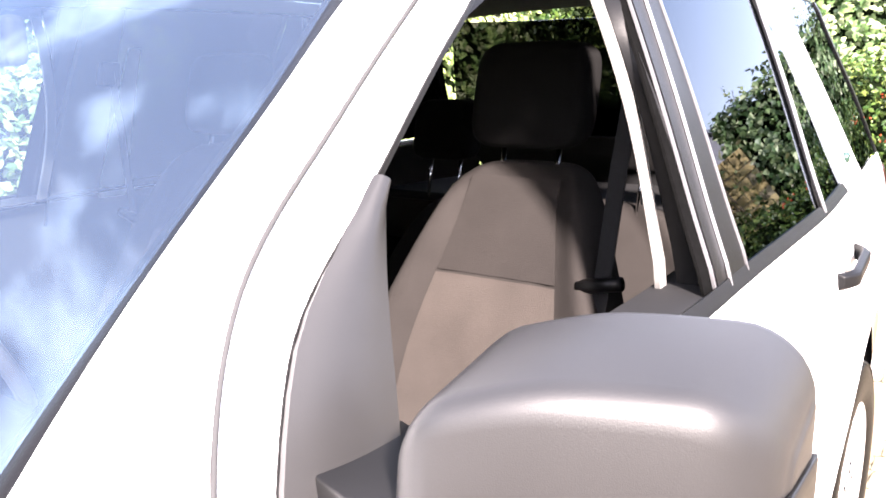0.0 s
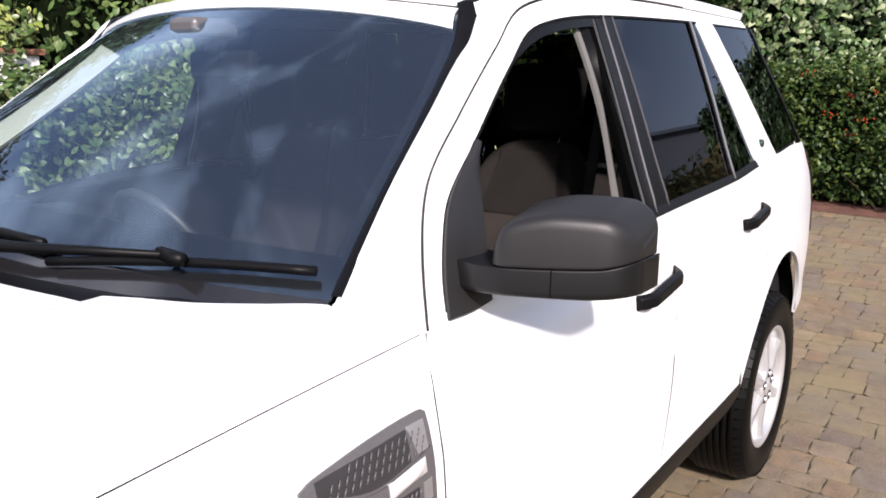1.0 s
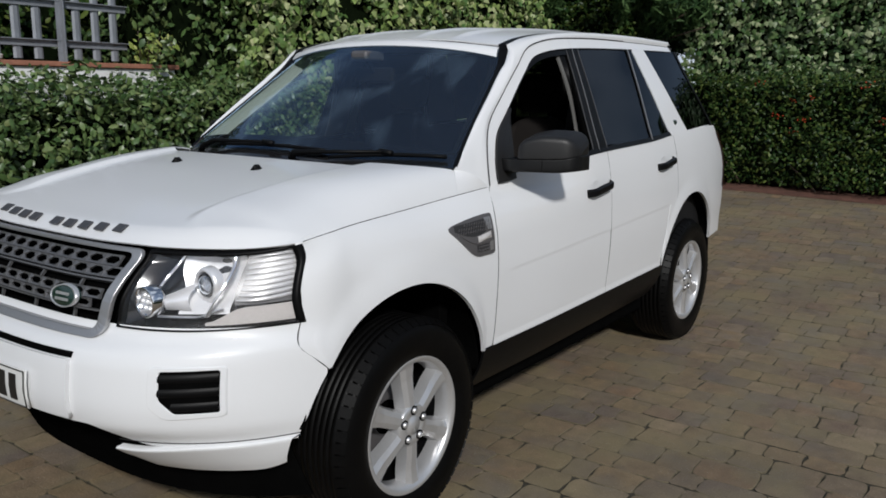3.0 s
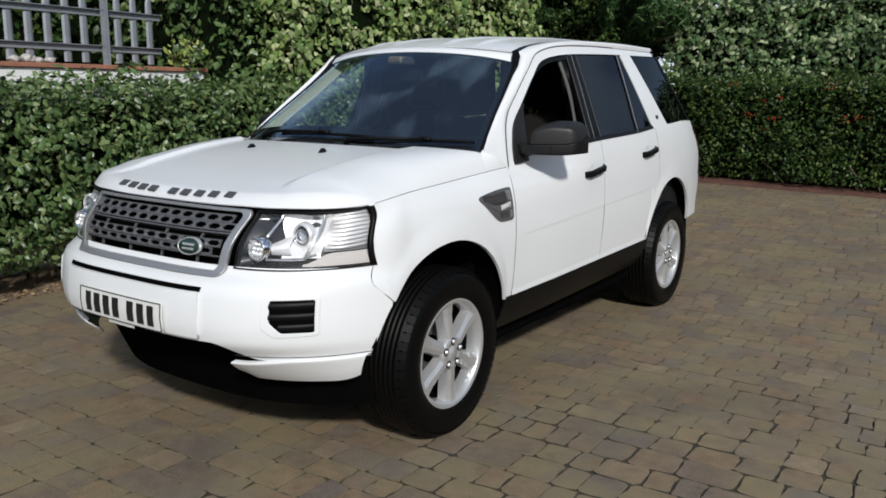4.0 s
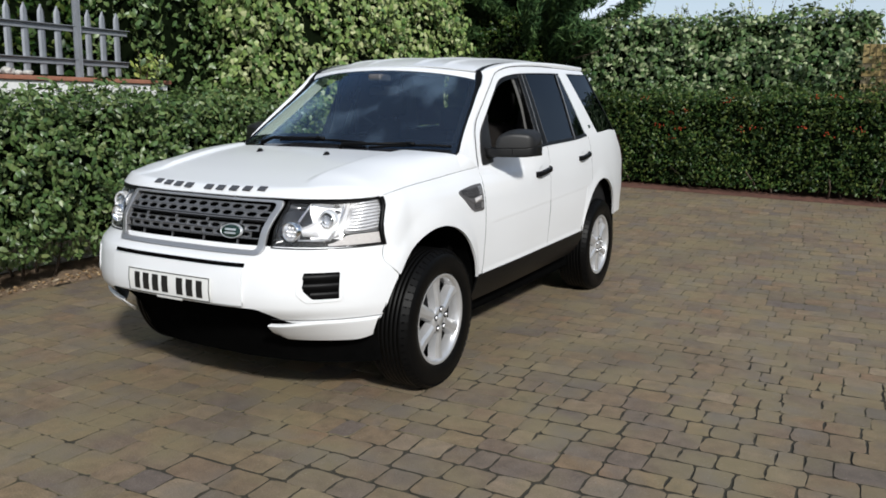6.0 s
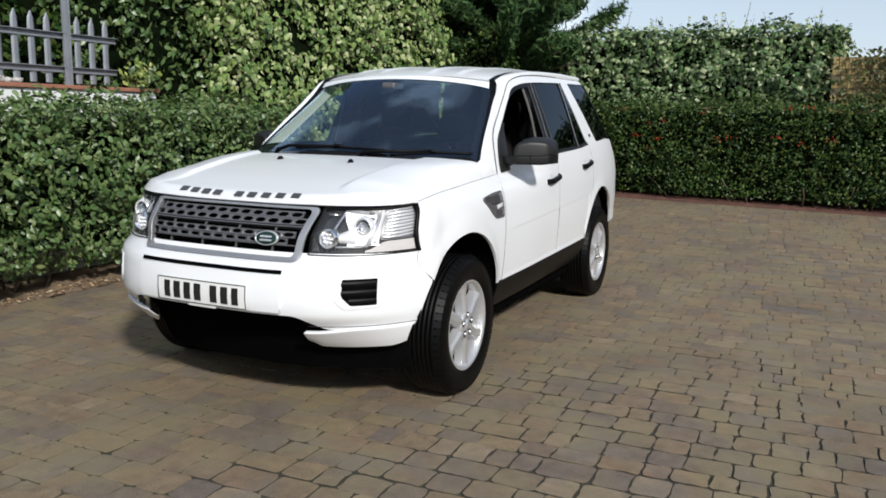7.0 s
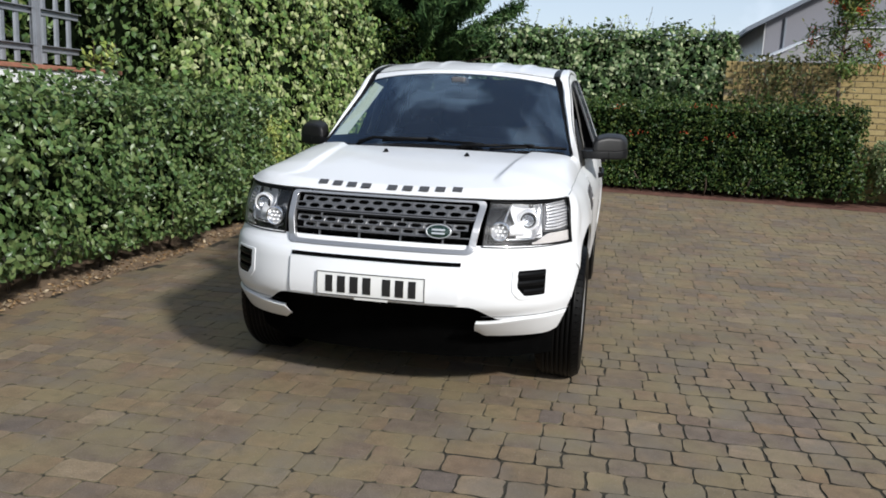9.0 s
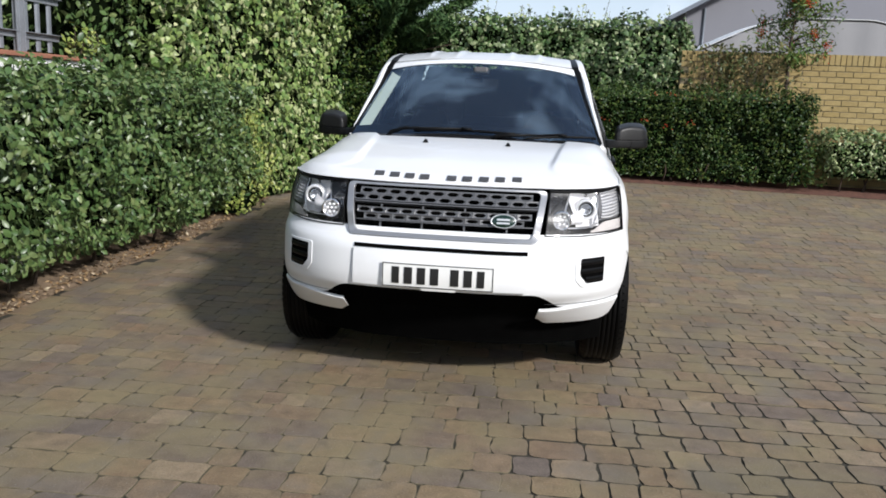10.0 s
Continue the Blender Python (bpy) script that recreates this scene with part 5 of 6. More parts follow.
faces = [(k * 8 + j, ((k + 1) % 48) * 8 + j, ((k + 1) % 48) * 8 + (j + 1) % 8, k * 8 + (j + 1) % 8) for k in range(48) for j in range(8)]
bm.free()
steer = obj("steering_wheel", verts, faces, MESHGREY, car, "dark steering wheel on the right-hand side")
slab("wheel_boss", -0.075, 0.075, -0.06, 0.07, -0.03, 0.02, TRIM, steer, "", 0.02, wheel_m)
for a in (0.15, math.pi - 0.15, -math.pi / 2):
    tube("wheel_spoke", [wheel_m @ Vector((0.06 * math.cos(a), 0.06 * math.sin(a), 0)), wheel_m @ Vector((0.18 * math.cos(a), 0.18 * math.sin(a), 0))], 0.014, TRIM, steer)
tube("column", [wheel_m @ Vector((0, 0, -0.02)), wheel_m @ Vector((0, 0.02, -0.22))], 0.045, TRIM, steer)


def cushion(name, fn, mat, parent, label="", n=14):
    """A padded block: fn maps the unit cube to its place."""
    verts, faces = [], []
    def add(f):
        b = len(verts)
        for i in range(n + 1):
            for j in range(n + 1):
                verts.append(f(i / n, j / n))
        faces.extend((b + i * (n + 1) + j, b + (i + 1) * (n + 1) + j, b + (i + 1) * (n + 1) + j + 1, b + i * (n + 1) + j + 1) for i in range(n) for j in range(n))
    def rnd(a, b, c):
        p = Vector((2 * a - 1, 2 * b - 1, 2 * c - 1))
        q = Vector((math.copysign(abs(t) ** 1.0, t) for t in p))
        m = max(abs(t) for t in q)
        l4 = sum(abs(t) ** 5 for t in q) ** 0.2
        return fn(*(q * (m / l4) if l4 else q))
    add(lambda a, b: rnd(a, b, 0)), add(lambda a, b: rnd(b, a, 1)), add(lambda a, b: rnd(a, 0, 1 - b)), add(lambda a, b: rnd(a, 1, b)), add(lambda a, b: rnd(0, a, b)), add(lambda a, b: rnd(1, b, a))
    bm = bmesh.new()
    vs = [bm.verts.new(v) for v in verts]
    for f in faces:
        bm.faces.new([vs[k] for k in f])
    bmesh.ops.remove_doubles(bm, verts=bm.verts, dist=0.0005)
    bmesh.ops.recalc_face_normals(bm, faces=bm.faces)
    return part(name, bm, mat, parent, label, soft=True)


def seat(x, y, rear=False):
    lean = radians(20 if not rear else 24)
    s_ = thing("seat", (x, y, 0.62 if not rear else 0.50), "", "")
    s_.parent = car
    s_["label"] = "grey and black cloth seat with headrest"
    w = 0.255 if not rear else 0.56

    def back(a, b, c):
        h = 0.36 + (0.31 if rear else 0.365) * c
        ww = w * (1 - (0.16 if rear else 0.40) * smooth(-0.1, 1, c))
        bolster = -0.045 * smooth(0.55, 1.0, abs(a)) * (b < 0) * (not rear)
        return (ww * a, math.sin(lean) * (h - 0.1) + 0.20 + (0.075 - 0.02 * c) * b + bolster, 0.02 + math.cos(lean) * h)

    def base(a, b, c):
        return (w * a, -0.04 + 0.27 * b, 0.09 + 0.09 * c + 0.03 * smooth(0.6, 1, abs(a)) * (c > 0) - 0.03 * b)

    bk = cushion("backrest", back, FABRIC, s_, "grey cloth backrest")
    cushion("seat_cushion", base, FABRIC_DK, s_, "dark cloth cushion")
    if not rear:
        # lighter grey centre and bolster panels of the backrest
        def centre(u, v, x0, x1, v0, v1):
            a, c = lerp(x0, x1, u), lerp(v0, v1, v)
            p = Vector(back(a, -1.0, c))
            return p - Vector((0, 0.002 + 0.006 * math.sin(math.pi * u) * math.sin(math.pi * v), 0))
        for x0, x1, v0, v1, mt in ((-0.62, 0.62, -0.86, 0.42, FABRIC_LT), (-0.62, 0.62, 0.435, 0.93, FABRIC)):
            patch("seat_panel", lambda u, v: centre(u, v, x0, x1, v0, v1), 6, 10, mt, bk, "grey cloth panel", out=(0, 1, 0.4), thick=0.004)
    for dx in ((0,) if not rear else (-0.38, 0.38)):
        cushion("headrest", lambda a, b, c: (dx + 0.120 * a, 0.415 + 0.05 * b + 0.02 * c, 0.822 + 0.096 * c), FABRIC_DK, s_, "black cloth headrest")
        for q in (-0.06, 0.06):
            tube("headrest_post", [(dx + q, 0.38, 0.60), (dx + q, 0.41, 0.76)], 0.006, CHROME, s_, n=6)


seat(0.445, -0.12)
seat(-0.445, -0.12)
seat(0.0, 0.72, True)
for s in (1, -1):
    belt = obj("seat_belt", [(s * (x + dx), y, z) for x, y, z in ((0.715, 0.150, 1.50), (0.690, 0.150, 1.34), (0.668, 0.150, 1.16), (0.655, 0.145, 1.05), (0.640, 0.10, 0.80)) for dx in (-0.015, 0.015)],
               [(2 * k, 2 * k + 1, 2 * k + 3, 2 * k + 2) for k in range(4)], TRIM, car, "dark grey seat belt", thick=0.003)
    tube("belt_slider", [(s * 0.625, 0.142, 1.135), (s * 0.705, 0.142, 1.150)], 0.012, BLACK, belt, "black sliding belt guide")
    slab("belt_guide", s * 0.72 - 0.02, s * 0.72 + 0.02, 0.12, 0.17, 1.46, 1.52, TRIM, belt, "", 0.008)
    # inner pillar and door linings
    def ipillar(u, v, s=s):
        y = lerp(lerp(0.02, 0.08, v), lerp(0.17, 0.17, v), u)
        return (side_x(y, lerp(1.15, 1.64, v)) - 0.055, y, lerp(1.15, 1.64, v))
    patch("pillar_lining", ipillar, 3, 8, LINER, car, "grey pillar lining, light and shade put into its colours", side=s, out=(2, 0, 1.4), thick=0.02)
    def belt_trim(u, v):
        y = lerp(lerp(0.165, 0.195, v), lerp(0.245, 0.225, v), u)
        return (side_x(y, lerp(1.175, 1.55, v)) - 0.062, y, lerp(1.175, 1.55, v))
    patch("pillar_trim", belt_trim, 2, 8, LINER_PALE, car, "pale pillar trim", side=s, out=(2, 0, 1.4), thick=0.006)
    def lining(u, v):
        y = lerp(-0.82, 1.90, u)
        z = lerp(0.45, BELT(y) - 0.015, v)
        return (min(side_x(y, 1.0), side_x(y, z)) - 0.060 - 0.03 * math.sin(math.pi * v), y, z)
    patch("door_lining", lining, 26, 6, TRIM, car, "dark door lining", side=s, out=(2, 0, 0.9), thick=0.02)
    def dlining(u, v):
        y = lerp(lerp(1.30, 0.95, v), lerp(0.96, 0.81, v), u)
        return (side_x(y, lerp(1.24, 1.66, v)) - 0.03, y, lerp(1.24, 1.66, v))
    patch("rear_pillar_lining", dlining, 4, 6, TRIM, car, "dark rear pillar lining, light and shade put into its colours", side=s, out=(2, 0, 1.4), thick=0.01)
    # far side painted pale for light on it, near side dark for shade
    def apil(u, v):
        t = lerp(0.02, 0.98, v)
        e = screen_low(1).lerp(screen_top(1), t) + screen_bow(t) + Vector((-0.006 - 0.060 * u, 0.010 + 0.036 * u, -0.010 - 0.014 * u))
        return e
    patch("screen_pillar_lining", apil, 2, 10, LINER_PALE if s < 0 else TRIM, car, "pillar lining, light and shade put into its colours", side=s, out=(0.9, -1.5, 1.5), thick=0.01)


def headliner_fn(u, v):
    a = 2 * u - 1
    y = lerp(-0.38, 1.55, v)
    return (ROOF_EX(y) * a * 1.05, y, lerp(ROOF_C(y), ROOF_EZ(y), abs(a) ** 2.4) - 0.035)


for s in (1, -1):
    def belt_top(u, v):
        y = lerp(-0.70, 1.24, u)
        return (side_x(y, BELT(y)) - lerp(0.010, 0.095, v), y, BELT(y) + 0.005 - 0.004 * v)
    patch("belt_trim", belt_top, 24, 3, TRIM, car, "dark sill of the door lining", side=s, out=(0, 0, 0.5), thick=0.004)

patch("headliner", headliner_fn, 12, 16, LINER, car, "pale grey headliner", out=(0, 0.4, 3), thick=0.01)
mirror_in = slab("inner_mirror", -0.115, 0.115, -0.500, -0.470, 1.485, 1.550, TRIM, car, "black inner mirror", 0.012)
tube("mirror_stem", [(0, -0.50, 1.53), (0, -0.545, 1.585)], 0.012, TRIM, mirror_in)
slab("sensor_pod", -0.05, 0.05, -0.60, -0.47, 1.575, 1.62, VENTGREY, car, "grey sensor pod behind the windscreen", 0.015)
slab("load_cover", -0.70, 0.70, 1.15, 1.75, 1.08, 1.11, TRIM, car, "dark load cover", 0.01)
patch("tailgate_lining", lambda u, v: (lambda p: (p[0] * 0.97, p[1] - 0.035, p[2] - 0.002))(tailgate(u, v)), 12, 10, TRIM, car, "dark tailgate lining", out=(0, 4, 0.9), thick=0.01)

# away from the nose the body's centre line stands a little towards the driveway
def settle(p):
    return p.x + 0.034 * max(0.70 - p.x, 0.0) / 0.70 * smooth(-2.0, -1.3, p.y)


bpy.context.view_layer.update()
for ob in car.children_recursive:
    if ob.type == "MESH" and not ob.parent.name.startswith("wheel") and not (ob.parent.parent and ob.parent.parent.name.startswith("wheel")):
        if ob.data.users > 1:
            ob.data = ob.data.copy()
        m, inv = ob.matrix_world.copy(), ob.matrix_world.inverted()
        for v in ob.data.vertices:
            p = m @ v.co
            p.x = settle(p)
            v.co = inv @ p


# ---- planting ----
rng = np.random.default_rng(7)


def leaves(name, pos, nrm, size, mat, parent, label="", shape="oval", jitter=0.8, droop=0.3, kind="stuff"):
    """One mesh of many folded leaves at the given places, roughly facing nrm."""
    n = len(pos)
    f = nrm + rng.normal(0, jitter, (n, 3))
    f /= np.linalg.norm(f, axis=1)[:, None] + 1e-9
    up = np.tile([0, 0, -1.0], (n, 1)) * droop + rng.normal(0, 0.7, (n, 3))
    t = np.cross(f, up)
    t /= np.linalg.norm(t, axis=1)[:, None] + 1e-9
    l = np.cross(t, f)
    s = size * rng.uniform(0.6, 1.3, n)[:, None]
    w = 0.52 if shape == "oval" else 0.26 if shape == "slim" else (0.85 if shape == "ivy" else 0.16)
    base, tip = pos - l * s * 0.5, pos + l * s * 0.5
    mid = pos + f * s * 0.08
    if shape == "needle":
        pts, tris = [base, pos + t * s * w * 0.5, tip, pos - t * s * w * 0.5], ((0, 1, 2), (2, 3, 0))
    elif shape == "ivy":
        pts = [base, base + t * s * 0.44 + l * s * 0.16, pos + t * s * 0.26 + l * s * 0.12, tip, pos - t * s * 0.26 + l * s * 0.12, base - t * s * 0.44 + l * s * 0.16, mid]
        tris = [(j, (j + 1) % 6, 6) for j in range(6)]
    else:
        pts = [base, pos + t * s * w * 0.46 - l * s * 0.22, pos + t * s * w * 0.46 + l * s * 0.14, tip, pos - t * s * w * 0.46 + l * s * 0.14, pos - t * s * w * 0.46 - l * s * 0.22, mid]
        tris = [(j, (j + 1) % 6, 6) for j in range(6)]
    v = np.stack(pts, 1).reshape(-1, 3)
    k = np.arange(n)[:, None] * len(pts)
    faces = np.concatenate([k + list(q) for q in tris], 1).reshape(-1, 3)
    me = bpy.data.meshes.new(name)
    me.vertices.add(len(v))
    me.vertices.foreach_set("co", v.ravel())
    me.loops.add(faces.size)
    me.loops.foreach_set("vertex_index", faces.ravel().astype(np.int32))
    me.polygons.add(len(faces))
    me.polygons.foreach_set("loop_start", np.arange(0, faces.size, 3, dtype=np.int32))
    me.materials.append(mat)
    me.update(calc_edges=True)
    ob = new(name, me)
    ob.parent = parent
    if label:
        ob["label"] = label
    if kind:
        ob["kind"] = kind
    return ob


def lumps(p, scale, amount, seed=0.0):
    return np.array([noise.fractal(Vector(q) * scale + Vector((seed, seed * 2, 0)), 1.0, 2.0, 3) for q in p]) * amount


def hedge_block(name, x0, x1, y0, y1, top, label, category, mat, density, size, sides, shape="oval", foot=0.0, lump=0.09, seed=0.0, leaf_label="", depth=0.10, turn=0.0, low_inside=0.0, draw=0.24, droop=0.3, jitter=0.8):
    """A clipped hedge: a near-black core box put in for the shade inside, leaves in a shell over its open sides, and
    stems at its foot.
    """
    base = ground_z((y0 + y1) / 2)
    h = thing(name, ((x0 + x1) / 2, (y0 + y1) / 2, base), label, category)
    h0 = Matrix.Translation((-(x0 + x1) / 2, -(y0 + y1) / 2, -base))
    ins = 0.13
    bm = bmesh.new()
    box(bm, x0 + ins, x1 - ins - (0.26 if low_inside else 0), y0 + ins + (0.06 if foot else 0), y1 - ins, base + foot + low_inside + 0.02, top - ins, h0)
    part("dense_inside", bm, SHADE, h, "near-black core box for the shade inside")
    P, N = [], []
    for s in sides:
        if s in "xX":
            area, ax = (y1 - y0) * (top - base - foot), 0
        elif s in "yY":
            area, ax = (x1 - x0) * (top - base - foot), 1
        else:
            area, ax = (x1 - x0) * (y1 - y0), 2
        n = int(area * density * (0.7 if s == "t" else 1))
        q = np.column_stack([rng.uniform(x0, x1, n), rng.uniform(y0, y1, n), rng.uniform(base + foot, top, n)])
        nn = np.zeros((n, 3))
        q[:, ax] = {"x": x0, "X": x1, "y": y0, "Y": y1, "t": top}[s]
        nn[:, ax] = -1 if s in "xy" else 1
        off = lumps(q, 2.2, lump, seed) + lumps(q, 8.0, lump * 0.55, seed + 4) - rng.exponential(depth * 0.5, n) + 0.02
        # the outline rounds over at the top and draws in at the foot
        over = np.clip((q[:, 2] - (top - 0.14)) / 0.14, 0, 1) if s != "t" else 0
        under = np.clip((base + foot + 0.26 - q[:, 2]) / 0.26, 0, 1) if s != "t" else 0
        q += nn * (off - 0.09 * over ** 2 - draw * under ** 1.5)[:, None]
        q[:, 2] = np.maximum(q[:, 2], base + 0.02)
        P.append(q), N.append(nn + np.outer(0.25 + 1.1 * over * np.ones(n), (0, 0, 1)))
    pos = np.concatenate(P) - np.array(h.location)
    h.rotation_euler.z = radians(turn)
    leaves("leaves", pos, np.concatenate(N), size, mat, h, leaf_label, shape, jitter, droop)
    return h


def stems(h, x0, x1, y0, y1, n, height, lean=0.12):
    """Bare stems between the ground and the foliage."""
    for _ in range(n):
        x, y = rng.uniform(x0, x1), rng.uniform(y0, y1)
        b = Vector((x, y, ground_z(y) - 0.02)) - h.location
        d = Vector((rng.normal(0, lean), rng.normal(0, lean), height))
        tube("stem", [b, b + d * 0.5 + Vector((0.02, 0.01, 0)), b + d], 0.012, BARK, h, n=5, radii=[0.014, 0.011, 0.007])


left = hedge_block("clipped_hedge", -3.36, -2.58, -6.5, 2.45, 1.48, "clipped evergreen hedge with broad glossy leaves", "hedge", HEDGE_LEAF, 1900, 0.060, "Xyt", foot=0.15, seed=1, lump=0.20, depth=0.22, low_inside=0.14, draw=0.34)
stems(left, -3.25, -3.0, -6.3, 2.35, 46, 0.42)
hedge_block("ivy_screen", -3.99, -2.64, 1.65, 5.4, 3.9, "tall ivy-covered screen of pale green leaves", "ivy", IVY_LEAF, 1550, 0.068, "Xyt", shape="ivy", lump=0.24, seed=3, turn=-8, depth=0.26, droop=1.3, jitter=0.55)
back = hedge_block("dark_clipped_hedge", -2.9, 4.25, 6.15, 6.70, 1.65, "dark green small-leaved clipped hedge", "hedge", DARK_LEAF, 2200, 0.047, "yXt", foot=0.05, seed=5, lump=0.20, depth=0.26, turn=-6, draw=0.06)
stems(back, -0.5, 4.0, 6.28, 6.5, 26, 0.3)
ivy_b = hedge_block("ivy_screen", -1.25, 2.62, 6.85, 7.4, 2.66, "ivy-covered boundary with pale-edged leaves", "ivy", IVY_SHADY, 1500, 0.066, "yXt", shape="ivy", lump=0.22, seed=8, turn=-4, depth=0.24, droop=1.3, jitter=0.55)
varieg = hedge_block("variegated_shrub", 4.40, 9.5, 5.55, 6.3, 1.15, "low shrub with cream-edged leaves", "shrub", VARIEGATED, 1500, 0.055, "yxt", foot=0.20, seed=9, turn=-5)
stems(varieg, 4.6, 9.0, 5.8, 6.1, 18, 0.4)
hedge_block("dark_shrub", -4.35, -3.36, 0.72, 2.1, 3.4, "dark green shrub between the fence and the ivy", "shrub", HEDGE_LEAF, 900, 0.075, "Xyt", lump=0.34, seed=21, depth=0.4)
hedge_block("golden_shrub", -3.15, -2.62, 2.35, 3.25, 1.22, "small yellow-green shrub at the hedge's end", "shrub", GOLDEN, 1300, 0.055, "Xyt", lump=0.22, seed=23, depth=0.2)
hedge_block("dark_shrub", -4.2, -1.9, 6.4, 7.6, 2.75, "dark green shrub below the conifer", "shrub", DARK_LEAF, 1100, 0.06, "yXt", lump=0.3, seed=27, depth=0.3)
hedge_block("shrub_mass", -7.0, -4.25, -8.0, 3.0, 3.2, "dark green shrubs growing behind the fence", "shrub", DARK_LEAF, 520, 0.09, "Xt", lump=0.35, seed=12, depth=0.3)
hedge_block("boundary_hedge", 9.8, 10.8, -12.0, 4.5, 1.7, "brownish green boundary hedge across the yard", "hedge", HEDGE_LEAF, 260, 0.11, "xt", lump=0.15, seed=14)


def conifer(x, y, height, spread, label):
    t = thing("conifer_tree", (x, y, ground_z(y)), label, "tree")
    tube("trunk", [(0, 0, -0.1), (0.03, 0, height * 0.5), (0, 0.02, height)], 0.1, BARK, t, "brown trunk", n=9, radii=[0.13, 0.09, 0.02])
    pos, nr = [], []
    for k in range(170):
        z = rng.uniform(1.3, height)
        a = rng.uniform(0, math.tau)
        ln = spread * (1 - (z / height) ** 1.6 * 0.75) * rng.uniform(0.65, 1.1)
        d = np.array([math.cos(a), math.sin(a), rng.uniform(0.0, 0.35)])
        if k % 5 == 0:
            tube("limb", [(0, 0, z), tuple(d * ln * 0.6 + (0, 0, z)), tuple(d * ln + (0, 0, z))], 0.02, BARK, t, n=5, radii=[0.025, 0.014, 0.005])
        m = 1150
        s = rng.uniform(0.15, 1, m) ** 0.7
        p = d * (s * ln)[:, None] + (0, 0, z) + rng.normal(0, 0.040, (m, 3)) * (0.5 + s)[:, None] + np.outer(s ** 2, (0, 0, 0.16 * ln))
        pos.append(p), nr.append(np.tile(d, (m, 1)))
    # added core, coloured near-black as the shade among the needles
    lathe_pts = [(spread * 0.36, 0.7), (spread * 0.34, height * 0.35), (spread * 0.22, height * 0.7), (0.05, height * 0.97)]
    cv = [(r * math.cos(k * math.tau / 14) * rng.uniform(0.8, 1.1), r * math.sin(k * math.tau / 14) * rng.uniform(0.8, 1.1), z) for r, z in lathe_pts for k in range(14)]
    obj("dense_inside", cv, [(i * 14 + k, i * 14 + (k + 1) % 14, (i + 1) * 14 + (k + 1) % 14, (i + 1) * 14 + k) for i in range(3) for k in range(14)], SHADE, t, "near-black core for the shade inside the crown")
    leaves("needles", np.concatenate(pos), np.concatenate(nr), 0.15, NEEDLE, t, "dark green needles", "needle", jitter=1.0)
    return t


conifer(-2.30, 7.45, 5.6, 2.1, "dark green bushy conifer behind the hedge corner")

# rowan with orange berries
rowan = thing("rowan_tree", (3.95, 6.55, ground_z(6.55)), "young rowan tree with clusters of orange berries", "tree")
tube("trunk", [(0, 0, -0.05), (0.0, 0.02, 1.0), (-0.03, 0, 1.9), (0.02, 0.02, 2.7)], 0.03, BARK, rowan, "thin dark trunk", n=7, radii=[0.035, 0.03, 0.022, 0.010])
pos, nr, bpos = [], [], []
for k in range(34):
    z = rng.uniform(1.45, 2.75)
    a = rng.uniform(0, math.tau)
    ln = rng.uniform(0.25, 0.62) * (1.0 if z < 2.4 else 0.7)
    d = Vector((math.cos(a), math.sin(a) * 0.8, rng.uniform(0.1, 0.7)))
    tube("limb", [(0, 0.01, z), tuple(Vector((0, 0.01, z)) + d * ln * 0.55), tuple(Vector((0, 0.01, z)) + d * ln)], 0.008, BARK, rowan, n=5, radii=[0.010, 0.007, 0.003])
    m = 90
    s = rng.uniform(0.3, 1.05, m)
    pos.append(np.array(d)[None] * (s * ln)[:, None] + (0, 0.01, z) + rng.normal(0, 0.07, (m, 3)))
    nr.append(np.tile([0, -0.3, 0.8], (m, 1)))
    if k % 2 == 0:
        c = np.array(d) * ln * 0.95 + (0, -0.02, z - 0.03)
        bpos.append(c + rng.normal(0, 0.036, (34, 3)))
leaves("leaf_mass", np.concatenate(pos), np.concatenate(nr), 0.082, leafy("rowan_leaf", [(0.05, 0.10, 0.02), (0.09, 0.15, 0.03), (0.16, 0.15, 0.04)]), rowan, "narrow green leaflets", "slim", jitter=0.9)
bv, bf = [], []
for c in np.concatenate(bpos):
    b, r = len(bv), 0.012
    bv += [tuple(c + np.array(o) * r) for o in ((1, 0, 0), (-1, 0, 0), (0, 1, 0), (0, -1, 0), (0, 0, 1), (0, 0, -1))]
    bf += [(b + i, b + j, b + k) for i, j, k in ((0, 2, 4), (2, 1, 4), (1, 3, 4), (3, 0, 4), (2, 0, 5), (1, 2, 5), (3, 1, 5), (0, 3, 5))]
obj("fruit", bv, bf, BERRY, rowan, "orange berry clusters")["kind"] = "stuff"

# red berries among the back hedge's leaves
bv, bf = [], []
for _ in range(14):
    c = np.array([rng.uniform(-1.5, 1.9), -0.32, rng.uniform(0.55, 1.22)]) + (0, rng.normal(0, 0.04), 0)
    for q in c + rng.normal(0, 0.030, (6, 3)) * (1.4, 0.5, 0.7):
        b, r = len(bv), 0.010
        bv += [tuple(q + np.array(o) * r) for o in ((1, 0, 0), (-1, 0, 0), (0, 1, 0), (0, -1, 0), (0, 0, 1), (0, 0, -1))]
        bf += [(b + i, b + j, b + k) for i, j, k in ((0, 2, 4), (2, 1, 4), (1, 3, 4), (3, 0, 4), (2, 0, 5), (1, 2, 5), (3, 1, 5), (0, 3, 5))]
obj("fruit", bv, bf, REDBERRY, back, "red berry clusters")["kind"] = "stuff"

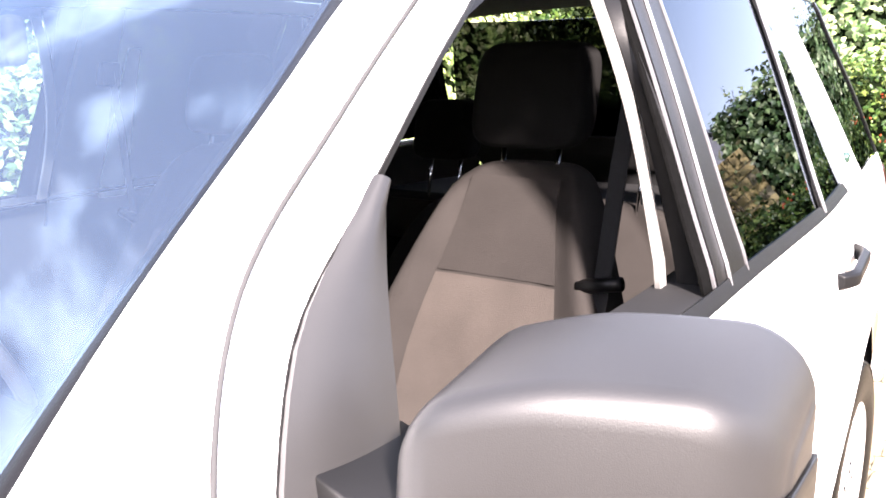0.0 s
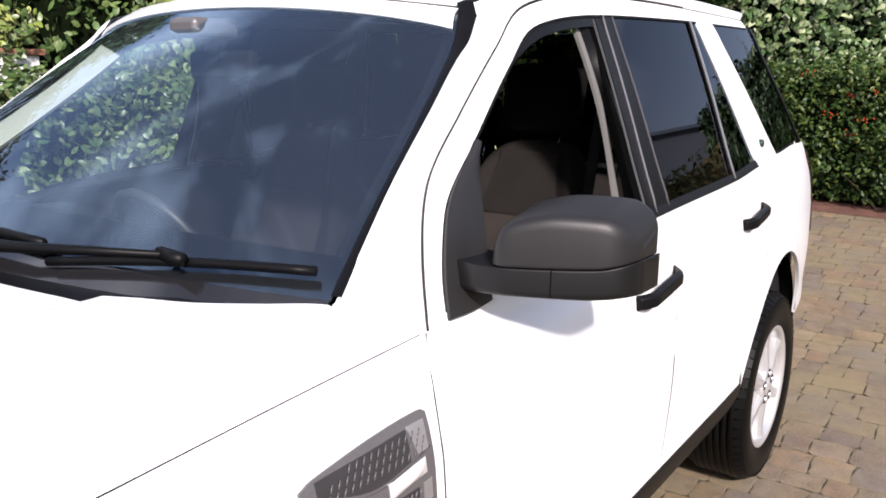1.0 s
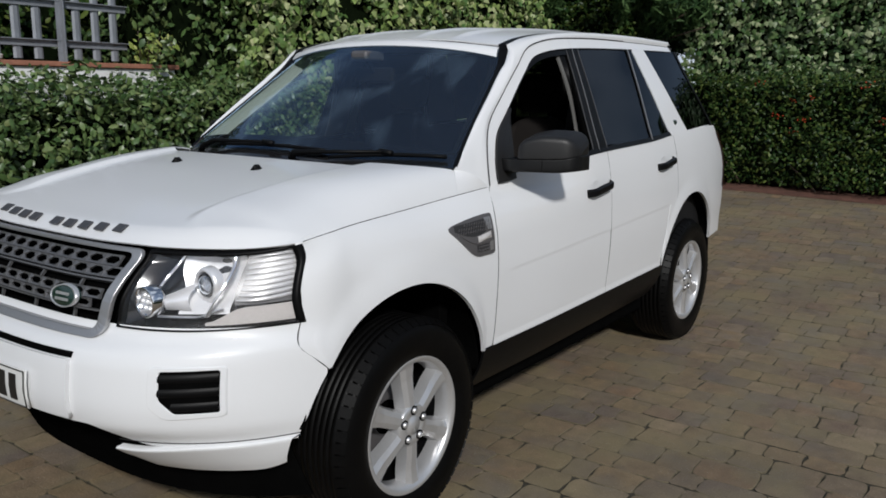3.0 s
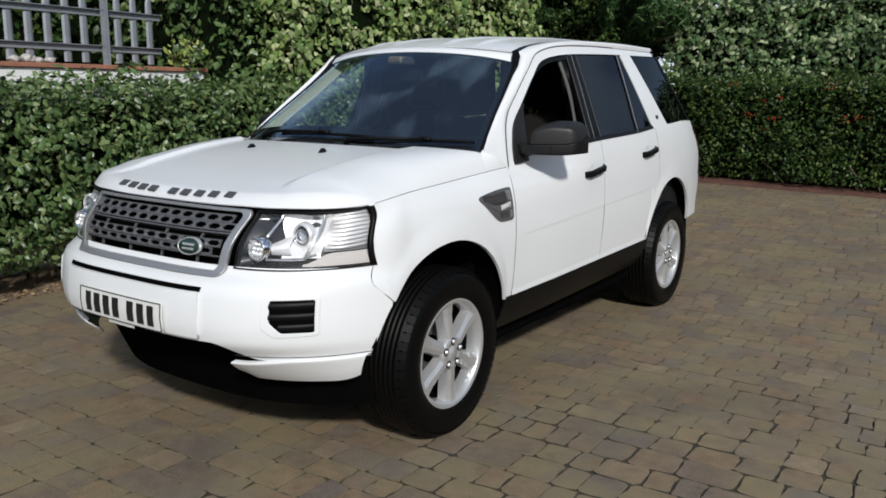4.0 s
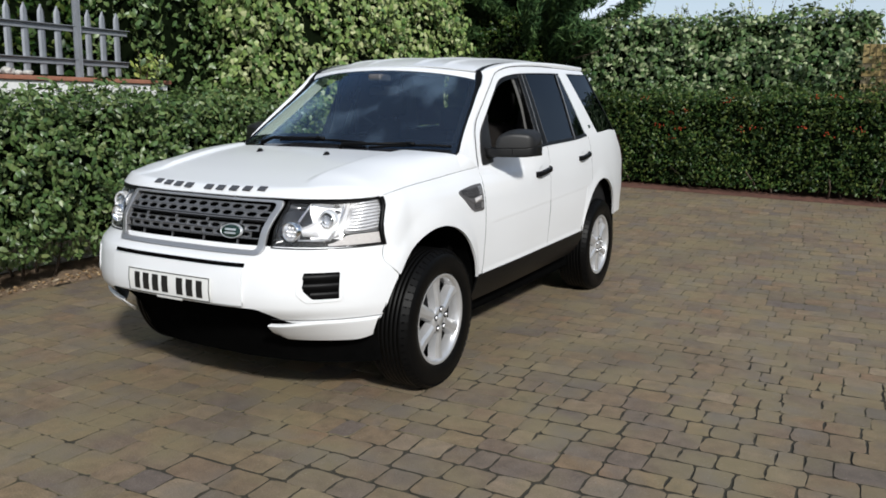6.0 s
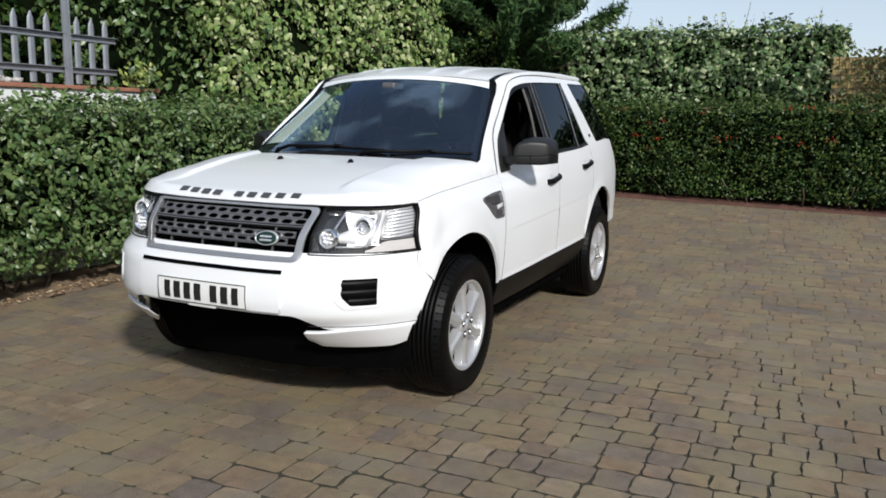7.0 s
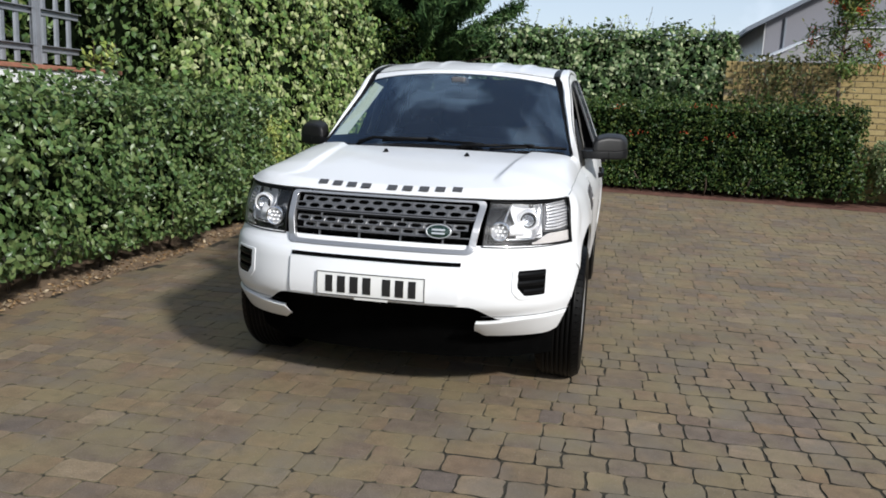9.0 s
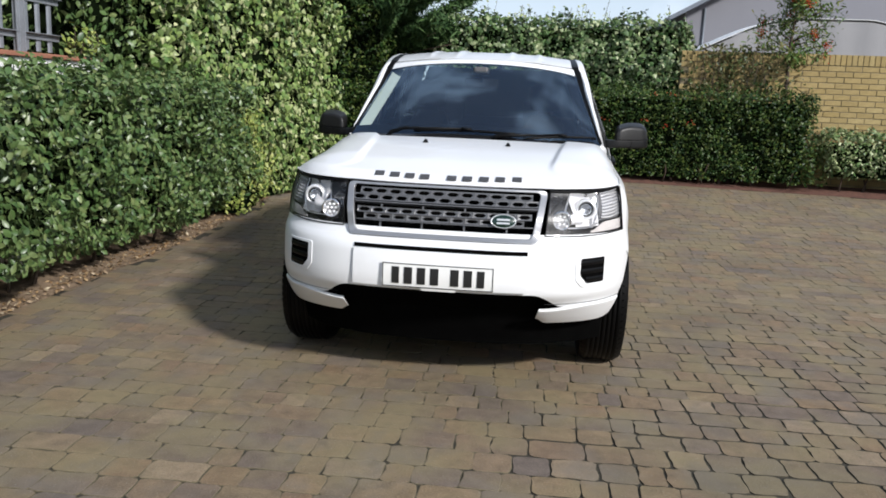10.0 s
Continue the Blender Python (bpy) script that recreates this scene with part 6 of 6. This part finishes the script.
# loose shoots above the ivy
for _ in range(70):
    b = Vector((rng.uniform(-1.7, 1.7), rng.uniform(-0.2, 0.15), 2.66 - ivy_b.location.z - 0.08))
    hgt = abs(rng.normal(0.12, 0.10)) + 0.08
    tip = b + Vector((rng.normal(0, 0.07), rng.normal(0, 0.05), hgt))
    tube("shoot", [b, b.lerp(tip, 0.6) + Vector((0.01, 0, 0.01)), tip], 0.003, BARK, ivy_b, n=4)
    q = np.array([b.lerp(tip, k / 5) for k in range(2, 6)]) + rng.normal(0, 0.02, (4, 3))
    leaves("shoot_leaves", q, np.tile([0, -0.5, 0.6], (4, 1)), 0.05, IVY_LEAF, ivy_b)

# soil border under the left hedge, with fallen leaves
verts, faces = [], []
for j in range(61):
    y = lerp(-7, 5.8, j / 60)
    for k, x in enumerate((-4.4, -3.1, -2.74)):
        verts.append((x + (0.09 * noise.noise(Vector((x, y * 2.0, 0))) if k == 2 else 0), y, ground_z(y) + (0.03 if k < 2 else 0.001) + 0.012 * noise.noise(Vector((x * 3, y * 4, 1)))))
faces = [(j * 3 + k, j * 3 + k + 1, j * 3 + k + 4, j * 3 + k + 3) for j in range(60) for k in range(2)]
soil = obj("soil_border", verts, faces, SOIL, None)
tagged(soil, "strip of brown soil with fallen leaves below the hedge", "soil", kind="structure")
obj("soil_bed", [(-3.0, 6.30, ground_z(6.30) + 0.003), (9.5, 5.22, ground_z(5.22) + 0.003), (9.5, 7.0, ground_z(7.0) + 0.02), (-3.0, 7.0, ground_z(7.0) + 0.02)], [(0, 1, 2, 3)], LITTER)
tagged(bpy.data.objects["soil_bed"], "reddish brown leaf mould below the back hedge", "soil", kind="structure")

# low rendered wall with red coping and palisade fence behind the left hedge
FX = -3.52
low_wall = obj("boundary_wall", [(x, y, z) for x in (FX - 0.12, FX + 0.12) for y in (-8, 0.95) for z in (0, 1.585)],
               [(0, 1, 3, 2), (4, 6, 7, 5), (0, 4, 5, 1), (2, 3, 7, 6), (1, 5, 7, 3)], RENDERED, None, soft=False)
tagged(low_wall, "low white rendered wall below the fence", "wall", kind="structure")
bm = bmesh.new()
box(bm, FX - 0.15, FX + 0.15, -8, 0.98, 1.589, 1.625)
part("coping", bm, COPING, low_wall, "red tile coping", bevel=0.006)
fence = thing("palisade_fence", (FX, -3.5, 1.625), "grey galvanised steel palisade fence", "fence")
for y in (0.06, -2.7, -5.4):
    bm = bmesh.new()
    box(bm, -0.05, 0.05, y + 3.5 - 0.005, y + 3.5 + 0.005, 0, 0.80)
    box(bm, -0.005, 0.005, y + 3.5 - 0.035, y + 3.5 + 0.035, 0, 0.80, )
    part("post", bm, GALV, fence, "steel post", bevel=0.001)
for z in (0.11, 0.395):
    bm = bmesh.new()
    box(bm, -0.030, -0.024, -4.5, 4.12, z, z + 0.045)
    box(bm, -0.030, 0.010, -4.5, 4.12, z + 0.045, z + 0.051)
    part("rail", bm, GALV, fence, "steel angle rail")
pale = bpy.data.meshes.new("pale")
pv, pf = [], []
for k, (z, w) in enumerate(((0.02, 0.034), (0.48, 0.034), (0.545, 0.030), (0.60, 0.006))):
    for x, y in ((0.004, -w), (0.014, -w * 0.45), (0.014, w * 0.45), (0.004, w)):
        pv.append((x - 0.05, y, z))
pf = [(k * 4 + j, k * 4 + j + 1, (k + 1) * 4 + j + 1, (k + 1) * 4 + j) for k in range(3) for j in range(3)]
pale.from_pydata(pv, [], pf)
pale.materials.append(GALV)
y = 4.02
while y > -4.4:
    if abs(y - 3.56) > 0.07:
        p = new("pale", pale)
        p.parent = fence
        p.location = (0, y, 0)
    y -= 0.155

# pale stones and young shoots on the low wall
for x, y, r, sq in ((-3.60, -0.70, 0.050, 0.6), (-3.62, -0.58, 0.062, 0.7), (-3.58, -0.50, 0.038, 0.7), (-3.60, -0.41, 0.046, 0.55)):
    bm = bmesh.new()
    bmesh.ops.create_icosphere(bm, subdivisions=2, radius=r)
    for v in bm.verts:
        v.co *= 1 + 0.45 * noise.noise(v.co * 22 + Vector((y * 9, 0, 0)))
        v.co.z = max(v.co.z * sq, -r * 0.55)
    st = new("garden_stone", bpy.data.meshes.new("garden_stone"))
    bm.to_mesh(st.data)
    bm.free()
    st.data.materials.append(PALESTONE)
    st.location = (x + 0.03, y, 1.625 + r * 0.55)
    tagged(st, "pale rough stone lying on the wall's coping", "stone", "stones on the wall")
shoots = thing("young_shoots", (-3.42, 0.66, 1.625), "bright green young shoots beside the fence's end", "plant")
q = []
for k in range(16):
    b = Vector((rng.normal(0, 0.05), rng.uniform(-0.16, 0.30), 0.0))
    tip = b + Vector((rng.normal(0.03, 0.05), rng.normal(0, 0.08), rng.uniform(0.10, 0.26)))
    tube("shoot", [b, b.lerp(tip, 0.6) + Vector((0.01, 0, 0.01)), tip], 0.003, BARK, shoots, n=4)
    q.append(np.array([b.lerp(tip, t) for t in np.linspace(0.25, 1, 9)]) + rng.normal(0, 0.022, (9, 3)))
leaves("leaves", np.concatenate(q), np.tile([0.6, -0.3, 0.6], (144, 1)), 0.06, GOLDEN, shoots, "bright green leaves")

# buff brick wall behind the back hedge
WX0, WX1, WY, WZ0, WZ1 = 2.45, 10.5, 6.68, 0.35, 2.24
wall = obj("garden_wall", [(x, y, z) for x in (WX0, WX1) for y in (WY + 0.008, WY + 0.20) for z in (WZ0 - 0.2, WZ1)],
           [(0, 1, 3, 2), (4, 6, 7, 5), (0, 4, 5, 1), (2, 3, 7, 6), (1, 5, 7, 3)], MORTAR, None, soft=False)
wall.matrix_basis = Matrix.Translation((WX0, WY, 0)) @ Matrix.Rotation(radians(-5), 4, "Z") @ Matrix.Translation((-WX0, -WY, 0))
tagged(wall, "buff yellow brick garden wall with upright coping bricks", "wall", kind="structure")


def brick_mesh(name, l, d, h, b=0.003):
    me = bpy.data.meshes.new(name)
    v = [(x, 0 if f == 0 else b, z) for f in (0, 1) for x, z in (((b, b), (l - b, b), (l - b, h - b), (b, h - b)) if f == 0 else ((0, 0), (l, 0), (l, h), (0, h)))]
    v += [(0, d, 0), (l, d, 0), (l, d, h), (0, d, h)]
    fs = [(0, 1, 2, 3)] + [(r * 4 + (k + 1) % 4, r * 4 + k, r * 4 + 4 + k, r * 4 + 4 + (k + 1) % 4) for r in (0, 1) for k in range(4)]
    me.from_pydata(v, [], fs)
    return me


stretcher, header, soldier = brick_mesh("brick", 0.215, 0.10, 0.069), brick_mesh("brick", 0.1025, 0.10, 0.069), brick_mesh("brick", 0.065, 0.22, 0.145)
for me in (stretcher, header, soldier):
    me.materials.append(BUFFBRICK)
far_v, far_f, near = [], [], 0


def lay(me, x, y, z, ok):
    """A brick as a part of the wall, or joined with the far ones."""
    global near
    if ok and near < 300:
        b = new("brick", me)
        b.parent = wall
        b.location = (x, y, z)
        near += 1
    else:
        o = len(far_v)
        far_v.extend((v.co.x + x, v.co.y + y, v.co.z + z) for v in me.vertices)
        far_f.extend(tuple(i + o for i in p.vertices) for p in me.polygons)


row, z = 0, WZ0 - 0.1
while z + 0.069 < WZ1 - 0.14:
    x = WX0 + (0.1125 if row % 2 else 0)
    while x < WX1 - 0.2:
        lay(stretcher, x + rng.normal(0, 0.0012), WY + rng.normal(0, 0.0015), z, z > 1.15 and 2.2 < x < 6.2)
        x += 0.225
    row, z = row + 1, z + 0.080
x = WX0
while x < WX1:
    lay(soldier, x, WY - 0.004, z + 0.002, False)
    x += 0.075
o = obj("far_bricks", far_v, far_f, BUFFBRICKS, wall, "rest of the bricks", soft=False)
o["kind"] = "stuff"

# far houses behind the wall
def house(x0, x1, y0, y1, eave, ridge, label, overhang=0.6, wallmat=CLADDING):
    h = thing("house", ((x0 + x1) / 2, (y0 + y1) / 2, ground_z(y0) - 0.3), label, "house")
    o = Vector(h.location)
    bm = bmesh.new()
    box(bm, x0 - o.x, x1 - o.x, y0 - o.y, y1 - o.y, 0, eave - o.z)
    part("wall", bm, wallmat, h, "pale grey wall")
    # added pale slab: sky light on the side is put into its colour
    bm = bmesh.new()
    box(bm, x0 - 0.06 - o.x, x0 - o.x, y0 + 0.02 - o.y, y1 - o.y, 0, eave - o.z - 0.02)
    part("side_wall", bm, RENDERED, h, "side wall slab, paled for the sky light on it")
    xm = (x0 + x1) / 2
    z0 = eave - overhang * (ridge - eave) / (xm - x0)
    pts = [(x0 - overhang, z0), (xm, ridge), (x1 + overhang, z0)]
    verts = [(x - o.x, y - o.y, z - o.z + dz) for y in (y0 - overhang, y1 + overhang) for dz in (0, 0.22) for x, z in pts]
    faces = [(3, 4, 10, 9), (4, 5, 11, 10), (1, 0, 6, 7), (2, 1, 7, 8), (0, 1, 4, 3), (1, 2, 5, 4), (0, 3, 9, 6), (5, 2, 8, 11)]
    obj("roof", verts, faces, ROOFING, h, "grey metal roof with deep eaves", soft=False)
    gable = [(x0 - o.x, y0 - o.y, eave - o.z), (x1 - o.x, y0 - o.y, eave - o.z), (0, y0 - o.y, ridge - 0.02 - o.z)]
    obj("gable", gable, [(0, 1, 2)], wallmat, h, "pale grey gable", soft=False, thick=0.05)
    tube("drain_pipe", [(x0 + 0.9 - o.x, y0 - 0.06 - o.y, 0), (x0 + 0.9 - o.x, y0 - 0.06 - o.y, eave - o.z + 0.2)], 0.06, ROOFING, h)
    return h


house(16.0, 24.0, -9.0, 5.0, 3.4, 6.4, "grey gabled house across the yard")
house(7.9, 32.9, 39.9, 57.0, 6.4, 13.3, "pale grey building with a low-pitched roof", overhang=1.1)
# white marquee in front of the building
marquee = thing("marquee", (6.2, 14.5, ground_z(14.5)), "white marquee with a sloping canvas roof", "marquee")
TENT = curve((-2.4, 2.10), (-0.85, 2.76), (-0.4, 2.83), (1.1, 2.84), (1.7, 2.72), (2.6, 2.36), (3.4, 2.10))
tx = [lerp(-2.4, 3.4, k / 40) for k in range(41)]
obj("roof", [(x, y, TENT(x) - 0.05 * math.sin(math.pi * abs(y) / 3)) for x in tx for y in (-1.5, -0.75, 0, 0.75, 1.5)],
    [(k * 5 + q, k * 5 + q + 1, k * 5 + q + 6, k * 5 + q + 5) for k in range(40) for q in range(4)], RENDERED, marquee, "white canvas roof", thick=0.012)
for y in (-1.47, 1.47):
    obj("side_wall", [p for x in tx for p in ((x, y, 0.0), (x, y + 0.03 * math.sin(9 * x), 1.1), (x, y, TENT(x) - 0.09))],
        [(3 * k + q, 3 * k + q + 3, 3 * k + q + 4, 3 * k + q + 1) for k in range(40) for q in (0, 1)], CANVAS, marquee, "pale grey canvas wall", thick=0.008)
for x in (-2.38, 3.38):
    for y in (-1.45, 1.45):
        tube("pole", [(x, y, 0), (x, y, 2.05)], 0.035, GALV, marquee)

# wispy shrub between the hedge and the wall
wisp = thing("wispy_shrub", (3.2, 6.52, ground_z(6.5)), "loose brownish green shrub in front of the brick wall", "shrub")
for k in range(26):
    x, hgt = rng.uniform(-0.55, 0.65), rng.uniform(1.35, 2.0)
    tube("stem", [(x, 0, -0.03), (x + rng.normal(0, 0.05), rng.normal(0, 0.04), hgt * 0.6), (x + rng.normal(0, 0.16), rng.normal(0, 0.06), hgt)], 0.006, BARK, wisp, n=4, radii=[0.008, 0.006, 0.003])
n = 1300
z = rng.uniform(1.1, 1.95, n)
p = np.column_stack([rng.normal(0.05, 0.42, n) * (1.15 - 0.35 * (z - 1.1)), rng.normal(0, 0.07, n), z])
leaves("leaves", p, np.tile([0, -0.6, 0.4], (n, 1)), 0.06, leafy("wisp_leaf", [(0.04, 0.07, 0.02), (0.08, 0.09, 0.03), (0.11, 0.10, 0.04), (0.05, 0.075, 0.022)]), wisp, "small loose leaves", jitter=1.0)

# fallen leaves on the soil and along the edge
n = 2600
y = rng.uniform(-6.5, 5.3, n)
p = np.column_stack([-2.74 - np.abs(rng.normal(0, 0.20, n)), y, np.array([ground_z(t) for t in y]) + 0.022])
litter = leaves("fallen_leaves", p, np.tile([0, 0, 1.0], (n, 1)), 0.035, leafy("dry_leaf", [(0.22, 0.13, 0.06), (0.34, 0.24, 0.13), (0.14, 0.08, 0.04), (0.48, 0.40, 0.28)]), None, "", jitter=0.35)
tagged(litter, "dry fallen leaves scattered below the hedge", "leaves", kind="stuff")

# ---- block paving: courses of tumbled blocks of mixed length ----
paving = thing("paving", (0, 0, 0), "weathered brown and grey tumbled block paving", "paving", kind="structure")
r2 = random.Random(4)


def paver_mesh(l, w, seed, gap=0.0040, worn=False):
    """One block, its outline a little uneven, its corners and top edges worn round; worn: its joints filled up with moss."""
    q = random.Random(seed)
    g, h, ring = gap, gap * 0.8, []
    for x0, y0, x1, y1 in ((g, h, l - g, h), (l - g, h, l - g, w - h), (l - g, w - h, g, w - h), (g, w - h, g, h)):
        for t in (0.09, 0.34, 0.66, 0.91):
            ring.append((lerp(x0, x1, t) + q.gauss(0, 0.0032), lerp(y0, y1, t) + q.gauss(0, 0.0032)))
    n = len(ring)
    v = []
    for ins, z in ((0.0, -0.02), (0.0, -0.0012), (0.0034, -0.0006), (0.006, 0.0)) if worn else ((0.0, -0.02), (0.0, -0.0016), (0.0006, -0.0004), (0.002, 0.0)):
        for x, y in ring:
            d = math.hypot(x - l / 2, y - w / 2)
            v.append((x + (l / 2 - x) * ins / d, y + (w / 2 - y) * ins / d, z))
    fs = [(a * n + k, a * n + (k + 1) % n, (a + 1) * n + (k + 1) % n, (a + 1) * n + k) for a in range(3) for k in range(n)]
    fs.append(tuple(3 * n + k for k in range(n)))
    me = bpy.data.meshes.new("paver")
    me.from_pydata(v, [], fs)
    me.polygons.foreach_set("use_smooth", [len(f) == 4 for f in fs])
    me.materials.append(PAVER), me.materials.append(JOINT), me.materials.append(MOSSJOINT)
    me.polygons.foreach_set("material_index", [2 if worn else 1] * (2 * n) + [0] * (n + 1))  # dirt clings to the sides
    return me


PITCHES, LENGTHS = (0.155, 0.130, 0.172), (0.232, 0.153, 0.108, 0.190)
SIZES = {(p, k, i): paver_mesh(l, p, int(p * 1000) + k * 7 + i) for p in PITCHES for k, l in enumerate(LENGTHS) for i in range(4)}
WORN = {(p, k, i): paver_mesh(l, p, int(p * 1000) + k * 7 + i, 0.0002, True) for p in PITCHES for k, l in enumerate(LENGTHS) for i in range(4)}  # joints filled up behind the car and near the hedge
tv, tf, tm, near = [], [], [], 0
row = -8.6
while row < 6.4:
    pitch = r2.choices(PITCHES, (6, 2, 2))[0]
    x = -3.25 - r2.random() * 0.1
    while x < 9.6:
        k = r2.choices((0, 1, 2, 3), (2, 5, 4, 3))[0]
        fill = max((row + 0.9) * 0.6 - 0.25 * (x - 1.0), 0.25 - x) + 1.1 * noise.noise(Vector((x * 0.8, row * 0.8, 3.0))) + r2.gauss(0, 0.25)
        me = (WORN if fill > 0 else SIZES)[pitch, k, r2.randrange(4)]
        y = row + 0.012 * x + 0.012 * math.sin(1.3 * x + row) + r2.gauss(0, 0.0015)
        turn, tilt, dz = r2.gauss(0.012, 0.008), (r2.gauss(0, 0.0035), r2.gauss(0, 0.0035)), r2.gauss(0, 0.0008)
        x0, x = x, x + LENGTHS[k]
        if y > 6.08 - 0.10 * x or x0 < -2.83 + 0.03 * math.sin(3 * y):
            continue
        slope = (ground_z(y + 0.1) - ground_z(y)) / 0.1
        if near < 300 and 1.0 < x0 < 3.0 and -3.2 < y < -0.2:
            p = new("paver", me)
            p.parent = paving
            p.matrix_basis = Matrix.Translation((x0, y, ground_z(y) + dz)) @ Euler((tilt[0] + math.atan(slope), tilt[1], turn)).to_matrix().to_4x4()
            near += 1
        else:
            o, cs, sn = len(tv), math.cos(turn), math.sin(turn)
            for v in me.vertices:
                q = v.co
                tv.append((x0 + q.x * cs - q.y * sn, y + q.x * sn + q.y * cs, ground_z(y) + dz + q.z + q.y * (slope + tilt[0]) - q.x * tilt[1]))
            tf.extend(tuple(i + o for i in p.vertices) for p in me.polygons)
            tm.extend(p.material_index for p in me.polygons)
    row += pitch
o = obj("more_pavers", tv, tf, PAVERS, paving, "the other paving blocks", soft=False)
o.data.materials.append(JOINT), o.data.materials.append(MOSSJOINT)
o.data.polygons.foreach_set("material_index", tm)
o["kind"] = "stuff"
